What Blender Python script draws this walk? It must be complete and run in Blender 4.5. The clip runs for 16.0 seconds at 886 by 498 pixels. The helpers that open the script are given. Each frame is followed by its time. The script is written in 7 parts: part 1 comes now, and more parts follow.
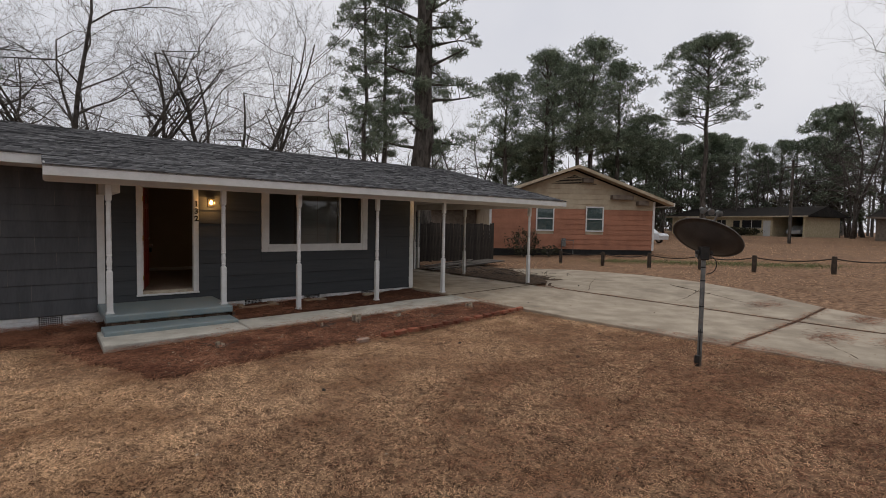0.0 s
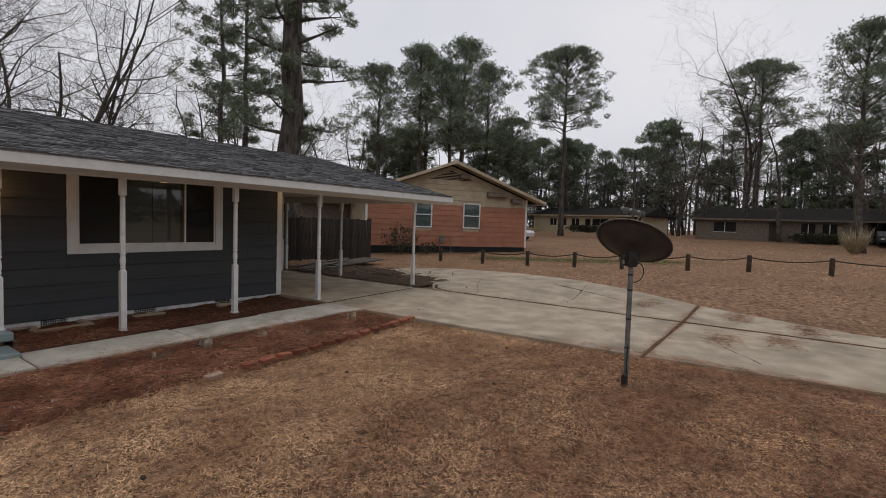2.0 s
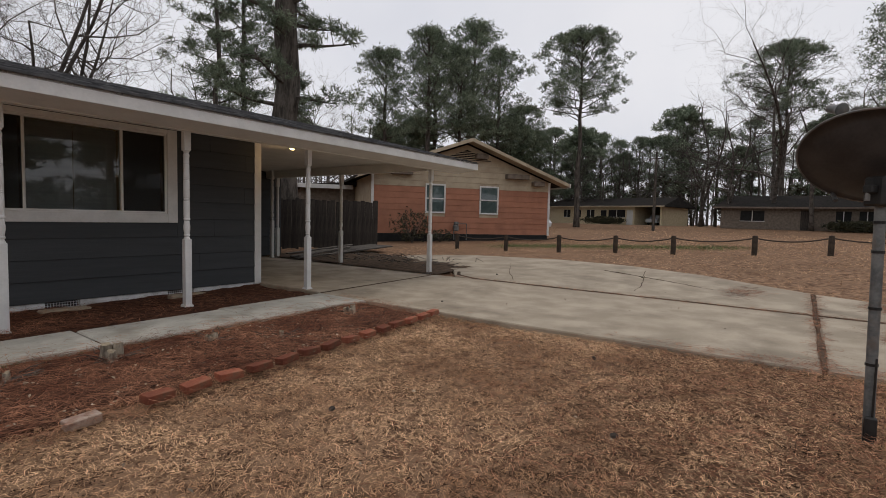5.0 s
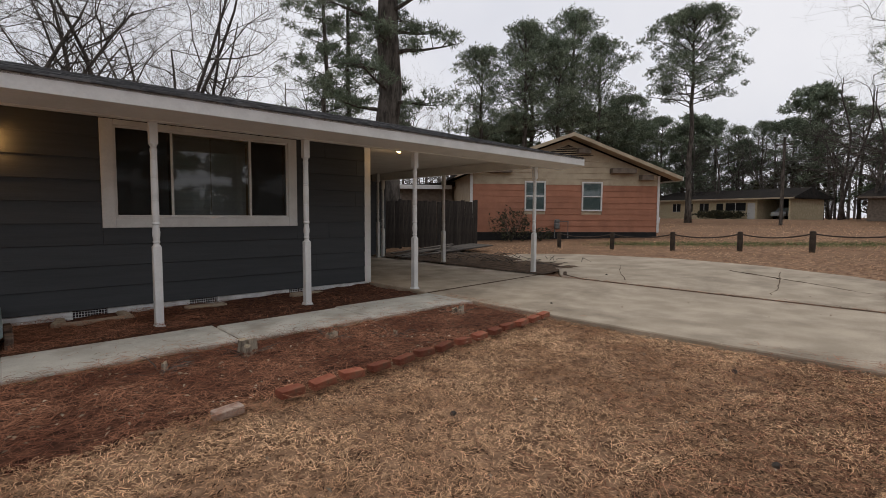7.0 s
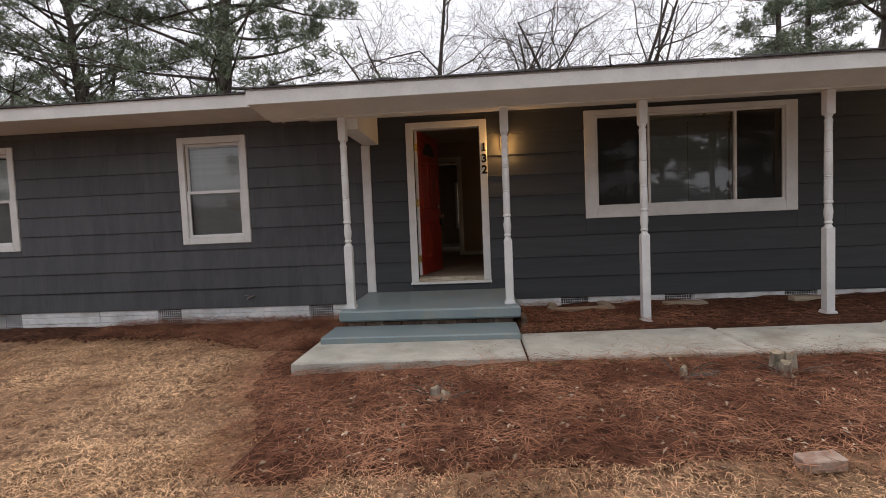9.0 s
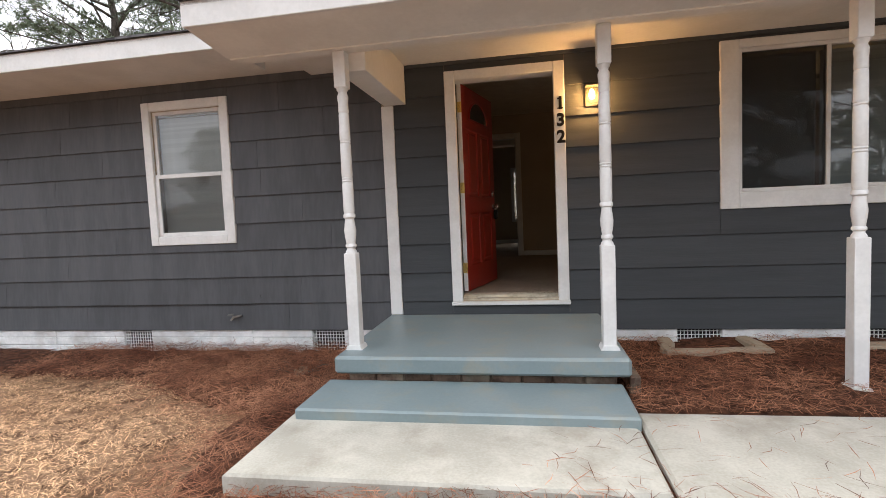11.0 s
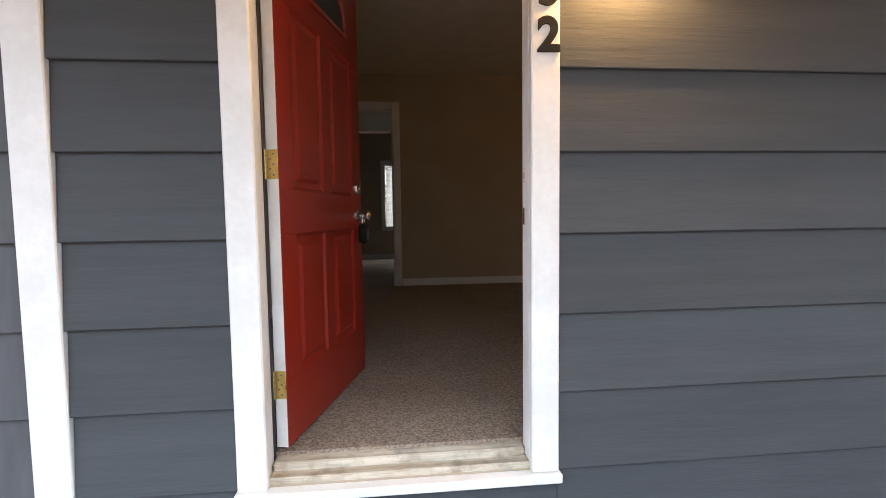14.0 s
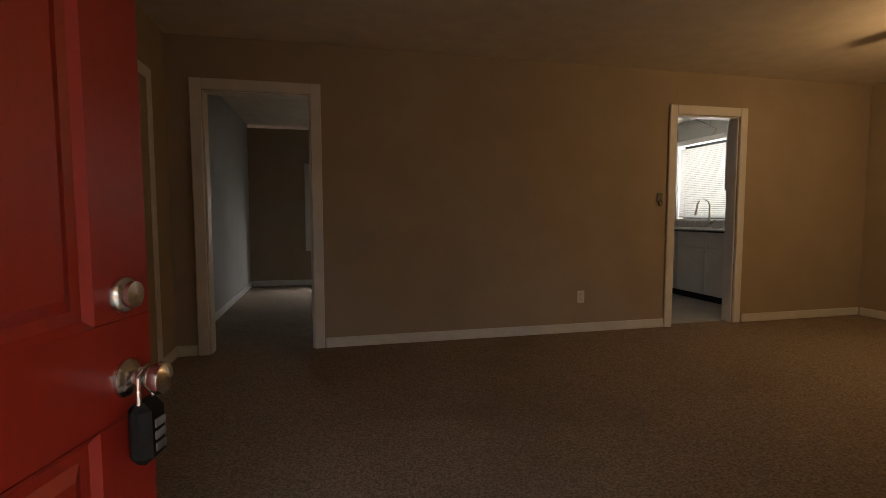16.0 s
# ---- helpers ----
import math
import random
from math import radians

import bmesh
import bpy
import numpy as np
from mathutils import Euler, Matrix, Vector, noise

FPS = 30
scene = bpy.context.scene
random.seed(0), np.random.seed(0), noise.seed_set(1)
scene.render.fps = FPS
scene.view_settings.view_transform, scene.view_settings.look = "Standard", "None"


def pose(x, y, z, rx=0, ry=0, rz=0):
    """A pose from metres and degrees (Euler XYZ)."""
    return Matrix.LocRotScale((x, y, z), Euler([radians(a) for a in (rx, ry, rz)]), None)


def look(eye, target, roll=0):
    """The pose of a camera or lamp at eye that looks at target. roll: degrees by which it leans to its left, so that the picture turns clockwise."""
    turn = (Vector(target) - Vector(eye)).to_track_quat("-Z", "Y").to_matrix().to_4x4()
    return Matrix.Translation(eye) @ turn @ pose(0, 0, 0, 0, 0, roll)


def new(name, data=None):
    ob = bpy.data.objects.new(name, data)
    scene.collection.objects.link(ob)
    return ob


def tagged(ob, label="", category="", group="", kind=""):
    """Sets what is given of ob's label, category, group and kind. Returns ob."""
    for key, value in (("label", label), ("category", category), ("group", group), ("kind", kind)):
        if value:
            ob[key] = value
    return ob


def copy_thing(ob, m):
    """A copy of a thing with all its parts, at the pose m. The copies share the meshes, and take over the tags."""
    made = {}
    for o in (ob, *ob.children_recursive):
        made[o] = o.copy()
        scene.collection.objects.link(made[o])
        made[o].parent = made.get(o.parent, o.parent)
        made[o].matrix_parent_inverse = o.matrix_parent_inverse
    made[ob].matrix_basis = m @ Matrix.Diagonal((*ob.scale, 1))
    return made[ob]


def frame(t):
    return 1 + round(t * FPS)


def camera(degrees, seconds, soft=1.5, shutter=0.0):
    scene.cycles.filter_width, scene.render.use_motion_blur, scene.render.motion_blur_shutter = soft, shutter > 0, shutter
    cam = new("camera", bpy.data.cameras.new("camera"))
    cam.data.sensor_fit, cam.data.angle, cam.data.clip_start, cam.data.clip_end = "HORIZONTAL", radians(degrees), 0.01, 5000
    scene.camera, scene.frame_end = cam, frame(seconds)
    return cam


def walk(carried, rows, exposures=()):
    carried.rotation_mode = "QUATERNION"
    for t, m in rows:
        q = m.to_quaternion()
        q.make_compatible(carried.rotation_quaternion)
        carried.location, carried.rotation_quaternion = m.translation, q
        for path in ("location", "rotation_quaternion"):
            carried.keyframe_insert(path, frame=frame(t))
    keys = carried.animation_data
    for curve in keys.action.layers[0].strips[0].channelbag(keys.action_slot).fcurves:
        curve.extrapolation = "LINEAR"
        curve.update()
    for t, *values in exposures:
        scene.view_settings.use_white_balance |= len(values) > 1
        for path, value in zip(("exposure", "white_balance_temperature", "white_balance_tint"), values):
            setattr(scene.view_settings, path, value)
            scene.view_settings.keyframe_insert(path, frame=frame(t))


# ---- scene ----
cam = camera(84.5, 16.0, soft=0.6)
PATH = [
    (0, (-1.932, -10.847, 1.787), (-0.661, -9.306, 1.685), 1.1),
    (0.5, (-1.792, -10.66, 1.82), (-0.338, -9.29, 1.719), 1.6),
    (1, (-1.672, -10.37, 1.93), (-0.121, -9.111, 1.826), 1.7),
    (1.5, (-1.515, -9.972, 1.939), (0.091, -8.785, 1.831), 1.9),
    (2, (-1.121, -9.612, 1.82), (0.509, -8.458, 1.711), 1.9),
    (2.5, (-0.749, -9.18, 1.628), (0.9, -8.055, 1.514), 1.9),
    (3, (-0.35, -8.846, 1.455), (1.304, -7.727, 1.339), 1.7),
    (5.5, (0.872, -7.701, 1.262), (2.442, -6.469, 1.13), 1.1),
    (6, (0.848, -7.66, 1.263), (2.353, -6.35, 1.128), 0.8),
    (6.5, (0.824, -7.629, 1.255), (2.268, -6.252, 1.12), 0.5),
    (7, (0.782, -7.62, 1.28), (2.133, -6.152, 1.143), 0.3),
    (7.5, (0.658, -7.56, 1.27), (1.727, -5.876, 1.13), -0.4),
    (8, (0.5, -7.361, 1.21), (0.969, -5.421, 1.083), -1.5),
    (8.5, (0.36, -7.071, 1.19), (0.433, -5.076, 1.068), -2.1),
    (9, (0.357, -6.597, 1.131), (0.219, -4.605, 1.02), -2.4),
    (9.5, (0.33, -6.142, 1.162), (0.106, -4.159, 1.036), -2.5),
    (12, (0.041, -3.515, 1.133), (-0.360, -1.560, 1.000), -2.6),
    (12.5, (-0.035, -3.033, 1.142), (-0.453, -1.081, 1.015), -2.7),
    (13, (-0.041, -2.494, 1.163), (-0.465, -0.544, 1.027), -2.8),
    (13.5, (-0.086, -2.039, 1.187), (-0.185, -0.046, 1.061), -1.5),
    (14, (-0.018, -1.622, 1.225), (0.185, 0.363, 1.084), -0.8),
    (14.5, (0.063, -1.138, 1.263), (0.335, 0.838, 1.121), -0.9),
    (15, (0.059, -0.715, 1.396), (0.370, 1.255, 1.246), -1.0),
    (15.5, (0.087, -0.372, 1.484), (0.426, 1.595, 1.347), -0.8),
    (16, (0.135, 0.043, 1.496), (0.587, 1.986, 1.353), -0.1),
]
EXPOSURES = [(0, -0.22, 6800, 13), (0.6, -0.32, 6800, 13), (2.2, -0.22, 6800, 13), (7.0, -0.1, 6800, 13), (8.3, 0.2, 6800, 13), (9.0, 0.4, 6800, 14), (9.7, 0.6, 6800, 13), (11.8, 1.9, 6350, 10), (12.5, 2.1, 6100, 9), (13.5, 2.4, 6050, 9),
             (14.5, 2.65, 5950, 9), (15.0, 2.55, 6050, 10), (15.5, 2.65, 5950, 9), (16, 3.0, 6600, 11)]
walk(cam, [(t, look(eye, target, roll)) for t, eye, target, roll in PATH], exposures=EXPOSURES)

# ---- light: overcast winter sky ----
world = bpy.data.worlds.new("overcast_sky")
scene.world = world
world.use_nodes = True
wn, wl = world.node_tree.nodes, world.node_tree.links
wn.clear()
w_out = wn.new("ShaderNodeOutputWorld")
w_bg = wn.new("ShaderNodeBackground")
w_sky = wn.new("ShaderNodeTexSky")
w_sky.sky_type = "NISHITA"
w_sky.sun_disc = False
w_sky.sun_elevation = radians(78)
w_sky.sun_rotation = radians(24)
w_sky.air_density, w_sky.dust_density, w_sky.ozone_density = 1.0, 6.0, 1.0
w_tc = wn.new("ShaderNodeTexCoord")
w_no = wn.new("ShaderNodeTexNoise")
w_no.inputs["Scale"].default_value = 2.2
w_no.inputs["Detail"].default_value = 6
w_ra = wn.new("ShaderNodeValToRGB")
w_ra.color_ramp.elements[0].position, w_ra.color_ramp.elements[0].color = 0.3, (6.4, 6.8, 7.55, 1)
w_ra.color_ramp.elements[1].position, w_ra.color_ramp.elements[1].color = 0.72, (7.7, 8.0, 8.5, 1)
w_mx = wn.new("ShaderNodeMix")
w_mx.data_type = "RGBA"
w_mx.inputs["Factor"].default_value = 0.93      # cloud cover
wl.new(w_tc.outputs["Generated"], w_no.inputs["Vector"])
wl.new(w_no.outputs["Fac"], w_ra.inputs["Fac"])
wl.new(w_sky.outputs["Color"], w_mx.inputs[6])
wl.new(w_ra.outputs["Color"], w_mx.inputs[7])
wl.new(w_mx.outputs[2], w_bg.inputs["Color"])
w_bg.inputs["Strength"].default_value = 0.12
wl.new(w_bg.outputs["Background"], w_out.inputs["Surface"])

sun = new("sun", bpy.data.lights.new("sun", "SUN"))
sun.data.energy, sun.data.angle, sun.data.color = 0.5, radians(25), (1.0, 0.97, 0.92)
sun.matrix_world = look((4, 9, 50), (0, 0, 0))


# ---- mesh helpers ----
class Mesh:
    """Collects corners and faces of one mesh."""

    def __init__(self):
        self.v, self.f = [], []

    def add(self, verts, faces):
        n = len(self.v)
        self.v.extend(verts)
        self.f.extend([tuple(i + n for i in f) for f in faces])
        return self

    def box(self, x0, y0, z0, x1, y1, z1, b=0.004, m=None):
        """A box with chamfered edges."""
        b = min(b, (x1 - x0) * 0.45, (y1 - y0) * 0.45, (z1 - z0) * 0.45)
        lo, hi, vs, ix = (x0, y0, z0), (x1, y1, z1), [], {}
        for sx in (0, 1):
            for sy in (0, 1):
                for sz in (0, 1):
                    s = (sx, sy, sz)
                    for ax in range(3):
                        p = [(hi[i] if s[i] else lo[i]) if i == ax else (hi[i] - b if s[i] else lo[i] + b) for i in range(3)]
                        ix[s, ax] = len(vs)
                        vs.append(tuple(p))
        fs = []
        for ax in range(3):
            u, w = (ax + 1) % 3, (ax + 2) % 3
            for side in (0, 1):
                loop = []
                for a, c in ((0, 0), (1, 0), (1, 1), (0, 1)):
                    s = [0, 0, 0]
                    s[ax], s[u], s[w] = side, a, c
                    loop.append(ix[tuple(s), ax])
                fs.append(tuple(loop if side else loop[::-1]))
            for a in (0, 1):
                for c in (0, 1):
                    s0, s1 = [0, 0, 0], [0, 0, 0]
                    s0[u] = s1[u] = a
                    s0[w] = s1[w] = c
                    s1[ax] = 1
                    q = (ix[tuple(s0), u], ix[tuple(s1), u], ix[tuple(s1), w], ix[tuple(s0), w])
                    fs.append(q if a == c else q[::-1])
        for s in [(i, j, k) for i in (0, 1) for j in (0, 1) for k in (0, 1)]:
            t = (ix[s, 0], ix[s, 1], ix[s, 2])
            fs.append(t if sum(s) % 2 else t[::-1])
        if m is not None:
            vs = [tuple(m @ Vector(p)) for p in vs]
        return self.add(vs, fs)

    def lathe(self, profile, x=0.0, y=0.0, n=16, m=None):
        """A turned shape: profile of (radius, z), from the bottom up."""
        vs, fs, k = [], [], len(profile)
        for r, z in profile:
            for i in range(n):
                a = 2 * math.pi * i / n
                vs.append((x + r * math.cos(a), y + r * math.sin(a), z))
        for j in range(k - 1):
            for i in range(n):
                fs.append((j * n + i, j * n + (i + 1) % n, (j + 1) * n + (i + 1) % n, (j + 1) * n + i))
        fs.append(tuple(range(n))[::-1])
        fs.append(tuple((k - 1) * n + i for i in range(n)))
        if m is not None:
            vs = [tuple(m @ Vector(p)) for p in vs]
        return self.add(vs, fs)

    def tube(self, points, radii, n=6):
        """A bent tapering tube."""
        pts = [Vector(p) for p in points]
        vs, fs = [], []
        for i, p in enumerate(pts):
            d = (pts[min(i + 1, len(pts) - 1)] - pts[max(i - 1, 0)]).normalized()
            u = d.cross(Vector((0.31, 0.17, 0.94)) if abs(d.z) < 0.9 else Vector((1, 0.1, 0))).normalized()
            w = d.cross(u)
            for j in range(n):
                a = 2 * math.pi * j / n
                vs.append(tuple(p + radii[i] * (math.cos(a) * u + math.sin(a) * w)))
        for i in range(len(pts) - 1):
            for j in range(n):
                fs.append((i * n + j, i * n + (j + 1) % n, (i + 1) * n + (j + 1) % n, (i + 1) * n + j))
        fs.append(tuple(range(n))[::-1])
        fs.append(tuple((len(pts) - 1) * n + j for j in range(n)))
        return self.add(vs, fs)

    def prism(self, outline, axis, a, b):
        """An outline (two numbers a corner) swept along an axis from a to b."""
        put = {"x": lambda p, s: (s, p[0], p[1]), "y": lambda p, s: (p[0], s, p[1]), "z": lambda p, s: (p[0], p[1], s)}[axis]
        k = len(outline)
        vs = [put(p, a) for p in outline] + [put(p, b) for p in outline]
        fs = [tuple(range(k)), tuple(range(2 * k - 1, k - 1, -1))]
        fs += [(i, k + i, k + (i + 1) % k, (i + 1) % k) for i in range(k)]
        return self.add(vs, fs)

    def data(self, name, material, smooth=False, fix=True):
        me = bpy.data.meshes.new(name)
        me.from_pydata(self.v, [], self.f)
        if fix and len(self.f) < 20000:
            bm = bmesh.new()
            bm.from_mesh(me)
            bmesh.ops.recalc_face_normals(bm, faces=bm.faces)
            bm.to_mesh(me)
            bm.free()
        if smooth:
            me.polygons.foreach_set("use_smooth", [True] * len(me.polygons))
            if smooth != "all":
                me.set_sharp_from_angle(angle=radians(40))
        me.materials.append(material)
        return me


def thing(name, me, label="", category="", group="", kind="", m=None):
    ob = new(name, me)
    if m is not None:
        ob.matrix_basis = m
    return tagged(ob, label, category, group, kind)


def base(name, x, y, z, label="", category="", group="", kind="", rz=0):
    ob = new(name)
    ob.empty_display_size = 0.1
    ob.matrix_basis = pose(x, y, z, 0, 0, rz)
    return tagged(ob, label, category, group, kind)


def part(name, me, parent, label="", m=None):
    ob = new(name, me)
    ob.parent = parent
    if m is not None:
        ob.matrix_basis = m
    if label:
        ob["label"] = label
    return ob


def raw(name, verts, faces, material, smooth=False):
    """A large triangle or quad mesh straight from number arrays."""
    me = bpy.data.meshes.new(name)
    faces = np.asarray(faces, dtype=np.int32)
    n, k = faces.shape
    me.vertices.add(len(verts))
    me.vertices.foreach_set("co", np.asarray(verts, dtype=np.float32).ravel())
    me.loops.add(n * k)
    me.loops.foreach_set("vertex_index", faces.ravel())
    me.polygons.add(n)
    me.polygons.foreach_set("loop_start", np.arange(0, n * k, k, dtype=np.int32))
    if smooth:
        me.polygons.foreach_set("use_smooth", np.ones(n, dtype=bool))
    me.update(calc_edges=True)
    me.materials.append(material)
    return me


# ---- materials ----
def mat(name, c0, c1, scale=6.0, rough=0.7, bump=0.2, fine=60.0, stain=None, stain_scale=0.8, stain_amount=0.35,
        metal=0.0, stretch=(1, 1, 1), piece=0.0, island=0.0, spec=0.4, dist=0.01, grain=0.35):
    """A surface with two scales of colour noise, stains, relief and piece-to-piece change."""
    m = bpy.data.materials.new(name)
    m.use_nodes = True
    nt, nd = m.node_tree, m.node_tree.nodes
    ln = nt.links.new
    bs = nd["Principled BSDF"]
    tc = nd.new("ShaderNodeTexCoord")
    mp = nd.new("ShaderNodeMapping")
    mp.inputs["Scale"].default_value = stretch
    ln(tc.outputs["Object"], mp.inputs["Vector"])
    vec = mp.outputs["Vector"]
    n1 = nd.new("ShaderNodeTexNoise")
    n1.inputs["Scale"].default_value, n1.inputs["Detail"].default_value = scale, 5
    n2 = nd.new("ShaderNodeTexNoise")
    n2.inputs["Scale"].default_value, n2.inputs["Detail"].default_value = fine, 3
    ln(vec, n1.inputs["Vector"])
    ln(vec, n2.inputs["Vector"])
    add = nd.new("ShaderNodeMath")
    add.operation = "MULTIPLY_ADD"
    ln(n2.outputs["Fac"], add.inputs[0])
    add.inputs[1].default_value = grain
    ln(n1.outputs["Fac"], add.inputs[2])
    rp = nd.new("ShaderNodeValToRGB")
    rp.color_ramp.elements[0].position, rp.color_ramp.elements[0].color = 0.36 + grain / 2, (*c0, 1)
    rp.color_ramp.elements[1].position, rp.color_ramp.elements[1].color = 0.64 + grain / 2, (*c1, 1)
    ln(add.outputs[0], rp.inputs["Fac"])
    col = rp.outputs["Color"]
    if stain:
        n3 = nd.new("ShaderNodeTexNoise")
        n3.inputs["Scale"].default_value, n3.inputs["Detail"].default_value, n3.inputs["Roughness"].default_value = stain_scale, 7, 0.65
        ln(tc.outputs["Object"], n3.inputs["Vector"])
        mr = nd.new("ShaderNodeMapRange")
        mr.inputs["From Min"].default_value, mr.inputs["From Max"].default_value = 0.5, 0.68
        mr.inputs["To Max"].default_value = stain_amount
        ln(n3.outputs["Fac"], mr.inputs["Value"])
        mx = nd.new("ShaderNodeMix")
        mx.data_type = "RGBA"
        ln(mr.outputs["Result"], mx.inputs["Factor"])
        ln(col, mx.inputs[6])
        mx.inputs[7].default_value = (*stain, 1)
        col = mx.outputs[2]
    if piece or island:
        if piece:
            src = nd.new("ShaderNodeObjectInfo").outputs["Random"]
        else:
            src = nd.new("ShaderNodeNewGeometry").outputs["Random Per Island"]
        pr = nd.new("ShaderNodeMapRange")
        k = piece or island
        pr.inputs["To Min"].default_value, pr.inputs["To Max"].default_value = 1 - k, 1 + k
        ln(src, pr.inputs["Value"])
        hs = nd.new("ShaderNodeHueSaturation")
        ln(pr.outputs["Result"], hs.inputs["Value"])
        ln(col, hs.inputs["Color"])
        col = hs.outputs["Color"]
    ln(col, bs.inputs["Base Color"])
    rr = nd.new("ShaderNodeMapRange")
    rr.inputs["To Min"].default_value, rr.inputs["To Max"].default_value = max(rough - 0.1, 0.02), min(rough + 0.1, 1)
    ln(n1.outputs["Fac"], rr.inputs["Value"])
    ln(rr.outputs["Result"], bs.inputs["Roughness"])
    bs.inputs["Metallic"].default_value = metal
    bs.inputs["Specular IOR Level"].default_value = spec
    if bump:
        bp = nd.new("ShaderNodeBump")
        bp.inputs["Strength"].default_value, bp.inputs["Distance"].default_value = bump, dist
        ln(add.outputs[0], bp.inputs["Height"])
        ln(bp.outputs["Normal"], bs.inputs["Normal"])
    return m


def glow(name, color, strength):
    m = bpy.data.materials.new(name)
    m.use_nodes = True
    bs = m.node_tree.nodes["Principled BSDF"]
    bs.inputs["Base Color"].default_value = (*color, 1)
    bs.inputs["Emission Color"].default_value = (*color, 1)
    bs.inputs["Emission Strength"].default_value = strength
    return m


def glass(name, tint=(0.9, 0.95, 0.95), rough=0.0):
    m = bpy.data.materials.new(name)
    m.use_nodes = True
    nd, ln = m.node_tree.nodes, m.node_tree.links.new
    nd.clear()
    out = nd.new("ShaderNodeOutputMaterial")
    mix = nd.new("ShaderNodeMixShader")
    fr = nd.new("ShaderNodeFresnel")
    fr.inputs["IOR"].default_value = 1.75
    tr = nd.new("ShaderNodeBsdfTransparent")
    tr.inputs["Color"].default_value = (*tint, 1)
    gl = nd.new("ShaderNodeBsdfGlossy")
    gl.inputs["Roughness"].default_value = rough
    no = nd.new("ShaderNodeTexNoise")
    no.inputs["Scale"].default_value = 1.5
    bp = nd.new("ShaderNodeBump")
    bp.inputs["Strength"].default_value, bp.inputs["Distance"].default_value = 0.04, 0.02
    ln(no.outputs["Fac"], bp.inputs["Height"])
    ln(bp.outputs["Normal"], gl.inputs["Normal"])
    ln(fr.outputs["Fac"], mix.inputs["Fac"])
    ln(tr.outputs["BSDF"], mix.inputs[1])
    ln(gl.outputs["BSDF"], mix.inputs[2])
    ln(mix.outputs["Shader"], out.inputs["Surface"])
    return m


M_SIDING = mat("siding_paint", (0.058, 0.063, 0.067), (0.067, 0.072, 0.077), 3, 0.66, 0.6, 26, stretch=(0.35, 1, 5), piece=0.06, dist=0.004, spec=0.14)
M_SIDING2 = mat("weathered_wing_siding", (0.077, 0.08, 0.086), (0.097, 0.1, 0.107), 2.2, 0.7, 0.5, 14, stretch=(2.6, 1, 0.45), piece=0.07, dist=0.003, spec=0.2, grain=0.5)
M_WHITE = mat("white_trim_paint", (0.66, 0.66, 0.645), (0.74, 0.74, 0.725), 5, 0.45, 0.12, 40, stain=(0.55, 0.54, 0.5), stain_amount=0.15, dist=0.003)
M_SOFFIT = mat("soffit_paint", (0.70, 0.68, 0.64), (0.78, 0.76, 0.72), 3, 0.6, 0.15, 30, stain=(0.5, 0.47, 0.42), stain_amount=0.2, dist=0.003)
M_FOUND = mat("painted_foundation_block", (0.62, 0.63, 0.63), (0.8, 0.8, 0.79), 6, 0.7, 0.5, 40, stain=(0.25, 0.19, 0.14), stain_scale=2.5, stain_amount=0.5)
M_PORCH = mat("porch_grey_paint", (0.19, 0.243, 0.252), (0.225, 0.278, 0.288), 2, 0.42, 0.12, 50, stain=(0.3, 0.27, 0.19), stain_scale=4.5, stain_amount=0.4, dist=0.003)
M_CONC = mat("old_concrete", (0.30, 0.25, 0.186), (0.43, 0.364, 0.28), 2.0, 0.75, 0.35, 70, stain=(0.15, 0.122, 0.09), stain_scale=0.9, stain_amount=0.6, piece=0.05, dist=0.006, spec=0.15)
M_WALK = mat("walkway_concrete", (0.36, 0.345, 0.295), (0.49, 0.47, 0.41), 2.5, 0.75, 0.35, 70, stain=(0.2, 0.17, 0.13), stain_scale=1.5, stain_amount=0.6, piece=0.06, dist=0.006)
M_BRICK = mat("red_brick", (0.19, 0.06, 0.036), (0.30, 0.105, 0.06), 14, 0.9, 0.6, 90, stain=(0.11, 0.09, 0.062), stain_scale=7, stain_amount=0.75, piece=0.4, spec=0.2)
M_OLDBRICK = mat("mossy_base_brick", (0.07, 0.045, 0.034), (0.17, 0.115, 0.085), 9, 0.9, 0.7, 60, stain=(0.2, 0.18, 0.14), stain_scale=5, stain_amount=0.6, piece=0.4, spec=0.15)
M_ROOF = mat("asphalt_shingle", (0.065, 0.066, 0.07), (0.14, 0.138, 0.14), 9, 0.92, 0.5, 160, island=0.45, dist=0.004, spec=0.2)
M_SOIL = mat("lawn_soil", (0.12, 0.068, 0.042), (0.32, 0.2, 0.125), 9, 0.95, 0.9, 70, stain=(0.12, 0.07, 0.04), stain_scale=0.35, stain_amount=0.5, dist=0.02, spec=0.1)
M_MULCH = mat("pine_straw_bed", (0.036, 0.016, 0.01), (0.115, 0.051, 0.03), 16, 0.95, 1.0, 90, dist=0.03, spec=0.1)
M_DIRT = mat("dark_dirt", (0.055, 0.038, 0.026), (0.13, 0.088, 0.06), 9, 0.95, 0.8, 60, dist=0.02, spec=0.1)
M_GRASS = mat("dry_grass", (0.36, 0.2, 0.108), (0.76, 0.5, 0.295), 1.1, 0.85, 0, 5, stain=(0.27, 0.125, 0.065), stain_scale=0.45, stain_amount=0.45, island=0.7, spec=0.15)
M_STRAW = mat("pine_needles", (0.15, 0.054, 0.029), (0.38, 0.18, 0.105), 1.5, 0.8, 0, 8, island=0.7, spec=0.2)
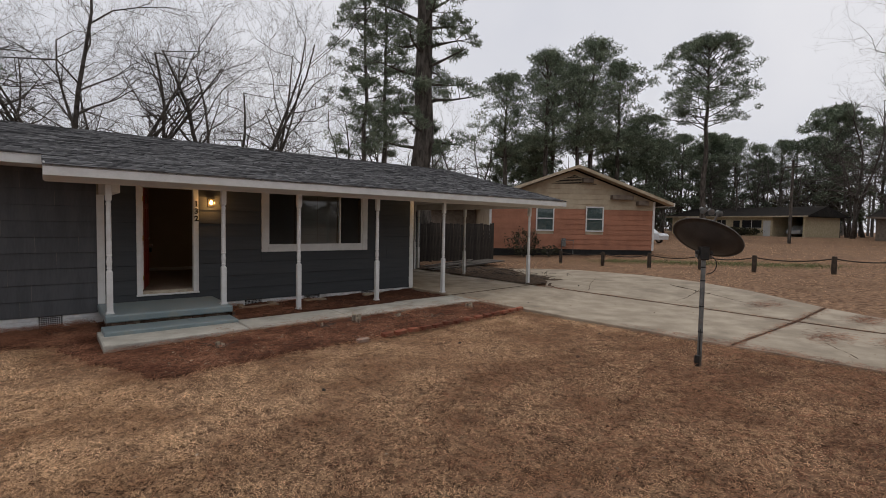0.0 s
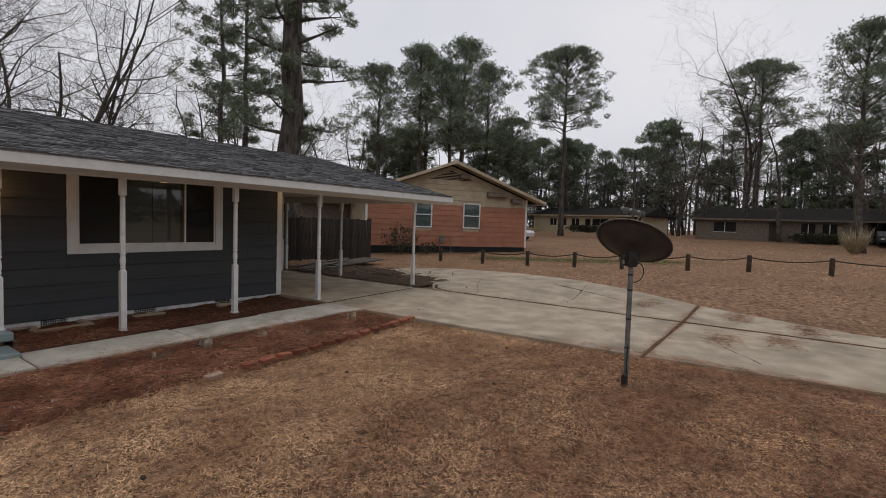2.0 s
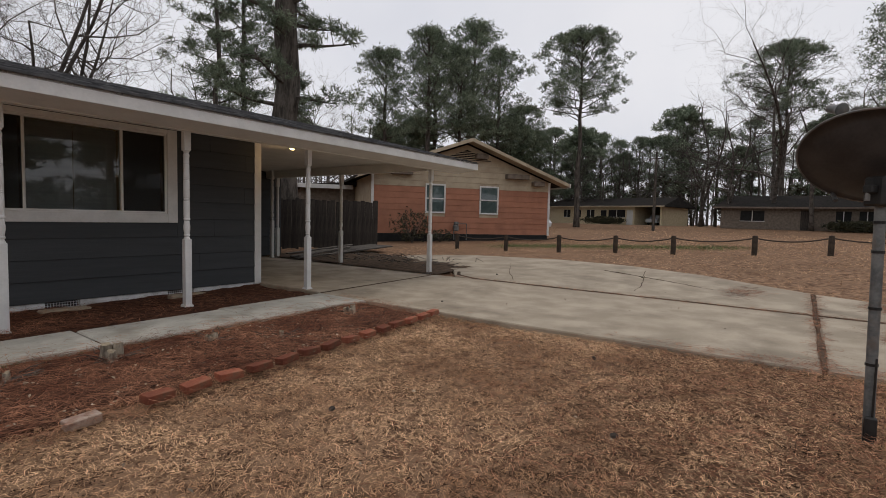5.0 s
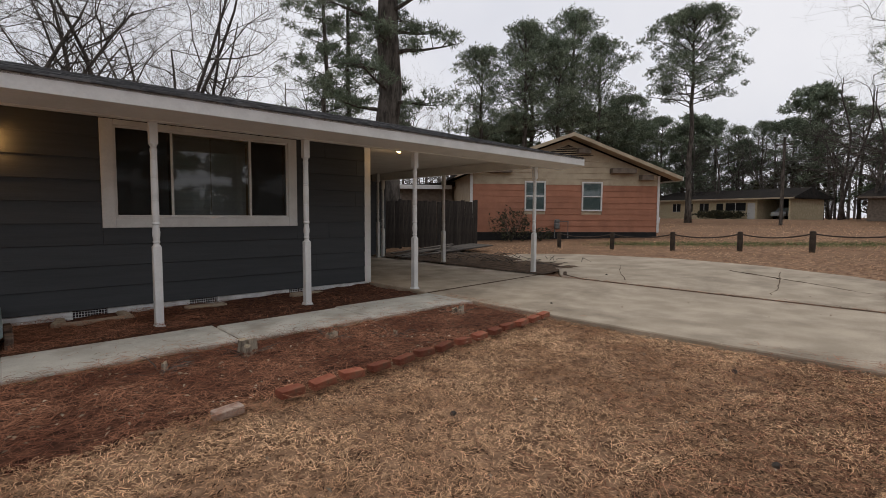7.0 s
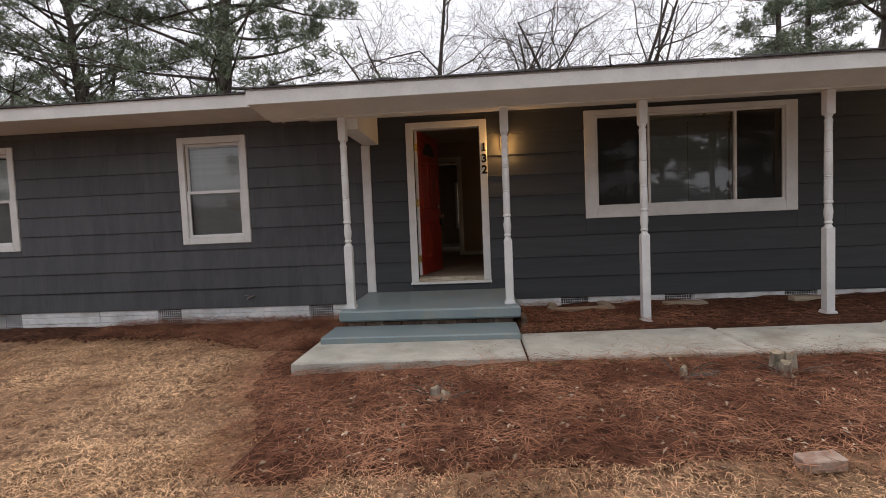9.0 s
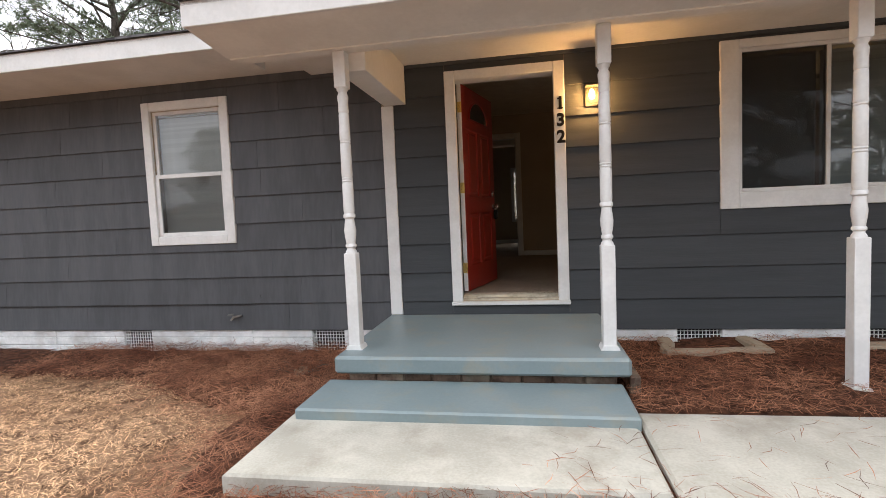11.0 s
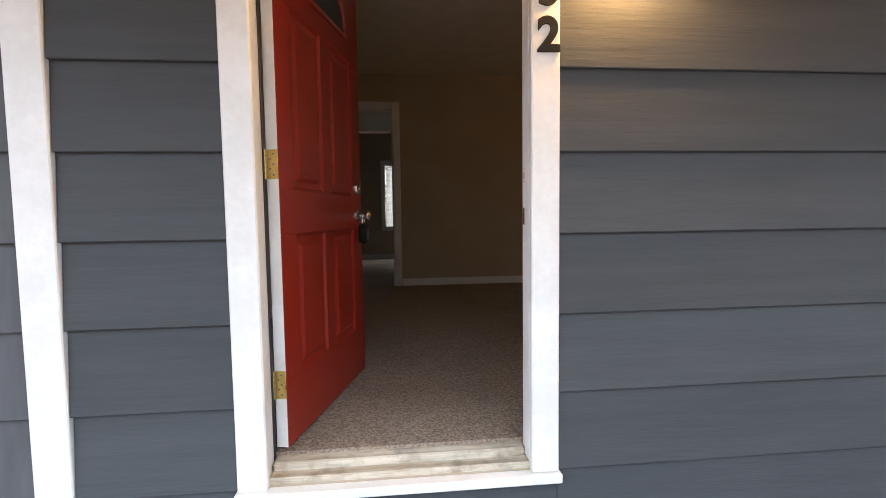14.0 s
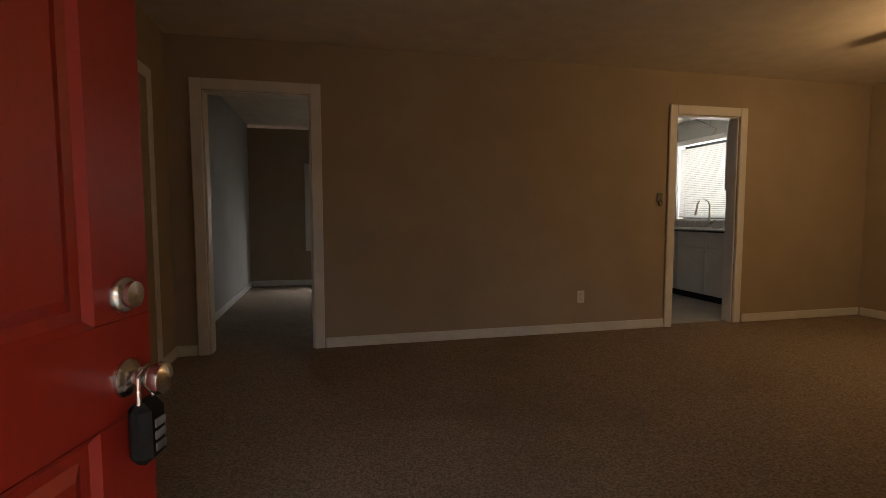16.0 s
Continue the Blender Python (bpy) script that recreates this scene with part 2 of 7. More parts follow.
M_BARK = mat("pine_bark", (0.05, 0.043, 0.037), (0.14, 0.122, 0.105), 6, 0.95, 1.0, 30, stretch=(1, 1, 0.25), dist=0.05, spec=0.1)
M_BARE = mat("bare_wood", (0.06, 0.052, 0.046), (0.14, 0.125, 0.11), 4, 0.95, 0.3, 20, spec=0.1)
# paler than bare_wood: aerial haze mixed into the colour of the horizon trees
M_HAZE = mat("hazed_wood", (0.1, 0.092, 0.086), (0.19, 0.178, 0.165), 0.3, 0.95, 0, 3, spec=0.1)
M_NEEDLE = mat("pine_foliage", (0.105, 0.135, 0.09), (0.23, 0.275, 0.19), 0.7, 0.75, 0, 6, island=0.4, spec=0.2)
M_BUSH = mat("shrub_leaves", (0.03, 0.034, 0.02), (0.075, 0.07, 0.04), 2, 0.7, 0, 9, island=0.4, spec=0.2)
M_DOOR = mat("red_door_paint", (0.22, 0.014, 0.008), (0.26, 0.019, 0.009), 3, 0.36, 0.15, 50, stretch=(1, 1, 0.3), dist=0.003, spec=0.5)
M_BRASS = mat("brass", (0.55, 0.40, 0.12), (0.7, 0.55, 0.22), 12, 0.3, 0.1, 80, metal=1.0)
M_STEEL = mat("satin_nickel", (0.55, 0.53, 0.5), (0.68, 0.66, 0.62), 10, 0.25, 0.05, 80, metal=1.0)
M_BLACK = mat("black_metal", (0.012, 0.012, 0.012), (0.03, 0.028, 0.026), 12, 0.5, 0.2, 80)
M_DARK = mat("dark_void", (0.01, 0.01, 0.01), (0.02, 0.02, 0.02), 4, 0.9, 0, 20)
M_GREYP = mat("weathered_grey_steel", (0.10, 0.105, 0.105), (0.2, 0.2, 0.19), 8, 0.55, 0.3, 60, stain=(0.16, 0.09, 0.05), stain_scale=6, stain_amount=0.5)
M_DISH = mat("dish_back_paint", (0.04, 0.04, 0.042), (0.065, 0.064, 0.064), 5, 0.5, 0.15, 60, stain=(0.1, 0.1, 0.09), stain_scale=4)
M_GLASS = glass("window_glass", (0.52, 0.56, 0.56))
M_CLEAR = glass("clear_window_glass", (0.86, 0.89, 0.89))
M_BLIND = mat("blind_slats", (0.62, 0.62, 0.6), (0.7, 0.7, 0.68), 5, 0.6, 0, 30, piece=0.06)
M_CARPET = mat("beige_carpet", (0.2, 0.155, 0.117), (0.38, 0.31, 0.245), 90, 0.98, 1.0, 260, stain=(0.16, 0.12, 0.09), stain_scale=1.2, dist=0.01, spec=0.05)
M_WALL = mat("beige_wall_paint", (0.36, 0.295, 0.215), (0.39, 0.32, 0.235), 3, 0.8, 0.2, 120, dist=0.002)
M_WALL2 = mat("grey_wall_paint", (0.42, 0.415, 0.40), (0.46, 0.455, 0.44), 3, 0.8, 0.2, 120, dist=0.002)
M_CEIL = mat("ceiling_paint", (0.66, 0.6, 0.51), (0.73, 0.67, 0.57), 6, 0.9, 0.6, 90, dist=0.004)
M_TILE = mat("kitchen_vinyl", (0.32, 0.30, 0.27), (0.42, 0.40, 0.36), 5, 0.4, 0.1, 60)
M_CAB = mat("white_cabinet_paint", (0.6, 0.6, 0.58), (0.66, 0.66, 0.64), 5, 0.45, 0.05, 60)
M_ORANGE = mat("orange_siding_paint", (0.35, 0.15, 0.088), (0.42, 0.185, 0.112), 2, 0.7, 0.3, 30, stain=(0.2, 0.085, 0.055), stain_scale=1.2, piece=0.06)
M_CREAM = mat("cream_siding_paint", (0.42, 0.34, 0.24), (0.5, 0.42, 0.3), 2, 0.7, 0.3, 30, stain=(0.24, 0.15, 0.1), stain_scale=1.5, piece=0.05)
M_TANB = mat("tan_brick_wall", (0.5, 0.42, 0.27), (0.62, 0.53, 0.36), 5, 0.85, 0.4, 40)
M_GREYB = mat("grey_brown_brick_wall", (0.13, 0.105, 0.082), (0.21, 0.17, 0.135), 5, 0.85, 0.4, 40)
M_ROOF2 = mat("dark_far_roof", (0.014, 0.013, 0.012), (0.03, 0.027, 0.025), 5, 0.9, 0.4, 40, stain=(0.07, 0.055, 0.042), stain_scale=0.6, spec=0.1)
M_FENCE = mat("old_fence_wood", (0.024, 0.02, 0.017), (0.06, 0.05, 0.042), 5, 0.9, 0.5, 40, stretch=(3, 3, 0.3), piece=0.3)
M_POSTW = mat("bollard_wood", (0.03, 0.022, 0.016), (0.07, 0.05, 0.035), 8, 0.9, 0.5, 50)
M_ROPE = mat("dark_rope", (0.035, 0.026, 0.02), (0.08, 0.06, 0.045), 30, 0.9, 0.3, 90)
M_ASPHALT = mat("street_asphalt", (0.05, 0.05, 0.05), (0.085, 0.083, 0.08), 4, 0.9, 0.4, 90)
M_CARW = mat("white_car_paint", (0.6, 0.62, 0.64), (0.66, 0.68, 0.7), 4, 0.25, 0, 30)
M_CARD = mat("dark_car_paint", (0.03, 0.03, 0.032), (0.045, 0.045, 0.05), 4, 0.25, 0, 30)
M_RUBBER = mat("rubber", (0.015, 0.015, 0.015), (0.03, 0.03, 0.03), 8, 0.85, 0.2, 60)
M_BULB = glow("lit_bulb", (1.0, 0.62, 0.22), 40.0)
M_LGLASS = glass("amber_lamp_glass", (1.0, 0.9, 0.7), 0.15)


def screen(name, color, cover):
    """A fine mesh that hides part of what lies behind it."""
    m = bpy.data.materials.new(name)
    m.use_nodes = True
    nd, ln = m.node_tree.nodes, m.node_tree.links.new
    nd.clear()
    out, mix = nd.new("ShaderNodeOutputMaterial"), nd.new("ShaderNodeMixShader")
    tr, df = nd.new("ShaderNodeBsdfTransparent"), nd.new("ShaderNodeBsdfDiffuse")
    df.inputs["Color"].default_value = (*color, 1)
    mix.inputs["Fac"].default_value = cover
    ln(tr.outputs["BSDF"], mix.inputs[1])
    ln(df.outputs["BSDF"], mix.inputs[2])
    ln(mix.outputs["Shader"], out.inputs["Surface"])
    return m

# ---- ground ----
def smooth01(a, b, v):
    k = min(1.0, max(0.0, (v - a) / (b - a)))
    return k * k * (3 - 2 * k)


def ground_z(x, y):
    z = -0.16 + 0.13 * smooth01(-2.5, 2.2, x) + 0.03 * smooth01(2, 6, x)
    if x > 6:
        z += 0.019 * (min(x, 26) - 6) + 0.004 * (min(max(x, 26), 56) - 26) + 0.55 * smooth01(55, 66, x)
    z += 0.03 * smooth01(9, 18, x) * min(max(-y, -2), 9) * (1 - smooth01(28, 50, x))
    z += 0.07 * smooth01(-4.5, -9, y) * (1 - smooth01(5, 9, x))
    return z


def grid_sheet(name, xs, ys, material, lift=0.0, wobble=0.0):
    vs, fs = [], []
    for y in ys:
        for x in xs:
            vs.append((x, y, ground_z(x, y) + lift + wobble * noise.noise((x * 1.3, y * 1.3, 0.5))))
    w = len(xs)
    for j in range(len(ys) - 1):
        for i in range(w - 1):
            fs.append((j * w + i, j * w + i + 1, (j + 1) * w + i + 1, (j + 1) * w + i))
    return raw(name, vs, fs, material, True)


def steps(*pieces):
    out = []
    for a, b, n in pieces:
        out += [a + (b - a) * i / n for i in range(n)]
    return out + [pieces[-1][1]]


thing("ground", grid_sheet("ground", steps((-400, -40, 6), (-40, -10, 10), (-10, 20, 120), (20, 80, 60), (80, 1500, 8)),
                           steps((-900, -60, 6), (-60, -16, 14), (-16, 6, 88), (6, 60, 27), (60, 900, 6)), M_SOIL, -0.035, 0.025),
      "dormant straw-coloured lawn on bare brown soil", "ground", kind="structure")

# pine-straw bed in front of the porch and along the wall
BED = [(-9.5, 0.0), (-9.5, -0.75), (-5.5, -0.8), (-3.2, -0.95), (-1.9, -1.6), (-1.55, -2.8), (-1.15, -3.7), (-0.95, -4.35), (0.1, -4.3), (1.1, -4.3), (2.2, -4.25), (4.0, -4.12), (5.75, -4.0), (5.88, -3.1), (5.88, 0.0)]


def in_bed(x, y):
    c, k = False, len(BED)
    x += 0.12 * noise.noise((x * 3, y * 3, 7))
    y += 0.14 * noise.noise((x * 2.5, y * 2.5, 3))
    for i in range(k):
        (xa, ya), (xb, yb) = BED[i], BED[(i + 1) % k]
        if (ya > y) != (yb > y) and x < (xb - xa) * (y - ya) / (yb - ya) + xa:
            c = not c
    return c


def bed_sheet():
    """The bed as a lumpy sheet whose rim sinks into the soil."""
    vs, fs, ix = [], [], {}
    s = 0.07
    cells = {(i, j) for j in range(int(-4.8 / s), 1) for i in range(int(-9.8 / s), int(6.0 / s)) if in_bed((i + .5) * s, (j + .5) * s)}
    for i, j in sorted(cells):
        q = []
        for a, b in ((0, 0), (1, 0), (1, 1), (0, 1)):
            key = (i + a, j + b)
            if key not in ix:
                x, y = key[0] * s, key[1] * s
                inner = all((key[0] + u, key[1] + v) in cells for u in (-1, 0) for v in (-1, 0)) or y > -0.1
                ix[key] = len(vs)
                vs.append((x, y, ground_z(x, y) + (0.0 if inner else -0.07) + 0.025 * noise.noise((x * 2, y * 2, 2)) + 0.018 * noise.noise((x * 7, y * 7, 5))))
            q.append(ix[key])
        fs.append(tuple(q))
    return raw("mulch_bed", vs, fs, M_MULCH, True)


thing("mulch_bed", bed_sheet(), "reddish-brown pine straw bed beside the walkway", "mulch bed", kind="structure")


def slab(name, outline, z_of, thick, material):
    """A concrete slab with chamfered rim, its top following the ground."""
    k = len(outline)
    cx, cy = sum(p[0] for p in outline) / k, sum(p[1] for p in outline) / k
    def inset(p, d):
        v = Vector((cx - p[0], cy - p[1]))
        v.normalize()
        return p[0] + v.x * d, p[1] + v.y * d
    top = [(*inset(p, 0.02), z_of(*p)) for p in outline]
    rim = [(*p, z_of(*p) - 0.015) for p in outline]
    low = [(*p, z_of(*p) - thick) for p in outline]
    me = Mesh()
    fs = [tuple(range(k)), tuple(range(3 * k - 1, 2 * k - 1, -1))]
    for a in (0, k):
        fs += [(a + i, a + (i + 1) % k, a + k + (i + 1) % k, a + k + i) for i in range(k)]
    me.add(top + rim + low, fs)
    return me.data(name, material)


def drive_z(x, y):
    return ground_z(x, y) + 0.015


driveway = base("driveway", 9, -4, 0, "cracked grey concrete driveway with leaf-stained joints", "driveway", kind="structure")
CARPORT_SLAB = [(5.93, -1.62), (9.04, -1.62), (9.55, -1.0), (9.55, 4.7), (5.93, 4.7)]
DRIVE = [
    [(5.93, -1.64), (5.93, -8.03), (9.03, -8.03), (9.03, -1.64)],
    [(5.95, -8.07), (6.2, -11), (6.4, -15), (6.6, -26), (9.0, -26), (9.03, -8.07)],
    [(9.07, -2.1), (9.07, -8.03), (11.1, -8.03), (12.4, -6.2), (13.2, -4.5), (13.7, -2.5), (13.6, 0.2), (12.6, 1.7), (11.2, 1.9), (10.6, 0.2), (10.0, -1.4)],
    [(9.07, -8.07), (9.05, -26), (9.6, -26), (9.75, -14), (10.0, -10.6), (11.05, -8.07)],
]
me = slab("concrete_panel", [(x - 9, y + 4) for x, y in CARPORT_SLAB], lambda x, y: 0.035, 0.12, M_CONC)
part("concrete_panel", me, driveway)
for o in DRIVE:
    part("concrete_panel", slab("concrete_panel", [(x - 9, y + 4) for x, y in o], lambda x, y: drive_z(x + 9, y - 4), 0.12, M_CONC), driveway)

walkway = base("walkway", 2, -2, 0, "pale concrete front walkway littered with pine needles", "walkway", kind="structure")
for x0, x1, y0, y1, z0, z1 in ((-1.28, 0.74, -2.55, -1.45, -0.03, -0.02), (0.76, 2.6, -2.62, -1.72, -0.02, 0.0), (2.62, 4.18, -2.66, -1.78, 0.0, 0.015), (4.2, 5.91, -2.7, -1.7, 0.015, 0.03)):
    o = [(x0 - 2, y0 + 2), (x1 - 2, y0 + 2), (x1 - 2, y1 + 2), (x0 - 2, y1 + 2)]
    part("concrete_panel", slab("concrete_panel", o, lambda x, y, a=x0 - 2, b=x1 - 2, c=z0, d=z1: c + (d - c) * (x - a) / (b - a), 0.11, M_WALK), walkway)

# ---- the house: walls ----
WT, SOFF, FLOOR, CEIL = 0.12, 2.62, 0.385, 2.85
X0, X1, YB = -9.2, 5.92, 8.1


def wall_boxes(me, axis, at, thick, a, b, z0, z1, holes):
    """A straight wall with openings (a0, a1, z0, z1) right through it."""
    def put(p, q, lo, hi):
        if q - p > 0.001 and hi - lo > 0.001:
            if axis == "x":
                me.box(p, at, lo, q, at + thick, hi, 0.001)
            else:
                me.box(at, p, lo, at + thick, q, hi, 0.001)
    cur = a
    for h0, h1, hz0, hz1 in sorted(holes):
        put(cur, h0, z0, z1)
        put(h0, h1, z0, hz0)
        put(h0, h1, hz1, z1)
        cur = h1
    put(cur, b, z0, z1)
    return me


DOOR = (-0.47, 0.47, 0.33, 2.415)
WIN = (1.96, 4.34, 1.235, 2.43)
LWIN = (-3.645, -2.845, 1.05, 2.35)
LWIN2 = (-7.06, -6.26, 1.05, 2.35)
wall_front = thing("wall_front", wall_boxes(Mesh(), "x", 0.0, WT, X0, X1, 0.05, 2.8, [DOOR, WIN, LWIN, LWIN2]).data("wall_front", M_WALL),
                   "front house wall clad in dark charcoal lap siding", "wall", kind="structure")
thing("wall_carport", wall_boxes(Mesh(), "y", X1 - WT, WT, WT, YB, 0.05, 2.8, []).data("wall_carport", M_SIDING), "charcoal side wall of the house under the carport", "wall", kind="structure")
thing("wall_left_end", wall_boxes(Mesh(), "y", X0, WT, WT, YB, 0.05, 2.8, []).data("wall_left_end", M_SIDING), "charcoal end wall of the house", "wall", kind="structure")
HWIN = (-0.15, 0.52, 1.0, 2.2)
thing("wall_back", wall_boxes(Mesh(), "x", YB - WT, WT, X0 + WT, X1 - WT, 0.05, 2.8, [HWIN]).data("wall_back", M_WALL), "back wall of the house", "wall", kind="structure")
# interior partitions
HALL, KIT = (-0.8, 0.0, FLOOR, 2.45), (3.40, 4.12, FLOOR, 2.45)
thing("wall_partition", wall_boxes(Mesh(), "x", 4.17, WT, -1.05, X1 - WT, FLOOR, CEIL, [HALL, KIT]).data("wall_partition", M_WALL), "beige wall between living room and kitchen", "wall", kind="structure")
thing("wall_living_left", wall_boxes(Mesh(), "y", -1.17, WT, WT, 4.29, FLOOR, CEIL, []).data("wall_living_left", M_WALL), "beige wall beside the front door", "wall", kind="structure")
thing("wall_hall_left", wall_boxes(Mesh(), "y", -1.17, WT, 4.3, YB - WT, FLOOR, CEIL, [(4.45, 5.1, FLOOR, 2.4)]).data("wall_hall_left", M_WALL2), "pale grey hallway wall", "wall", kind="structure")
thing("wall_hall_right", wall_boxes(Mesh(), "y", 1.6, WT, 4.3, YB - WT, FLOOR, CEIL, []).data("wall_hall_right", M_WALL2), "grey wall between hallway and kitchen", "wall", kind="structure")
KW = (5.0, 6.5, 1.42, 2.5)
KX = 5.3
thing("wall_kitchen", wall_boxes(Mesh(), "y", KX, WT, 4.3, YB - WT, FLOOR, CEIL, [KW]).data("wall_kitchen", M_WALL2), "grey kitchen wall behind the sink", "wall", kind="structure")
thing("floor", Mesh().box(X0 + WT, WT + 0.001, FLOOR - 0.1, X1 - WT, YB - WT, FLOOR, 0.001).data("floor", M_CARPET), "beige-brown low pile carpet", "floor", kind="structure")
thing("kitchen_floor", Mesh().box(1.73, 4.25, FLOOR, KX - 0.002, YB - WT, FLOOR + 0.006, 0.001).data("kitchen_floor", M_TILE), "pale grey kitchen vinyl floor", "floor", kind="structure")
thing("ceiling", Mesh().box(X0 + WT, WT, CEIL, X1 - WT, YB - WT, CEIL + 0.02, 0.001).data("ceiling", M_CEIL), "textured off-white ceiling", "ceiling", kind="structure")

# ---- roof ----
EY, RY, RZ = -1.76, 3.9, 3.90          # porch eave, ridge
SL = (RZ - 2.545) / (RY - EY)
LEY = -0.8                             # eave of the left wing
RX0, RXP, RX1 = -9.9, -1.9, 10.35
BYE = 2 * RY - LEY


def roof_z(y):
    return RZ - SL * abs(y - RY)


roof = base("roof", 0, RY, RZ, "low gabled roof of weathered grey asphalt shingles", "roof", kind="structure")
me = Mesh()
for xa, xb, y0 in ((RX0, RXP, LEY), (RXP, RX1, EY)):
    me.prism([(y0 - RY, roof_z(y0) - RZ), (0, 0), (0, -0.09), (y0 - RY, roof_z(y0) - RZ - 0.03)], "x", xa, xb)
me.prism([(0, 0), (BYE - RY, roof_z(BYE) - RZ), (BYE - RY, roof_z(BYE) - RZ - 0.03), (0, -0.09)], "x", RX0, RX1)
part("deck", me.data("roof_deck", M_ROOF), roof)


def box_part(name, x0, y0, z0, x1, y1, z1, material, parent, label="", b=0.004):
    """A chamfered box part of an upright thing whose base stands at the parent's place."""
    o = parent.matrix_basis.translation
    return part(name, Mesh().box(x0 - o.x, y0 - o.y, z0 - o.z, x1 - o.x, y1 - o.y, z1 - o.z, b).data(name, material), parent, label)


eaves = base("eaves", 0, 0, 2.4, "white painted fascia boards and beige soffits of the eaves", "eaves", kind="structure")
box_part("fascia", RXP, EY - 0.0, 2.385, RX1, EY + 0.03, 2.542, M_WHITE, eaves)
box_part("fascia", RX0, LEY, 2.61, RXP - 0.0, LEY + 0.03, roof_z(LEY) - 0.008, M_WHITE, eaves)
box_part("soffit", RX0, LEY + 0.03, 2.612, RXP + 0.5, -0.002, 2.632, M_SOFFIT, eaves)
# slanted soffit from porch fascia to the beam, flat porch and carport ceiling
me = Mesh().prism([(EY + 0.03, 2.395), (-1.29, 2.335), (-1.29, 2.36), (EY + 0.03, 2.42)], "x", RXP, RX1)
ob = part("soffit", me.data("soffit", M_SOFFIT), eaves, m=Matrix.Translation((0, 0, -2.4)))
box_part("ceiling_board", RXP + 0.06, -1.17, 2.56, X1, -0.002, 2.58, M_SOFFIT, eaves)
box_part("ceiling_board", X1 + 0.001, -1.17, 2.50, RX1 - 0.1, 5.4, 2.52, M_SOFFIT, eaves)
box_part("porch_beam", RXP + 0.02, -1.29, 2.325, RX1 - 0.02, -1.17, 2.55, M_SOFFIT, eaves)
box_part("return_beam", -1.12, -1.168, 2.2, -0.91, -0.03, 2.56, M_SOFFIT, eaves)
box_part("end_board", RXP, EY + 0.031, 2.39, RXP + 0.025, LEY - 0.01, 2.59, M_WHITE, eaves)
box_part("carport_beam", 9.24, -1.165, 2.3, 9.36, 5.3, 2.498, M_SOFFIT, eaves)
me = Mesh()
for sgn in (-1, 1):
    ye = EY if sgn < 0 else BYE
    me.prism([(ye, roof_z(ye) - 0.16), (RY, RZ - 0.16), (RY, RZ - 0.012), (ye, roof_z(ye) - 0.012)], "x", RX1, RX1 + 0.03)
part("rake_board", me.data("rake_board", M_WHITE), eaves, m=Matrix.Translation((0, 0, -2.4)))
me = Mesh().prism([(EY + 0.05, roof_z(EY) - 0.1), (RY, RZ - 0.1), (BYE, roof_z(BYE) - 0.1), (BYE, 2.5), (EY + 0.05, 2.5)], "x", RX1 - 0.12, RX1 - 0.08)
part("gable_board", me.data("gable_board", M_SIDING), eaves, m=Matrix.Translation((0, 0, -2.4)))


# ---- shingles, siding, foundation ----
def shingles():
    """Courses of laminated tabs on the front slope."""
    rnd = np.random.RandomState(4)
    vs, fs = [], []
    def tab(xa, xb, ya, yb, lift):
        n = len(vs)
        za, zb = roof_z(ya) - RZ, roof_z(yb) - RZ
        for x in (xa, xb):
            vs.extend([(x, ya - RY, za + lift), (x, yb - RY, zb + 0.002), (x, ya - RY, za)])
        fs.extend([(n, n + 3, n + 4, n + 1), (n, n + 2, n + 5, n + 3), (n, n + 1, n + 2, n + 2), (n + 3, n + 5, n + 4, n + 4)])
    row, y = 0, EY - 0.025
    while y < RY - 0.05:
        x = (RX0 if y > LEY - 0.03 else RXP) - 0.01
        while x < RX1 + 0.02:
            w = rnd.uniform(0.12, 0.34)
            tab(x, min(x + w, RX1 + 0.03), y, y + 0.16, rnd.choice([0.008, 0.014, 0.02]))
            x += w
        y += 0.137
        row += 1
    me = bpy.data.meshes.new("shingle_courses")
    me.from_pydata(vs, [], [f if f[2] != f[3] else f[:3] for f in fs])
    me.materials.append(M_ROOF)
    return me


ob = part("shingle_courses", shingles(), roof)
ob["kind"] = "stuff"

OPEN = [(-0.54, 0.54, 0.296, 2.47), (1.815, 4.486, 1.096, 2.50), (-3.735, -2.755, 0.96, 2.44), (-7.15, -6.17, 0.96, 2.44), (-1.154, -1.037, 0.0, 2.7)]
rnd = random.Random(11)


def siding_board(x0, x1, z0, z1, course0):
    """One lap board: thick at its lower edge, thin where the next one covers it."""
    def y_at(z):
        return -0.024 + 0.019 * (z - course0) / 0.285
    me = Mesh()
    g = 0.0012
    vs = []
    for x in (x0 + g, x1 - g):
        vs += [(x, 0.0, z0), (x, y_at(z0), z0 + 0.003), (x, y_at(z0) + 0.003, z0), (x, y_at(z1), z1), (x, 0.0, z1)]
    me.add(vs, [(0, 2, 1, 3, 4), (9, 8, 6, 7, 5), (2, 7, 6, 1), (1, 6, 8, 3), (3, 8, 9, 4), (0, 5, 7, 2), (0, 4, 9, 5)])
    part("siding_board", me.data("siding_board", M_SIDING2 if x1 < -1.0 else M_SIDING), wall_front)


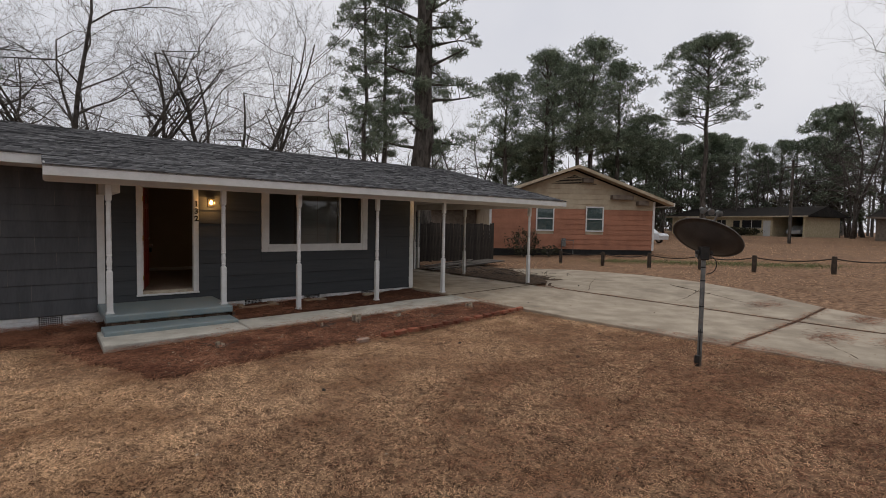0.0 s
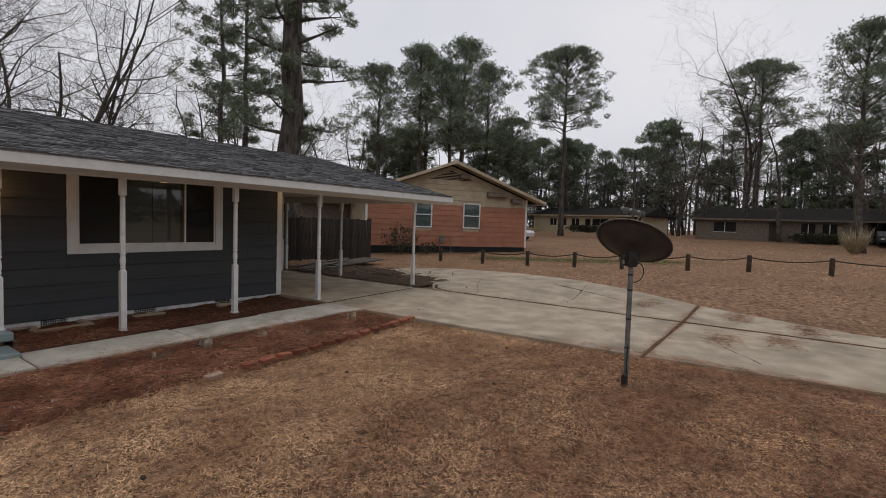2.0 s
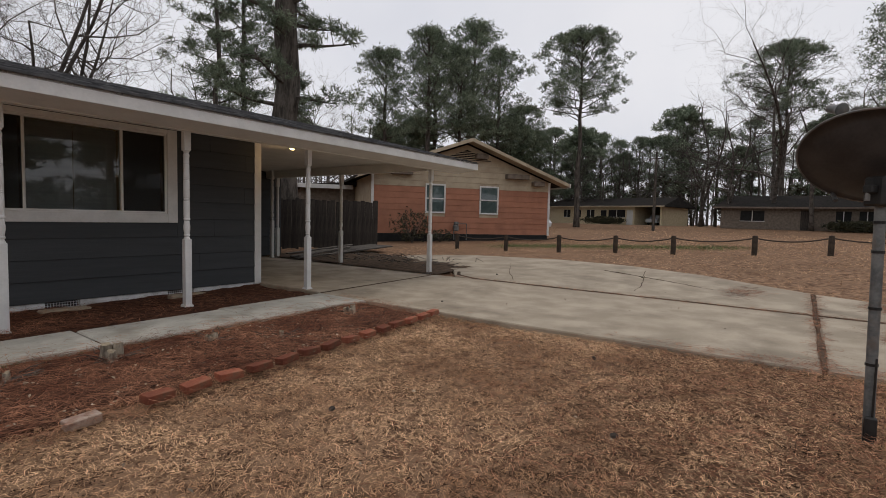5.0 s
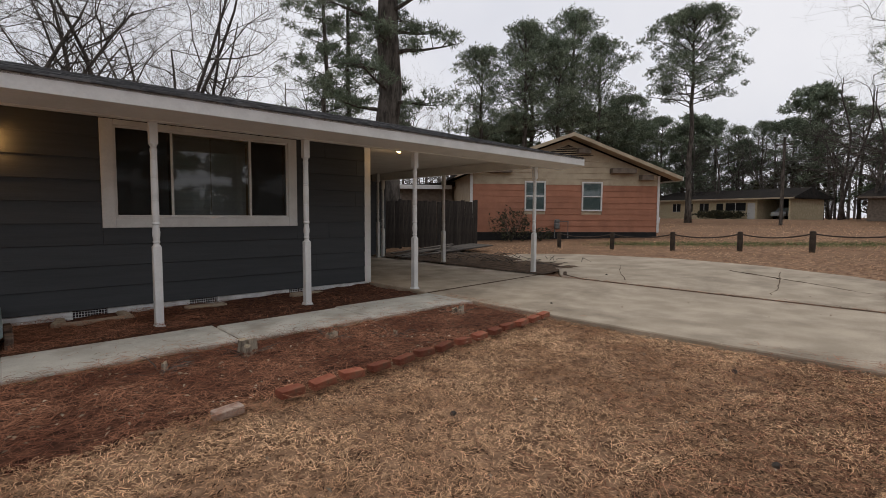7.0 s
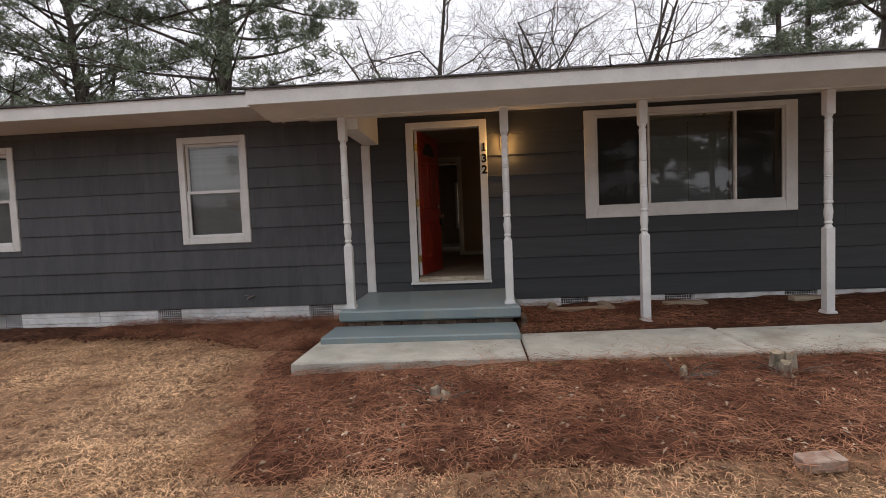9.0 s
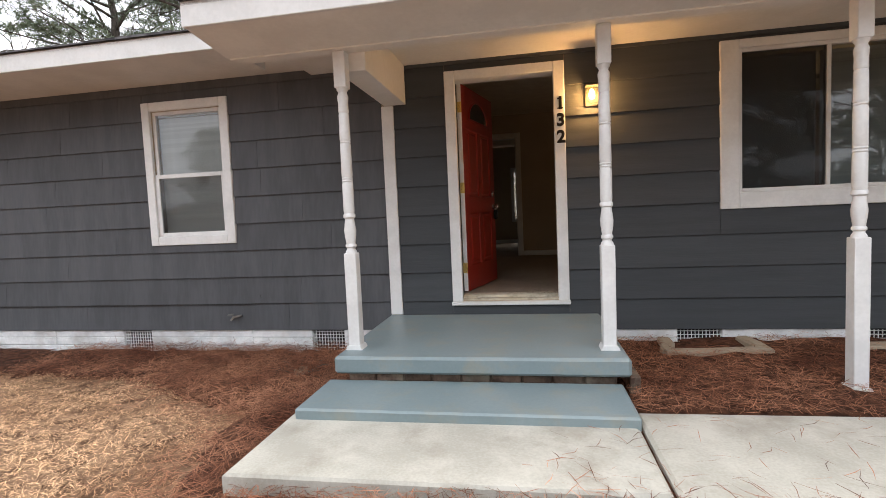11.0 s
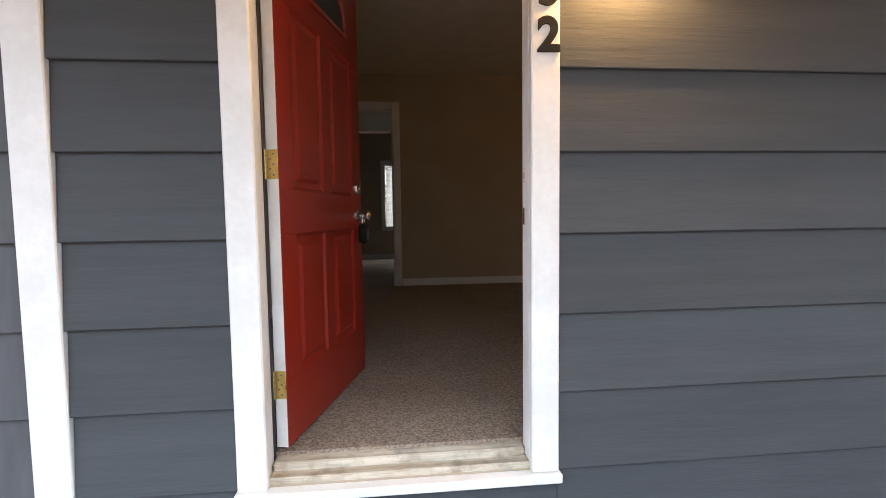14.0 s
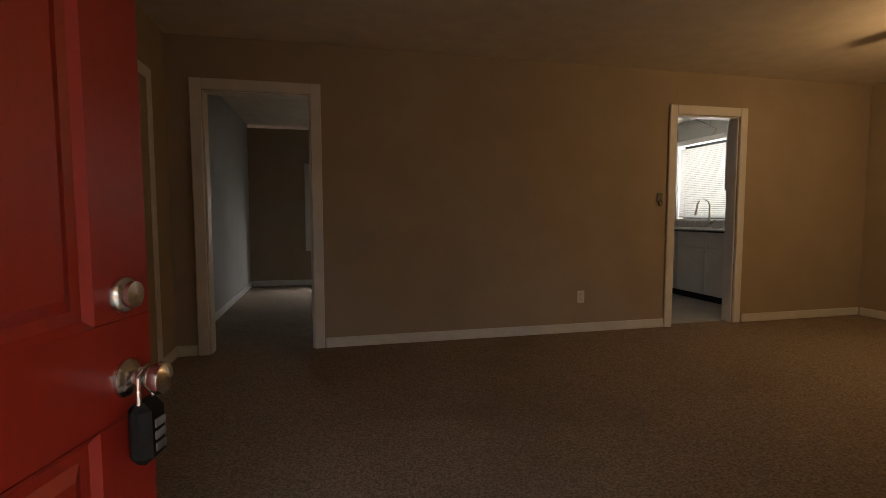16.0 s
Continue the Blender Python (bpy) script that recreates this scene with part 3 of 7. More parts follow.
def lay_siding():
    for k in range(10):
        z0 = 0.055 + 0.275 * k
        z1 = min(z0 + 0.275, 2.62)
        if z0 > 2.6:
            break
        cuts = {X0, X1}
        for a, b, lo, hi in OPEN:
            if lo < z1 and hi > z0:
                cuts |= {a, b}
        x = X0 + rnd.uniform(0.4, 1.4)
        while x < X1:
            if not -1.2 < x < 1.7 and all(not (a - 0.15 < x < b + 0.15) for a, b, lo, hi in OPEN):
                cuts.add(x)
            x += rnd.choice([0.6, 1.22, 1.22, 1.8]) if x < -1.2 else rnd.uniform(2.4, 3.66)
        cuts = sorted(cuts)
        for a, b in zip(cuts, cuts[1:]):
            spans = [(z0, z1)]
            for p, q, lo, hi in OPEN:
                if p < (a + b) / 2 < q:
                    spans = [(c, d) for s0, s1 in spans for c, d in ((s0, min(s1, lo)), (max(s0, hi), s1)) if d - c > 0.004]
            for c, d in spans:
                siding_board(a, b, c, d, z0)


foundation = base("foundation", 0, 0.06, -0.3, "white painted block foundation with screened crawlspace vents", "foundation", kind="structure")
VENTS = [(-6.62, -6.28), (-4.2, -3.86), (-2.0, -1.66), (1.46, 1.83), (2.82, 3.2), (4.34, 4.74)]
x = X0
for a, b in VENTS + [(X1, X1)]:
    while x < a - 0.001:
        e = min(x + 1.2, a)
        if not (-1.2 < x and e < 0.85):
            for z0, z1 in ((-0.28, -0.118), (-0.114, -0.028), (-0.024, 0.052)):
                box_part("foundation_block", x + 0.001, -0.005 + rnd.uniform(0, .006), z0, e - 0.001, 0.09, z1, M_FOUND, foundation, b=0.006)
        x = e
    x = b


def vent(x0, x1):
    v = base("crawlspace_vent", (x0 + x1) / 2, 0.02, -0.1, "dark foundation vent behind a pale wire grille", "vent", "foundation vents")
    w = (x1 - x0) / 2 - 0.004
    part("recess", Mesh().box(-w, 0.05, -0.13, w, 0.06, 0.14).data("recess", M_DARK), v)
    bar = Mesh().box(-0.003, -0.004, -0.11, 0.003, 0.004, 0.14, 0.001).data("grille_bar", M_FOUND)
    rail = Mesh().box(-w, -0.006, -0.003, w, 0.002, 0.003, 0.001).data("grille_rail", M_FOUND)
    n = int(2 * w / 0.03)
    for i in range(n + 1):
        part("grille_bar", bar, v, m=pose(-w + 2 * w * i / n, 0, 0))
    for i in range(8):
        part("grille_rail", rail, v, m=pose(0, 0, -0.1 + 0.033 * i))


for a, b in VENTS:
    vent(a, b)

# corner boards
for x0, x1, z0, z1, y0 in ((X1 - 0.11, X1 + 0.02, 0.03, 2.56, -0.028), (-1.153, -1.038, 0.206, 2.2, -0.03)):
    thing("trim", Mesh().box(x0, y0, z0, x1, 0.0, z1).data("trim", M_WHITE), "white painted vertical corner board on the siding", "trim", kind="structure")
thing("trim", Mesh().box(X1 + 0.001, 0.0, 0.03, X1 + 0.025, 0.1, 2.5).data("trim", M_WHITE), "white painted vertical corner board on the siding", "trim", kind="structure")

# ---- porch ----
porch = base("porch", -0.2, -0.7, 0, "blue-grey painted concrete porch slab on old brick", "porch", kind="structure")
box_part("slab", -1.165, -1.44, 0.085, 0.80, -0.022, 0.205, M_PORCH, porch, b=0.018)
box_part("step", -1.22, -1.93, -0.05, 0.75, -1.40, 0.035, M_PORCH, porch, b=0.012)
box_part("brick_base", -1.08, -1.36, -0.2, 0.72, -0.02, 0.084, M_OLDBRICK, porch)
x = -1.08
while x < 0.7:
    box_part("brick", x, -1.385, 0.02, min(x + 0.19, 0.72), -1.30, 0.079, M_OLDBRICK, porch, b=0.008)
    x += 0.2


for i in range(5):
    box_part("brick", 0.805, -1.32 + 0.205 * i, -0.06, 0.875 + 0.006 * (i % 2), -1.125 + 0.205 * i, 0.055 - 0.012 * (i % 3), M_OLDBRICK, porch, b=0.008)


def post_mesh(h):
    """A turned porch post: square foot, turned shaft with rings, square head."""
    s, foot = 0.044, h - 1.42
    me = Mesh()
    me.box(-s, -s, 0.02, s, s, foot, 0.005)
    k = 1.17 / 1.27
    pr = [(.042, .86), (.039, .875), (.030, .89), (.030, .9), (.039, .91), (.039, .925), (.032, .935), (.041, 1.0), (.043, 1.04), (.038, 1.08), (.033, 1.12), (.033, 1.13),
          (.043, 1.14), (.043, 1.16), (.036, 1.17), (.039, 1.19), (.039, 1.40), (.035, 1.41), (.040, 1.42), (.035, 1.43), (.040, 1.44), (.035, 1.45), (.039, 1.46),
          (.038, 1.70), (.034, 1.71), (.039, 1.72), (.034, 1.73), (.039, 1.74), (.038, 1.75), (.036, 1.93), (.032, 1.94), (.037, 1.95), (.036, 1.96),
          (.035, 2.02), (.039, 2.05), (.039, 2.07), (.030, 2.09), (.030, 2.1), (.039, 2.115), (.042, 2.13)]
    me.lathe([(r, foot + (z - .86) * k) for r, z in pr], n=20)
    me.box(-s, -s, h - 0.252, s, s, h, 0.005)
    return me.data("shaft", M_WHITE, True)


POST_MESH = {}
for x, y, z0, z1 in ((-1.078, -1.21, 0.205, 2.325), (0.702, -1.19, 0.205, 2.325), (2.16, -1.22, -0.045, 2.325), (4.04, -1.22, 0.0, 2.325), (6.02, -1.22, 0.03, 2.325), (9.33, -1.22, 0.03, 2.325),
                     (9.30, 1.62, 0.035, 2.3), (9.30, 4.28, 0.035, 2.3), (9.12, 4.28, 0.035, 2.5)):
    h = round(z1 - z0, 3)
    if h not in POST_MESH:
        POST_MESH[h] = post_mesh(h)
    p = base("porch_post", x, y, z0, "white turned wooden porch post with square foot", "post", "posts of porch and carport")
    part("shaft", POST_MESH[h], p)
    part("base_trim", Mesh().prism([(-0.062, 0), (0.062, 0), (0.048, 0.03), (-0.048, 0.03)], "y", -0.06, 0.06).data("base_trim", M_WHITE), p)

# ---- front door ----
door_1 = base("door_1", 0, 0, 0.3, "open red panelled front door in a white casing", "door", kind="structure")
for x0, x1, z0, z1 in ((-0.54, -0.443, 0.326, 2.47), (0.443, 0.54, 0.326, 2.47), (-0.4425, 0.4425, 2.385, 2.47)):
    box_part("casing", x0, -0.032, z0, x1, 0.0, z1, M_WHITE, door_1, b=0.005)
box_part("sill", -0.548, -0.05, 0.292, 0.548, 0.0, 0.325, M_WHITE, door_1)
M_THRESH = mat("worn_threshold_wood", (0.36, 0.31, 0.23), (0.62, 0.57, 0.46), 8, 0.7, 0.5, 60, stretch=(0.3, 3, 3), stain=(0.16, 0.12, 0.08), stain_scale=9, stain_amount=0.6)
box_part("threshold", -0.453, 0.001, 0.318, 0.453, 0.06, 0.35, M_THRESH, door_1, b=0.008)
box_part("threshold", -0.453, 0.061, 0.318, 0.453, 0.16, 0.372, M_THRESH, door_1, b=0.012)
box_part("jamb", 0.452, 0.001, 0.33, 0.469, 0.119, 2.4, M_WHITE, door_1)
box_part("stop", 0.4435, 0.0012, 0.35, 0.4515, 0.062, 2.385, M_WHITE, door_1)
box_part("jamb", -0.469, 0.001, 0.33, -0.455, 0.125, 2.4, M_WHITE, door_1)
box_part("jamb", -0.454, 0.001, 2.386, 0.454, 0.15, 2.4, M_WHITE, door_1)
box_part("weatherstrip", -0.4545, 0.104, 0.35, -0.449, 0.124, 2.385, M_BLACK, door_1, "black rubber weatherstrip")
M_TANW = mat("bare_mortise_wood", (0.45, 0.27, 0.12), (0.6, 0.38, 0.18), 20, 0.8, 0.3, 80)
for z in (1.33, 1.185):
    sp = box_part("strike_plate", 0.4505, 0.07, z, 0.4519, 0.104, z + 0.06, M_STEEL if z < 1.3 else M_WHITE, door_1, "scuffed strike plate on the jamb", b=0.0005)
    box_part("mortise", 0.4501, 0.079, z + 0.017, 0.45045, 0.096, z + 0.043, M_TANW if z > 1.3 else M_DARK, door_1, "bare wood mortise", b=0.0001)
    for dz in (0.007, 0.053):
        box_part("screw", 0.4499, 0.084, z + dz - 0.003, 0.45045, 0.09, z + dz + 0.003, M_BLACK, door_1, b=0.0001)

LW, LH, LT = 0.915, 1.99, 0.044
leaf_m = pose(-0.447, 0.128, 0.1, 0, 0, 76)


def door_leaf():
    """Slab with a fanlight opening above and four raised panels."""
    me = Mesh()
    xs = [0.0, 0.125, 0.405, 0.5, 0.78, LW]
    rails = [(0.0, 0.24), (0.76, 0.925), (1.58, LH)]
    me.box(0, -LT + 0.012, 0, LW, 0, LH, 0.002)
    for a, b in rails:
        me.box(0.0, -LT, a, LW, -LT + 0.013, b, 0.002)
    for lo, hi in ((0.24, 0.76), (0.925, 1.58)):
        for a, b in ((0.0, 0.125), (0.405, 0.5), (0.78, LW)):
            me.box(a, -LT, lo, b, -LT + 0.013, hi, 0.001)
        for a, b in ((0.125, 0.405), (0.5, 0.78)):
            # sloped moulding and raised field
            def ring(d, y):
                return [(a + d, y, lo + d), (b - d, y, lo + d), (b - d, y, hi - d), (a + d, y, hi - d)]
            vs = ring(0, -LT) + ring(0.012, -LT + 0.010) + ring(0.03, -LT + 0.011) + ring(0.05, -LT + 0.002)
            fs = []
            for r in range(3):
                fs += [(4 * r + i, 4 * r + (i + 1) % 4, 4 * r + 4 + (i + 1) % 4, 4 * r + 4 + i) for i in range(4)]
            fs.append((12, 13, 14, 15))
            me.add(vs, fs)
    return me.data("leaf", M_DOOR)


leaf = part("leaf", door_leaf(), door_1, m=leaf_m)
part("leaf_edge", Mesh().box(-0.0012, -LT + 0.001, 0.002, 0.0, -0.001, LH - 0.002, 0.0004).data("leaf_edge", M_WHITE), leaf, "white painted hinge edge")
fan = [(0.45 + 0.27 * math.cos(a), 1.68 + 0.2 * math.sin(a)) for a in [math.pi * i / 14 for i in range(15)]]
part("fanlight", Mesh().prism(fan, "y", -LT - 0.002, -LT + 0.004).data("fanlight", mat("dark_leaded_glass", (0.02, 0.022, 0.024), (0.04, 0.043, 0.045), 6, 0.12, 0.2, 30)), leaf, "dark half-round leaded glass")
me = Mesh()
for i in range(15 - 1):
    (xa, za), (xb, zb) = fan[i], fan[i + 1]
    me.tube([(xa, -LT - 0.002, za), (xb, -LT - 0.002, zb)], [0.011, 0.011], 6)
me.tube([(0.18, -LT - 0.002, 1.68), (0.72, -LT - 0.002, 1.68)], [0.011, 0.011], 6)
part("fanlight_frame", me.data("fanlight_frame", M_DOOR), leaf)


def hinge(z):
    h = part("hinge", Mesh().box(-0.004, -LT, z, -0.0013, -0.004, z + 0.1, 0.0005).data("hinge", M_BRASS), leaf, "worn brass hinge")
    h2 = Mesh().lathe([(0.006, z), (0.006, z + 0.1)], n=10, x=-0.008, y=0.002)
    h2.box(-0.0055, -LT - 0.0, z + 0.002, -0.0042, -0.036, z + 0.098, 0.0005)
    part("hinge_knuckle", h2.data("hinge_knuckle", M_BRASS, True), leaf, "worn brass hinge knuckle")
    for k in range(4):
        part("hinge_gap", Mesh().lathe([(0.0064, z + 0.02 * k + 0.0195), (0.0064, z + 0.02 * k + 0.0207)], n=10, x=-0.008, y=0.002).data("hinge_gap", M_BLACK), h)
    for dy, dz in ((0.012, 0.014), (0.024, 0.034), (0.012, 0.05), (0.024, 0.068), (0.012, 0.086)):
        part("screw", Mesh().lathe([(0.0036, 0), (0.0034, 0.0006), (0.0, 0.0004)], n=8, m=pose(-0.004, -LT + 0.004 + dy, z + dz, 0, -90, 0)).data("screw", M_GREYP), h)


for z in (0.18, 0.955, 1.72):
    hinge(z)
turn_out = pose(0.845, -LT, 0.965, 90, 0, 0)
part("deadbolt", Mesh().lathe([(0.030, 0), (0.030, 0.008), (0.027, 0.012), (0.022, 0.016), (0.022, 0.024), (0.0, 0.026)], n=24, m=turn_out).data("deadbolt", M_STEEL, True), leaf, "satin nickel deadbolt")
turn_k = pose(0.845, -LT, 0.825, 90, 0, 0)
part("knob", Mesh().lathe([(0.032, 0), (0.032, 0.006), (0.026, 0.012), (0.013, 0.018), (0.012, 0.035), (0.022, 0.045), (0.027, 0.056), (0.025, 0.066), (0.012, 0.073), (0, 0.074)], n=24, m=turn_k).data("knob", M_STEEL, True), leaf, "satin nickel door knob")
part("knob", Mesh().lathe([(0.032, 0), (0.032, 0.006), (0.026, 0.012), (0.013, 0.018), (0.012, 0.035), (0.022, 0.045), (0.027, 0.056), (0.025, 0.066), (0.012, 0.073), (0, 0.074)], n=24, m=pose(0.845, 0, 0.825, -90, 0, 0)).data("knob", M_STEEL, True), leaf, "satin nickel door knob")
part("deadbolt", Mesh().lathe([(0.030, 0), (0.030, 0.008), (0.024, 0.014), (0, 0.016)], n=24, m=pose(0.845, 0, 0.965, -90, 0, 0)).data("deadbolt", M_STEEL, True), leaf)
M_LOCK = mat("lockbox_rubber", (0.004, 0.004, 0.004), (0.008, 0.008, 0.008), 12, 0.6, 0.2, 80, spec=0.2)
# key lockbox on the knob
lm = leaf_m @ pose(0.845, -LT - 0.032, 0.825)
lockbox = base("lockbox", *(Matrix.Translation((0, 0, 0.3)) @ lm).translation, "black key lockbox hanging from the door knob", "lockbox", rz=76)
me = Mesh().box(-0.031, -0.02, -0.142, 0.031, 0.02, -0.036, 0.014)
part("body", me.data("body", M_LOCK), lockbox)
part("shackle", Mesh().tube([(-0.018, 0, -0.04), (-0.018, 0, 0.005), (-0.010, 0, 0.018), (0.010, 0, 0.018), (0.018, 0, 0.005), (0.018, 0, -0.04)], [0.004] * 6, 8).data("shackle", M_STEEL, True), lockbox, "steel shackle")
for i in range(3):
    part("dial", Mesh().box(-0.014, -0.0245, -0.08 - 0.02 * i, 0.014, -0.0215, -0.066 - 0.02 * i, 0.001).data("dial", M_GREYP), lockbox)

# house numbers on the casing
numbers = base("house_number", 0.5, -0.033, 1.95, "black house number 132 on the door casing", "house number")
for i, ch in enumerate("132"):
    cu = bpy.data.curves.new("digit", "FONT")
    cu.body, cu.size, cu.extrude, cu.bevel_depth, cu.align_x, cu.offset = ch, 0.15, 0.003, 0.001, "CENTER", 0.0045
    tmp = bpy.data.objects.new("digit_tmp", cu)
    scene.collection.objects.link(tmp)
    bpy.context.view_layer.update()
    dm = bpy.data.meshes.new_from_object(tmp.evaluated_get(bpy.context.evaluated_depsgraph_get()))
    bpy.data.objects.remove(tmp)
    dm.materials.clear()
    dm.materials.append(M_LOCK)
    part("digit", dm, numbers, m=pose(0, -0.003, 0.10 - 0.148 * i, 90, 0, 0))


for x0, x1, z0, z1 in ((-0.026, 0.026, 2.05, 2.06), (-0.026, -0.004, 2.132, 2.145)):
    part("serif", Mesh().box(x0, -0.0045, z0 - 1.95, x1, 0.0, z1 - 1.95, 0.001).data("serif", M_LOCK), numbers)


# ---- windows ----
def blind(w, x0, x1, z0, z1, y, pitch=0.0235, tilt=62):
    """A mini blind: head rail, slats and bottom rail."""
    o = w.matrix_basis.translation
    slat = Mesh().box(-(x1 - x0) / 2, -0.0125, -0.0004, (x1 - x0) / 2, 0.0125, 0.0004, 0.0002).data("slat", M_BLIND)
    z = z0 + 0.02
    while z < z1 - 0.03:
        part("slat", slat, w, m=pose((x0 + x1) / 2 - o.x, y - o.y, z - o.z, tilt, 0, 0))
        z += pitch
    box_part("head_rail", x0, y - 0.015, z1 - 0.028, x1, y + 0.015, z1, M_BLIND, w)
    box_part("bottom_rail", x0, y - 0.012, z0, x1, y + 0.012, z0 + 0.012, M_BLIND, w)


def casing4(w, a0, a1, b0, b1, cl, cr, cb, ct):
    for x0, x1, z0, z1 in ((a0 - cl, a0, b0 - cb, b1 + ct), (a1, a1 + cr, b0 - cb, b1 + ct), (a0 + .0005, a1 - .0005, b1, b1 + ct), (a0 + .0005, a1 - .0005, b0 - cb, b0)):
        box_part("casing", x0, -0.036, z0, x1, 0.0, z1, M_WHITE, w, b=0.005)


def frame4(w, name, x0, x1, z0, z1, y0, y1, t, material):
    for p, q, lo, hi in ((x0, x0 + t, z0, z1), (x1 - t, x1, z0, z1), (x0 + t, x1 - t, z0, z0 + t), (x0 + t, x1 - t, z1 - t, z1)):
        box_part(name, p, y0, lo, q, y1, hi, material, w, b=0.003)


def sheet(name, w, x0, x1, z0, z1, y, material, label=""):
    """A single upright sheet of glass or mesh."""
    o = w.matrix_basis.translation
    me = Mesh().add([(x0 - o.x, y - o.y, z0 - o.z), (x1 - o.x, y - o.y, z0 - o.z), (x1 - o.x, y - o.y, z1 - o.z), (x0 - o.x, y - o.y, z1 - o.z)], [(0, 1, 2, 3)])
    p = part(name, me.data(name, material, fix=False), w, label)
    p.visible_shadow = False
    return p


def pane(w, x0, x1, z0, z1, y, material=M_GLASS):
    return sheet("pane", w, x0, x1, z0, z1, y, material)


M_SCREEN2 = screen("pale_screen_mesh", (0.1, 0.1, 0.1), 0.3)
M_SCREEN = screen("insect_screen_mesh", (0.03, 0.03, 0.031), 0.62)
window_1 = base("window_1", 3.15, 0.03, 1.235, "wide white-framed picture window with mini blinds", "window", kind="structure")
a0, a1, b0, b1 = WIN
casing4(window_1, a0, a1, b0, b1, 0.147, 0.146, 0.139, 0.07)
frame4(window_1, "window_frame", a0, a1, b0, b1, -0.012, 0.07, 0.03, M_WHITE)
for x in (2.645, 3.735):
    box_part("mullion", x - 0.016, -0.005, b0 + 0.03, x + 0.016, 0.06, b1 - 0.03, M_WHITE, window_1)
pane(window_1, a0 + 0.03, 2.629, b0 + 0.03, b1 - 0.03, 0.02)
pane(window_1, 2.661, 3.719, b0 + 0.03, b1 - 0.03, 0.03)
pane(window_1, 3.751, a1 - 0.03, b0 + 0.03, b1 - 0.03, 0.02)
for x0, x1 in ((a0 + 0.03, 2.629), (3.751, a1 - 0.03)):
    sheet("insect_screen", window_1, x0, x1, b0 + 0.03, b1 - 0.03, 0.006, M_SCREEN, "dark insect screen")
blind(window_1, 2.0, 2.63, 1.26, 2.4, 0.16, pitch=0.0225, tilt=86)
blind(window_1, 2.66, 3.2, 1.26, 2.4, 0.16, pitch=0.0225, tilt=85)
blind(window_1, 3.21, 3.72, 1.26, 2.4, 0.16, pitch=0.0225, tilt=80)
blind(window_1, 3.75, 4.32, 1.26, 2.4, 0.16, pitch=0.0225, tilt=86)
for i, (a0, a1, b0, b1) in enumerate((LWIN, LWIN2)):
    w = base("window_%d" % (i + 2), (a0 + a1) / 2, 0.03, b0, "white double-hung window with closed mini blinds", "window", kind="structure")
    casing4(w, a0, a1, b0, b1, 0.09, 0.09, 0.09, 0.09)
    mid = (b0 + b1) / 2 - 0.02
    frame4(w, "upper_sash", a0, a1, mid - 0.02, b1, 0.012, 0.04, 0.038, M_WHITE)
    frame4(w, "lower_sash", a0, a1, b0, mid + 0.02, -0.012, 0.0115, 0.042, M_WHITE)
    pane(w, a0 + 0.038, a1 - 0.038, mid + 0.018, b1 - 0.038, 0.028, M_CLEAR)
    pane(w, a0 + 0.042, a1 - 0.042, b0 + 0.042, mid - 0.022, 0.003, M_CLEAR)
    sheet("insect_screen", w, a0 + 0.042, a1 - 0.042, b0 + 0.042, mid - 0.022, -0.008, M_SCREEN2, "grey insect screen")
    blind(w, a0 + 0.02, a1 - 0.02, b0 + 0.01, b1 - 0.02, 0.085, tilt=78)

# ---- porch lamps ----
sconce = base("porch_sconce", 0.765, -0.02, 2.13, "lit glass box porch sconce with dark bronze back", "wall lamp")
part("backplate", Mesh().box(-0.055, -0.018, -0.085, 0.055, 0.0, 0.085, 0.006).data("backplate", M_BLACK), sconce)
gm = Mesh()
gm.add([(-0.05, -0.118, -0.075), (0.05, -0.118, -0.075), (0.05, -0.118, 0.075), (-0.05, -0.118, 0.075), (-0.05, -0.02, -0.075), (-0.05, -0.02, 0.075), (0.05, -0.02, -0.075), (0.05, -0.02, 0.075)],
       [(0, 1, 2, 3), (4, 0, 3, 5), (1, 6, 7, 2)])
g = part("glass_shade", gm.data("glass_shade", M_LGLASS), sconce, "seeded clear glass shade")
g.visible_shadow = False
part("cap", Mesh().box(-0.055, -0.122, 0.076, 0.055, -0.019, 0.088, 0.003).data("cap", M_BLACK), sconce)
part("cage", Mesh().tube([(-0.052, -0.12, -0.04), (-0.02, -0.123, -0.078), (0.03, -0.123, -0.075), (0.052, -0.12, -0.035)], [0.003] * 4, 6).data("cage", M_BLACK), sconce)
part("bulb", Mesh().lathe([(0.012, 0.05), (0.02, 0.03), (0.027, 0.0), (0.02, -0.025), (0.0, -0.034)], n=16, m=pose(0, -0.068, 0)).data("bulb", M_BULB, True), sconce, "glowing warm bulb")
pl = new("sconce_light", bpy.data.lights.new("sconce_light", "POINT"))
pl.data.energy, pl.data.color, pl.data.shadow_soft_size = 8.5, (1.0, 0.5, 0.16), 0.05
pl.location = (0.765, -0.088, 2.125)

cl = base("carport_light", 6.35, -0.35, 2.5, "small lit glass carport ceiling light with brass collar", "ceiling lamp")
part("collar", Mesh().lathe([(0.075, -0.02), (0.085, -0.01), (0.085, 0.0)], n=20).data("collar", M_BRASS, True), cl)
part("globe", Mesh().lathe([(0.0, -0.075), (0.025, -0.072), (0.042, -0.055), (0.048, -0.035), (0.045, -0.02)], n=20).data("globe", glow("lit_globe", (1.0, 0.7, 0.3), 6.0), True), cl, "glowing glass globe")
pl = new("carport_lamp_light", bpy.data.lights.new("carport_lamp_light", "POINT"))
pl.data.energy, pl.data.color, pl.data.shadow_soft_size = 2.6, (1.0, 0.62, 0.28), 0.06
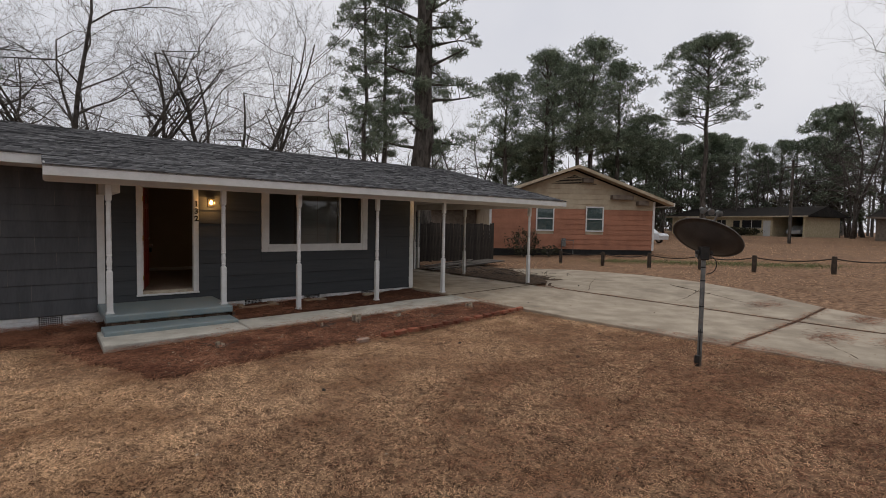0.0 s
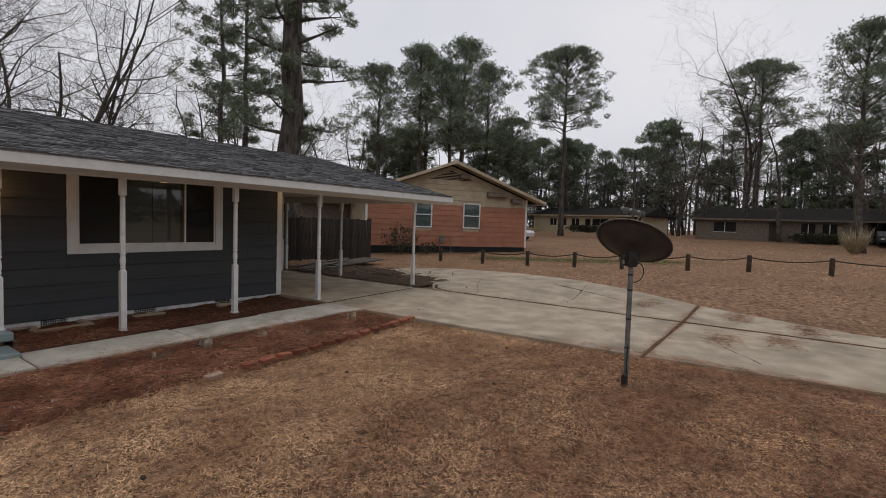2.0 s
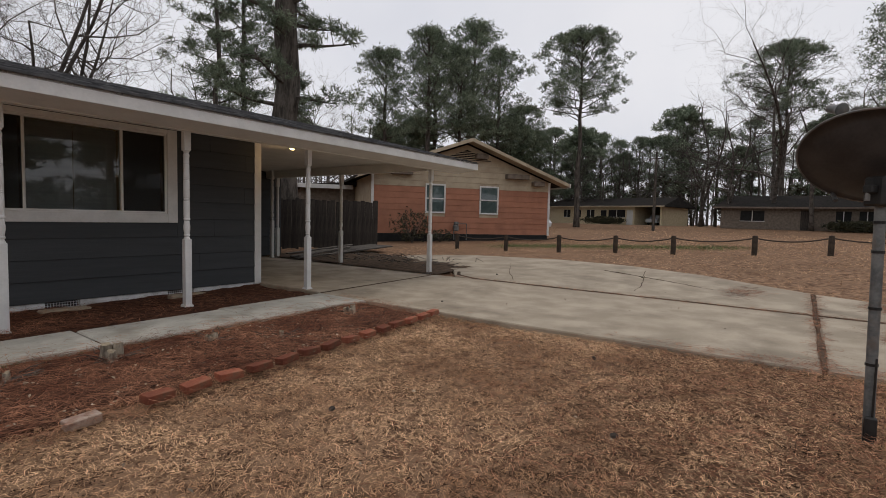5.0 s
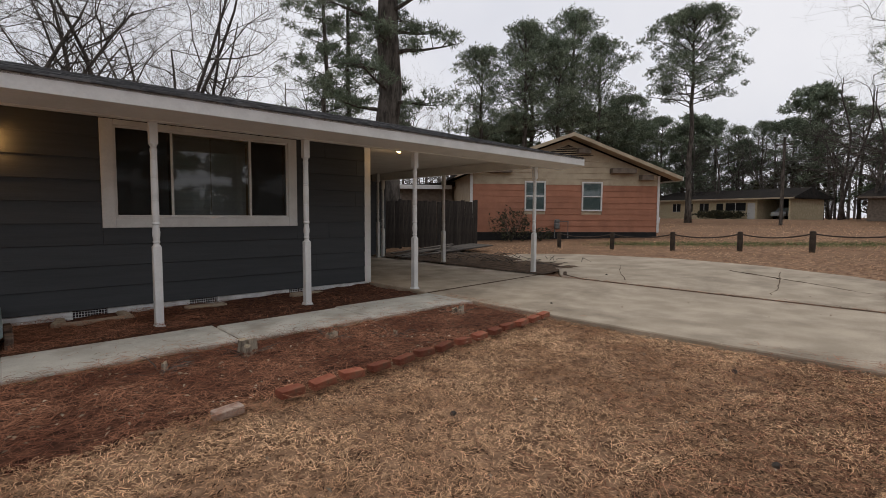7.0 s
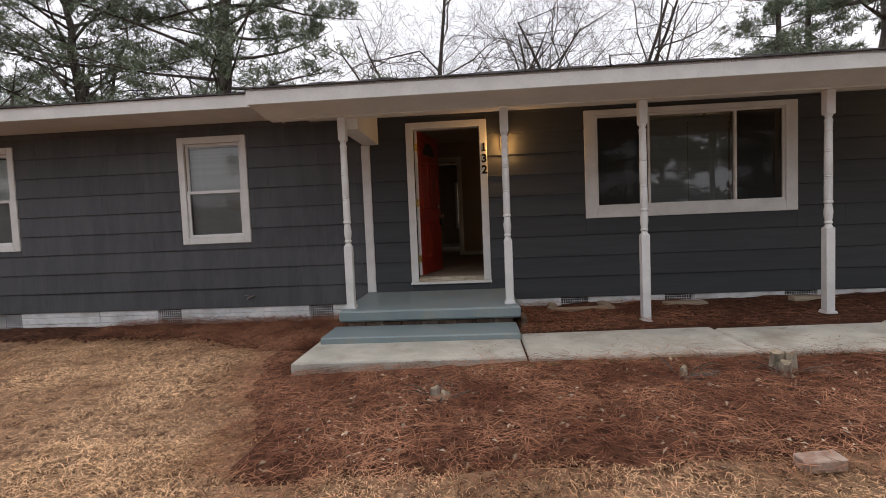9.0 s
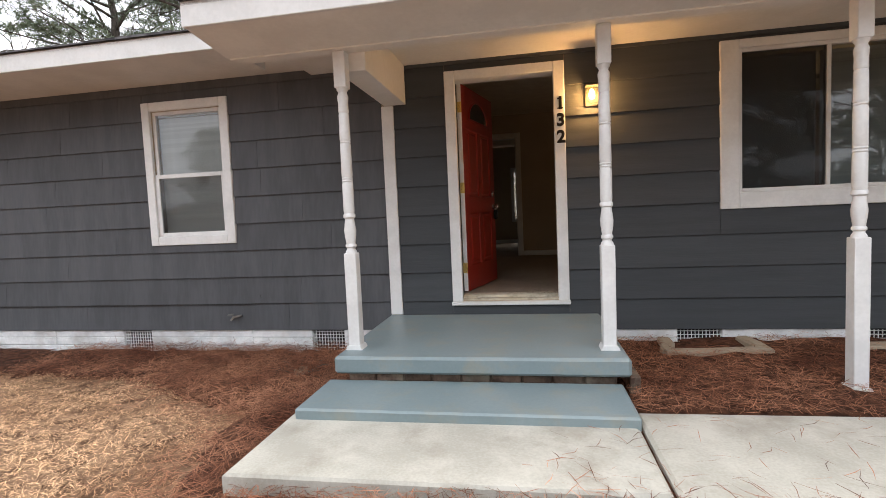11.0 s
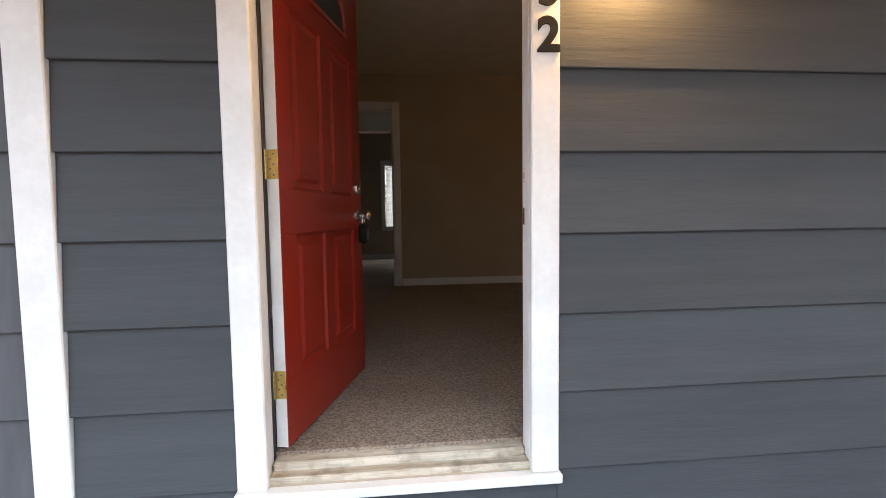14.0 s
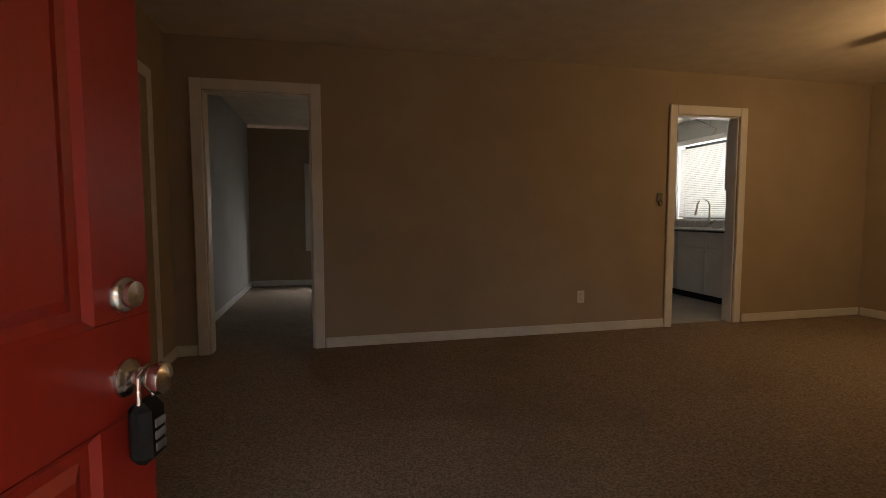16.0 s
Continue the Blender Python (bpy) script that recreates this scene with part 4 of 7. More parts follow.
pl.location = (6.35, -0.35, 2.34)

# outdoor tap and cable on the left wing
tap = base("outdoor_tap", -2.82, -0.02, 0.2, "old brass outdoor tap on the siding", "tap")
part("spout", Mesh().tube([(0.06, 0.0, 0.01), (0.03, -0.03, 0.005), (0, -0.06, 0), (-0.02, -0.075, -0.03)], [0.012, 0.012, 0.013, 0.011], 8).data("spout", M_GREYP, True), tap)
part("handle", Mesh().lathe([(0.03, 0), (0.032, 0.006), (0.03, 0.012)], n=8, m=pose(-0.03, -0.06, 0.02)).data("handle", M_GREYP), tap)
thing("cable", Mesh().tube([(-6.1, -0.022, 0.33), (-4.6, -0.022, 0.325), (-3.4, -0.022, 0.33), (-2.75, -0.022, 0.325), (-2.53, -0.022, 0.335), (-2.53, -0.022, 0.42)], [0.004] * 6, 6).data("cable", M_BLACK), "thin painted cable along the siding", "cable")

# ---- living room, hall, kitchen ----
def skirting(x0, y0, x1, y1):
    thing("baseboard", Mesh().box(min(x0, x1), min(y0, y1), FLOOR, max(x0, x1), max(y0, y1), FLOOR + 0.085, 0.006).data("baseboard", M_WHITE), "white painted baseboard along the wall", "baseboard", kind="structure")


skirting(0.09, 4.152, 3.31, 4.169)
skirting(4.23, 4.152, 5.764, 4.169)
skirting(-1.048, 4.152, -0.89, 4.169)
skirting(5.765, WT + .02, 5.782, 4.15)
skirting(-1.049, 1.2, -1.032, 4.15)
skirting(-1.049, 5.22, -1.032, 7.96)
skirting(-1.03, 7.962, 1.59, 7.979)


def wall_casing(name, x0, x1, z1, y, side):
    """Door casing on a wall along x: two legs and a head, and the jamb lining."""
    c = base(name, (x0 + x1) / 2, y, FLOOR, "white painted casing round an open doorway", "door casing", kind="structure")
    t = 0.022 * side
    ya, yb = min(y, y + t), max(y, y + t)
    box_part("casing", x0 - 0.085, ya, FLOOR, x0, yb, z1 + 0.085, M_WHITE, c, b=0.006)
    box_part("casing", x1, ya, FLOOR, x1 + 0.085, yb, z1 + 0.085, M_WHITE, c, b=0.006)
    box_part("casing", x0 + .0005, ya, z1, x1 - .0005, yb, z1 + 0.085, M_WHITE, c, b=0.006)
    box_part("jamb", x0, 4.1705, FLOOR, x0 + 0.015, 4.29, z1, M_WHITE, c)
    box_part("jamb", x1 - 0.015, 4.1705, FLOOR, x1, 4.29, z1, M_WHITE, c)
    box_part("jamb", x0 + 0.015, 4.1705, z1 - 0.015, x1 - 0.015, 4.29, z1, M_WHITE, c)


wall_casing("door_2", HALL[0], HALL[1], HALL[3], 4.169, -1)
wall_casing("door_3", KIT[0], KIT[1], KIT[3], 4.169, -1)
door_4 = base("door_4", -1.05, 4.77, FLOOR, "closed white hallway door with casing", "door", kind="structure")
box_part("casing", -1.049, 4.37, FLOOR, -1.03, 4.45, 2.48, M_WHITE, door_4)
box_part("casing", -1.049, 5.10, FLOOR, -1.03, 5.18, 2.48, M_WHITE, door_4)
box_part("leaf", -1.12, 4.451, FLOOR + 0.01, -1.08, 5.099, 2.4, M_WHITE, door_4)
door_5 = base("door_5", -1.05, 3.6, FLOOR, "closed white closet door on the living room wall", "door", kind="structure")
box_part("casing", -1.049, 3.72, FLOOR, -1.028, 3.80, 2.48, M_WHITE, door_5)
box_part("casing", -1.049, 2.92, FLOOR, -1.028, 3.0, 2.48, M_WHITE, door_5)
box_part("casing", -1.049, 3.001, 2.40, -1.028, 3.719, 2.48, M_WHITE, door_5)
box_part("leaf", -1.049, 3.0, FLOOR + 0.01, -1.036, 3.72, 2.4, M_WALL, door_5)

outlet = base("wall_outlet", 2.42, 4.169, 0.72, "white duplex wall outlet on the beige wall", "outlet")
part("plate", Mesh().box(-0.036, -0.008, -0.058, 0.036, 0, 0.058, 0.003).data("plate", M_WHITE), outlet)
for z in (-0.022, 0.022):
    part("socket", Mesh().box(-0.014, -0.0105, z - 0.014, 0.014, -0.0078, z + 0.014, 0.002).data("socket", M_CAB), outlet)
    part("slot", Mesh().box(-0.006, -0.0112, z - 0.005, -0.004, -0.0104, z + 0.006, 0.0003).data("slot", M_BLACK), outlet)
thermo = base("wall_switch", 3.235, 4.169, 1.65, "small dark bracket with a ring on the wall", "wall bracket")
part("plate", Mesh().box(-0.03, -0.012, -0.04, 0.03, 0, 0.045, 0.004).data("plate", M_GREYP), thermo)
part("ring", Mesh().tube([(0.02 * math.cos(a), -0.018, -0.05 + 0.03 * math.sin(a)) for a in [i * math.pi / 6 for i in range(13)]], [0.004] * 13, 6).data("ring", M_BLACK), thermo)

# ceiling fan with a warm light
FAN = (4.35, 2.2)
fan_ob = base("ceiling_fan", FAN[0], FAN[1], CEIL, "dark ceiling fan with a warm glass light", "ceiling fan")
part("rod", Mesh().lathe([(0.06, -0.03), (0.065, 0.0)], n=16).data("rod", M_BRASS, True), fan_ob)
part("motor", Mesh().lathe([(0.02, -0.24), (0.09, -0.22), (0.11, -0.17), (0.1, -0.11), (0.03, -0.09), (0.02, -0.03)], n=20).data("motor", M_BRASS, True), fan_ob)
blade = Mesh().box(0.14, -0.06, -0.185, 0.64, 0.06, -0.178, 0.003).data("blade", M_FENCE)
for i in range(5):
    part("blade", blade, fan_ob, m=pose(0, 0, 0, 8, 0, 72 * i + 20))
part("globe", Mesh().lathe([(0.0, -0.36), (0.05, -0.35), (0.085, -0.31), (0.09, -0.28), (0.06, -0.245), (0.03, -0.24)], n=20).data("globe", glow("fan_globe", (1.0, 0.66, 0.3), 2.5), True), fan_ob, "glowing frosted globe")
pl = new("fan_light", bpy.data.lights.new("fan_light", "POINT"))
pl.data.energy, pl.data.color, pl.data.shadow_soft_size = 3.3, (1.0, 0.61, 0.28), 0.09
pl.location = (FAN[0], FAN[1], CEIL - 0.46)

# kitchen along the wall with the window
CX = 4.68


def base_cabinet(y0, y1):
    c = base("base_cabinet", CX + 0.3, (y0 + y1) / 2, FLOOR + 0.006, "white painted kitchen base cabinet with panel doors", "cabinet", "kitchen base cabinets")
    z = FLOOR + 0.006
    box_part("body", CX + 0.02, y0, z + 0.09, KX - 0.003, y1, z + 0.87, M_CAB, c)
    box_part("toe_kick", CX + 0.08, y0, z, KX - 0.003, y1, z + 0.089, M_DARK, c, "dark recessed toe kick")
    n = 2
    for i in range(n):
        p, q = y0 + (y1 - y0) * i / n + 0.006, y0 + (y1 - y0) * (i + 1) / n - 0.006
        d = box_part("cabinet_door", CX, p, z + 0.1, CX + 0.019, q, z + 0.66, M_CAB, c, b=0.004)
        box_part("drawer_front", CX, p, z + 0.675, CX + 0.019, q, z + 0.855, M_CAB, c, b=0.004)


for y0, y1 in ((4.4, 5.2), (5.2, 6.2), (6.2, 7.0)):
    base_cabinet(y0, y1)
M_TOP = mat("laminate_worktop", (0.30, 0.28, 0.26), (0.45, 0.43, 0.4), 30, 0.3, 0, 120)
worktop = base("worktop", CX + 0.3, 5.7, FLOOR + 0.876, "pale laminate kitchen worktop with dark edge", "worktop")
box_part("top", CX - 0.02, 4.4, FLOOR + 0.877, KX - 0.003, 7.0, FLOOR + 0.915, M_TOP, worktop, b=0.006)
box_part("edge_band", CX - 0.024, 4.4, FLOOR + 0.88, CX - 0.0205, 7.0, FLOOR + 0.9, M_BLACK, worktop, b=0.001)
box_part("upstand", KX - 0.025, 4.4, FLOOR + 0.916, KX - 0.004, 7.0, FLOOR + 1.01, M_TOP, worktop)
sink = base("sink", CX + 0.28, 5.7, FLOOR + 0.916, "steel kitchen sink rim set into the worktop", "sink")
me = Mesh()
for x0, y0, x1, y1 in ((-0.21, -0.4, -0.18, 0.4), (0.14, -0.4, 0.21, 0.4), (-0.18, -0.4, 0.14, -0.37), (-0.18, 0.37, 0.14, 0.4)):
    me.box(x0, y0, 0, x1, y1, 0.006, 0.002)
part("rim", me.data("rim", M_STEEL), sink)
faucet = base("faucet", CX + 0.46, 5.66, FLOOR + 0.922, "tall chrome gooseneck pull-down kitchen faucet", "faucet")
arc = [(0, 0, 0), (0, 0, 0.28)] + [(-0.1 + 0.1 * math.cos(a), 0, 0.28 + 0.1 * math.sin(a)) for a in [i * math.pi / 8 for i in range(1, 8)]] + [(-0.205, 0, 0.24), (-0.22, 0, 0.17)]
part("neck", Mesh().tube(arc, [0.013] * (len(arc) - 2) + [0.016, 0.018], 10).data("neck", M_STEEL, True), faucet)
part("base_ring", Mesh().lathe([(0.03, 0), (0.03, 0.02), (0.018, 0.03)], n=16).data("base_ring", M_STEEL, True), faucet)
part("lever", Mesh().tube([(0, 0, 0.06), (0, -0.06, 0.07), (0, -0.11, 0.1)], [0.012, 0.009, 0.007], 8).data("lever", M_STEEL, True), faucet)
soap = base("soap_dispenser", CX + 0.46, 5.36, FLOOR + 0.917, "small white soap dispenser beside the sink", "dispenser")
part("bottle", Mesh().lathe([(0.03, 0), (0.032, 0.01), (0.032, 0.08), (0.015, 0.1)], n=14).data("bottle", M_CAB, True), soap)
part("pump", Mesh().tube([(0, 0, 0.1), (0, 0, 0.13), (-0.04, 0, 0.13)], [0.005] * 3, 6).data("pump", M_STEEL), soap)


def wall_cabinet(y0, y1):
    c = base("wall_cabinet", KX - 0.16, (y0 + y1) / 2, 1.78, "white painted kitchen wall cabinet", "cabinet", "kitchen wall cabinets")
    box_part("body", KX - 0.31, y0, 1.78, KX - 0.003, y1, 2.6, M_CAB, c)
    box_part("cabinet_door", KX - 0.33, y0 + 0.005, 1.785, KX - 0.311, y1 - 0.005, 2.595, M_CAB, c)


wall_cabinet(4.5, 5.25)
wall_cabinet(6.52, 7.2)
window_4 = base("window_4", KX, 5.75, KW[2], "bright kitchen window with white mini blinds", "window", kind="structure")
for y0, y1, z0, z1 in ((KW[0] - 0.07, KW[0], KW[2] - .07, KW[3] + .07), (KW[1], KW[1] + .07, KW[2] - .07, KW[3] + .07), (KW[0], KW[1], KW[3], KW[3] + .07), (KW[0], KW[1], KW[2] - .07, KW[2])):
    box_part("casing", KX - 0.02, y0, z0, KX - 0.001, y1, z1, M_WHITE, window_4)
slat = Mesh().box(-0.0125, KW[0] - 5.75 + 0.01, -0.0004, 0.0125, KW[1] - 5.75 - 0.01, 0.0004, 0.0002).data("slat", M_CAB)
z = 0.03
while z < KW[3] - KW[2] - 0.05:
    part("slat", slat, window_4, m=pose(0.03, 0, z, 0, 60, 0))
    z += 0.026
# daylight reaching the kitchen window and the blinds of the hall window
for nm, loc, tgt, sx, sy, en in (("kitchen_window_light", (KX + 0.11, 5.75, 1.96), (0, 5.75, 1.9), 1.4, 1.0, 7), ("hall_window_light", (0.185, YB - 0.02, 1.6), (0.185, 0, 1.6), 0.6, 1.1, 3)):
    al = new(nm, bpy.data.lights.new(nm, "AREA"))
    al.data.shape, al.data.size, al.data.size_y, al.data.energy, al.data.color = "RECTANGLE", sx, sy, en, (1.0, 0.98, 0.94)
    al.matrix_world = look(loc, tgt)
fix = base("kitchen_ceiling_light", 4.3, 5.6, CEIL, "long white fluorescent kitchen ceiling fixture", "ceiling lamp")
box_part("diffuser", 3.9, 5.0, CEIL - 0.07, 4.15, 6.2, CEIL - 0.001, M_CAB, fix, b=0.02)
window_5 = base("window_5", 0.185, YB - WT, HWIN[2], "narrow hall window with white mini blinds", "window", kind="structure")
for x0, x1, z0, z1 in ((HWIN[0] - 0.08, HWIN[0], HWIN[2] - .08, HWIN[3] + .08), (HWIN[1], HWIN[1] + .08, HWIN[2] - .08, HWIN[3] + .08), (HWIN[0], HWIN[1], HWIN[3], HWIN[3] + .08), (HWIN[0], HWIN[1], HWIN[2] - .08, HWIN[2])):
    box_part("casing", x0, YB - WT - 0.02, z0, x1, YB - WT - 0.001, z1, M_WHITE, window_5)
blind(window_5, HWIN[0] + 0.01, HWIN[1] - 0.01, HWIN[2], HWIN[3], YB - WT + 0.03, tilt=60)

# plasterboard inside the outer walls of the living room
thing("wall_lining_east", Mesh().box(5.783, WT + 0.002, FLOOR, 5.798, 4.168, CEIL, 0.001).data("wall_lining_east", M_WALL), "beige painted living room wall", "wall", kind="structure")

# ---- bed edging, stumps, dish ----
brick_me = Mesh().box(-0.1, -0.047, -0.03, 0.1, 0.047, 0.026, 0.003).data("brick", M_BRICK)
rnd = random.Random(5)
N_BR = 14
for i in range(N_BR):
    f = i / (N_BR - 1)
    x = 2.3 + 3.5 * f
    y = -4.36 + 0.2 * f + 0.13 * f * f + rnd.uniform(-0.012, 0.012)
    thing("brick", brick_me, "weathered red brick edging the pine straw bed", "brick", "bricks edging the bed",
          m=pose(x, y, ground_z(x, y) + 0.045, rnd.uniform(-7, 7), rnd.uniform(-4, 4), 6 + 4 * f + rnd.uniform(-6, 6)))
M_PALEB = mat("pale_mortared_brick", (0.28, 0.17, 0.125), (0.46, 0.37, 0.3), 10, 0.9, 0.5, 70, stain=(0.25, 0.11, 0.07), stain_scale=6)
thing("brick", Mesh().box(-0.095, -0.045, -0.035, 0.095, 0.045, 0.024, 0.005).data("loose_brick", M_PALEB), "loose pale mortar-covered brick on the lawn edge", "brick", m=pose(1.87, -4.34, -0.02, 4, -3, 4))


def stump(x, y, r, h, seed, splits=3):
    """A cut multi-stem stump with ragged tops and a few surface roots."""
    rr = random.Random(seed)
    s = base("tree_stump", x, y, ground_z(x, y) - 0.03, "small weathered cut tree stump in the pine straw", "stump", "stumps in the bed")
    for i in range(splits):
        a = 2 * math.pi * i / splits + rr.uniform(-0.4, 0.4)
        cx, cy = 0.55 * r * math.cos(a), 0.55 * r * math.sin(a)
        hh = h * rr.uniform(0.75, 1.15)
        k = 9
        ring = lambda f, z, j: [(cx * (1 + 0.2 * f) + f * r * 0.55 * math.cos(2 * math.pi * t / k) * (1 + 0.18 * math.sin(3 * t + j)), cy * (1 + 0.2 * f) + f * r * 0.55 * math.sin(2 * math.pi * t / k), z + rr.uniform(-1, 1) * (0.018 if z > 0.05 else 0)) for t in range(k)]
        vs = ring(1.35, 0, i) + ring(1.05, hh * 0.35, i) + ring(0.95, hh * 0.8, i) + ring(0.9, hh, i)
        fs = [(r0 * k + t, r0 * k + (t + 1) % k, (r0 + 1) * k + (t + 1) % k, (r0 + 1) * k + t) for r0 in range(3) for t in range(k)]
        part("stem", Mesh().add(vs, fs).data("stem", M_STUMP), s)
        part("cut_top", Mesh().add([vs[3 * k + t] for t in range(k)], [tuple(range(k))]).data("cut_top", M_CUT), s, "pale cut wood")
    me = Mesh()
    for i in range(16):
        a = rr.uniform(0, 6.28)
        pts = [(r * 0.6 * math.cos(a), r * 0.6 * math.sin(a), 0.03)]
        for j in range(3):
            a += rr.uniform(-0.5, 0.5)
            pts.append((pts[-1][0] + 0.08 * math.cos(a), pts[-1][1] + 0.08 * math.sin(a), pts[-1][2] + rr.uniform(-0.02, 0.05)))
        me.tube(pts, [0.007, 0.005, 0.004, 0.0015], 5)
    part("root_tangle", me.data("root_tangle", M_BARE), s)


M_STUMP = mat("stump_bark", (0.13, 0.105, 0.08), (0.44, 0.38, 0.29), 12, 0.95, 0.8, 60, stretch=(1, 1, 0.3))
M_CUT = mat("cut_wood", (0.2, 0.15, 0.1), (0.36, 0.3, 0.21), 20, 0.9, 0.4, 60)
stump(5.2, -3.12, 0.07, 0.13, 1)
stump(2.5, -3.05, 0.08, 0.14, 2, 3)
stump(3.35, -3.1, 0.06, 0.1, 3, 3)
stump(0.07, -3.32, 0.06, 0.11, 4, 2)
stump(1.75, -3.1, 0.05, 0.09, 5, 1)
stump(3.9, -3.45, 0.05, 0.07, 6, 1)
stump(-1.75, -0.75, 0.07, 0.07, 7, 3)

# low kerb round one vent, loose blocks by the others
well = base("vent_kerb", 1.6, -0.3, -0.1, "worn concrete kerb round a foundation vent", "kerb")
for pts in ([(-0.27, 0.24), (-0.28, 0.06), (-0.33, -0.09), (-0.32, -0.16)], [(-0.36, -0.17), (-0.1, -0.16), (0.16, -0.12), (0.42, -0.1)], [(0.4, -0.14), (0.39, 0.04), (0.36, 0.24)]):
    vs, fs = [], []
    for i, (u, v) in enumerate(pts):
        du, dv = pts[min(i + 1, len(pts) - 1)][0] - pts[max(i - 1, 0)][0], pts[min(i + 1, len(pts) - 1)][1] - pts[max(i - 1, 0)][1]
        k = 0.052 / math.hypot(du, dv)
        nu, nv = -dv * k, du * k
        w = 0.006 * math.sin(5 * i + u * 9)
        vs += [(u + f * nu, v + f * nv, zz + w) for f, zz in ((1.1, -0.05), (1.0, 0.085), (0.7, 0.1), (-0.7, 0.102), (-1.0, 0.088), (-1.15, -0.05))]
        if i:
            n = 6 * (i - 1)
            fs += [(n + j, n + j + 1, n + j + 7, n + j + 6) for j in range(5)]
    fs += [(0, 1, 2, 3, 4, 5), tuple(len(vs) - 6 + j for j in (5, 4, 3, 2, 1, 0))]
    part("kerb_bar", Mesh().add(vs, fs).data("kerb_bar", M_CONC), well)
for x, y, rz in ((2.95, -0.3, 10), (4.5, -0.3, 4)):
    thing("splash_block", Mesh().box(-0.28, -0.07, -0.06, 0.28, 0.07, 0.03, 0.015).data("splash_block", M_CONC), "mossy concrete kerb block beside the wall", "concrete block", "blocks by the vents", m=pose(x, y, ground_z(x, y), 3, 2, rz))

# satellite dish
dish = base("satellite_dish", 4.525, -8.2, ground_z(4.525, -8.2) - 0.03, "dark grey satellite dish on a steel mast in the lawn", "satellite dish")
MT = Vector((0.045, 0.02, 1.42))
part("mast", Mesh().tube([(0, 0, -0.1), (0, 0, 0.05), tuple(MT * 0.5), tuple(MT)], [0.028] * 4, 14).data("mast", M_GREYP, True), dish)
for k in (0.32, 0.55, 0.78, 0.9):
    q = MT * k
    part("cable_tie", Mesh().tube([tuple(q + Vector((0, 0, -0.008))), tuple(q + Vector((0, 0, 0.008)))], [0.032, 0.032], 12).data("cable_tie", M_BLACK), dish)
part("ground_box", Mesh().box(-0.075, -0.03, 0.02, -0.03, 0.03, 0.16, 0.004).data("ground_box", M_BLACK), dish, "black cable box at the mast foot")
part("cable", Mesh().tube([(-0.035, -0.01, 0.1), (-0.03, -0.01, 0.5)], [0.006, 0.006], 6).data("cable", M_BLACK), dish)
away, right = Vector((0.72, 0.69, 0)), Vector((0.69, -0.72, 0))
bore = (away * 0.52 + right * 0.46 + Vector((0, 0, 0.80))).normalized()
DC = MT + Vector((0.03, 0.03, 0.17)) + right * 0.03
ux = (right - bore * right.dot(bore)).normalized()
uy = bore.cross(ux)
vs, fs, nr, na = [], [], 6, 40
for shell in (0, 1):
    for r in range(nr + 1):
        f = r / nr
        for a in range(na):
            t = 2 * math.pi * a / na
            p = DC + ux * (0.42 * f * math.cos(t)) + uy * (0.35 * f * math.sin(t)) + bore * (0.085 * f * f - 0.004 * shell)
            vs.append(tuple(p))
m1 = (nr + 1) * na
for s in (0, m1):
    for r in range(nr):
        fs += [(s + r * na + a, s + r * na + (a + 1) % na, s + (r + 1) * na + (a + 1) % na, s + (r + 1) * na + a) for a in range(na)]
fs += [(nr * na + a, nr * na + (a + 1) % na, m1 + nr * na + (a + 1) % na, m1 + nr * na + a) for a in range(na)]
part("reflector", Mesh().add(vs, fs).data("reflector", M_DISH, "all", False), dish)
rim_pts = [tuple(DC + ux * (0.422 * math.cos(t)) + uy * (0.352 * math.sin(t)) + bore * 0.084) for t in [2 * math.pi * i / 40 for i in range(41)]]
part("rim", Mesh().tube(rim_pts, [0.007] * 41, 6).data("rim", M_GREYP, True), dish)
bm_ = Matrix.Translation(MT + Vector((0.0, 0, 0.02)))
part("bracket", Mesh().box(-0.06, -0.05, -0.07, 0.06, 0.06, 0.1, 0.012, bm_ @ pose(0, 0, 0, 0, 0, 45)).box(-0.1, -0.03, 0.0, 0.1, 0.03, 0.05, 0.008, bm_ @ pose(0, 0, 0, 0, 0, -45)).data("bracket", M_BLACK), dish, "black steel mounting bracket")
for s in (-1, 1):
    part("bolt", Mesh().lathe([(0.014, 0), (0.014, 0.03), (0.008, 0.05)], n=6, m=bm_ @ Matrix.Translation(right * 0.09 * s) @ pose(0, 0, -0.04)).data("bolt", M_GREYP), dish)
loop = [MT + Vector((0, 0, 0.02)) + right * (0.04 + 0.12 * math.sin(t)) + Vector((0, 0, -0.13 + 0.12 * math.cos(t))) for t in [math.pi * i / 8 for i in range(9)]]
part("cable_loop", Mesh().tube([tuple(p) for p in loop], [0.006] * 9, 6).data("cable_loop", M_BLACK, True), dish)
arm0 = DC - uy * 0.4 + bore * 0.07
lnb0 = DC + away * 0.36 + Vector((0, 0, 0.40)) + right * 0.2
part("feed_arm", Mesh().tube([tuple(DC + uy * 0.32), tuple(DC + uy * 0.37 + bore * 0.2), tuple(lnb0 + right * 0.1)], [0.014] * 3, 8).data("feed_arm", M_GREYP), dish)
for i in (-1, 0, 1):
    c = lnb0 + right * (0.105 * i) + Vector((0, 0, -0.02 * i))
    m = Matrix.Translation(c) @ (-bore * 0.4 - away * 0.9).normalized().to_track_quat("Z", "Y").to_matrix().to_4x4()
    part("feed_horn", Mesh().lathe([(0.025, -0.12), (0.03, -0.05), (0.042, -0.01), (0.045, 0.0), (0.03, 0.008), (0.0, 0.01)], n=18, m=m).data("feed_horn", M_GREYP, True), dish, "grey feed horn with pale cap")

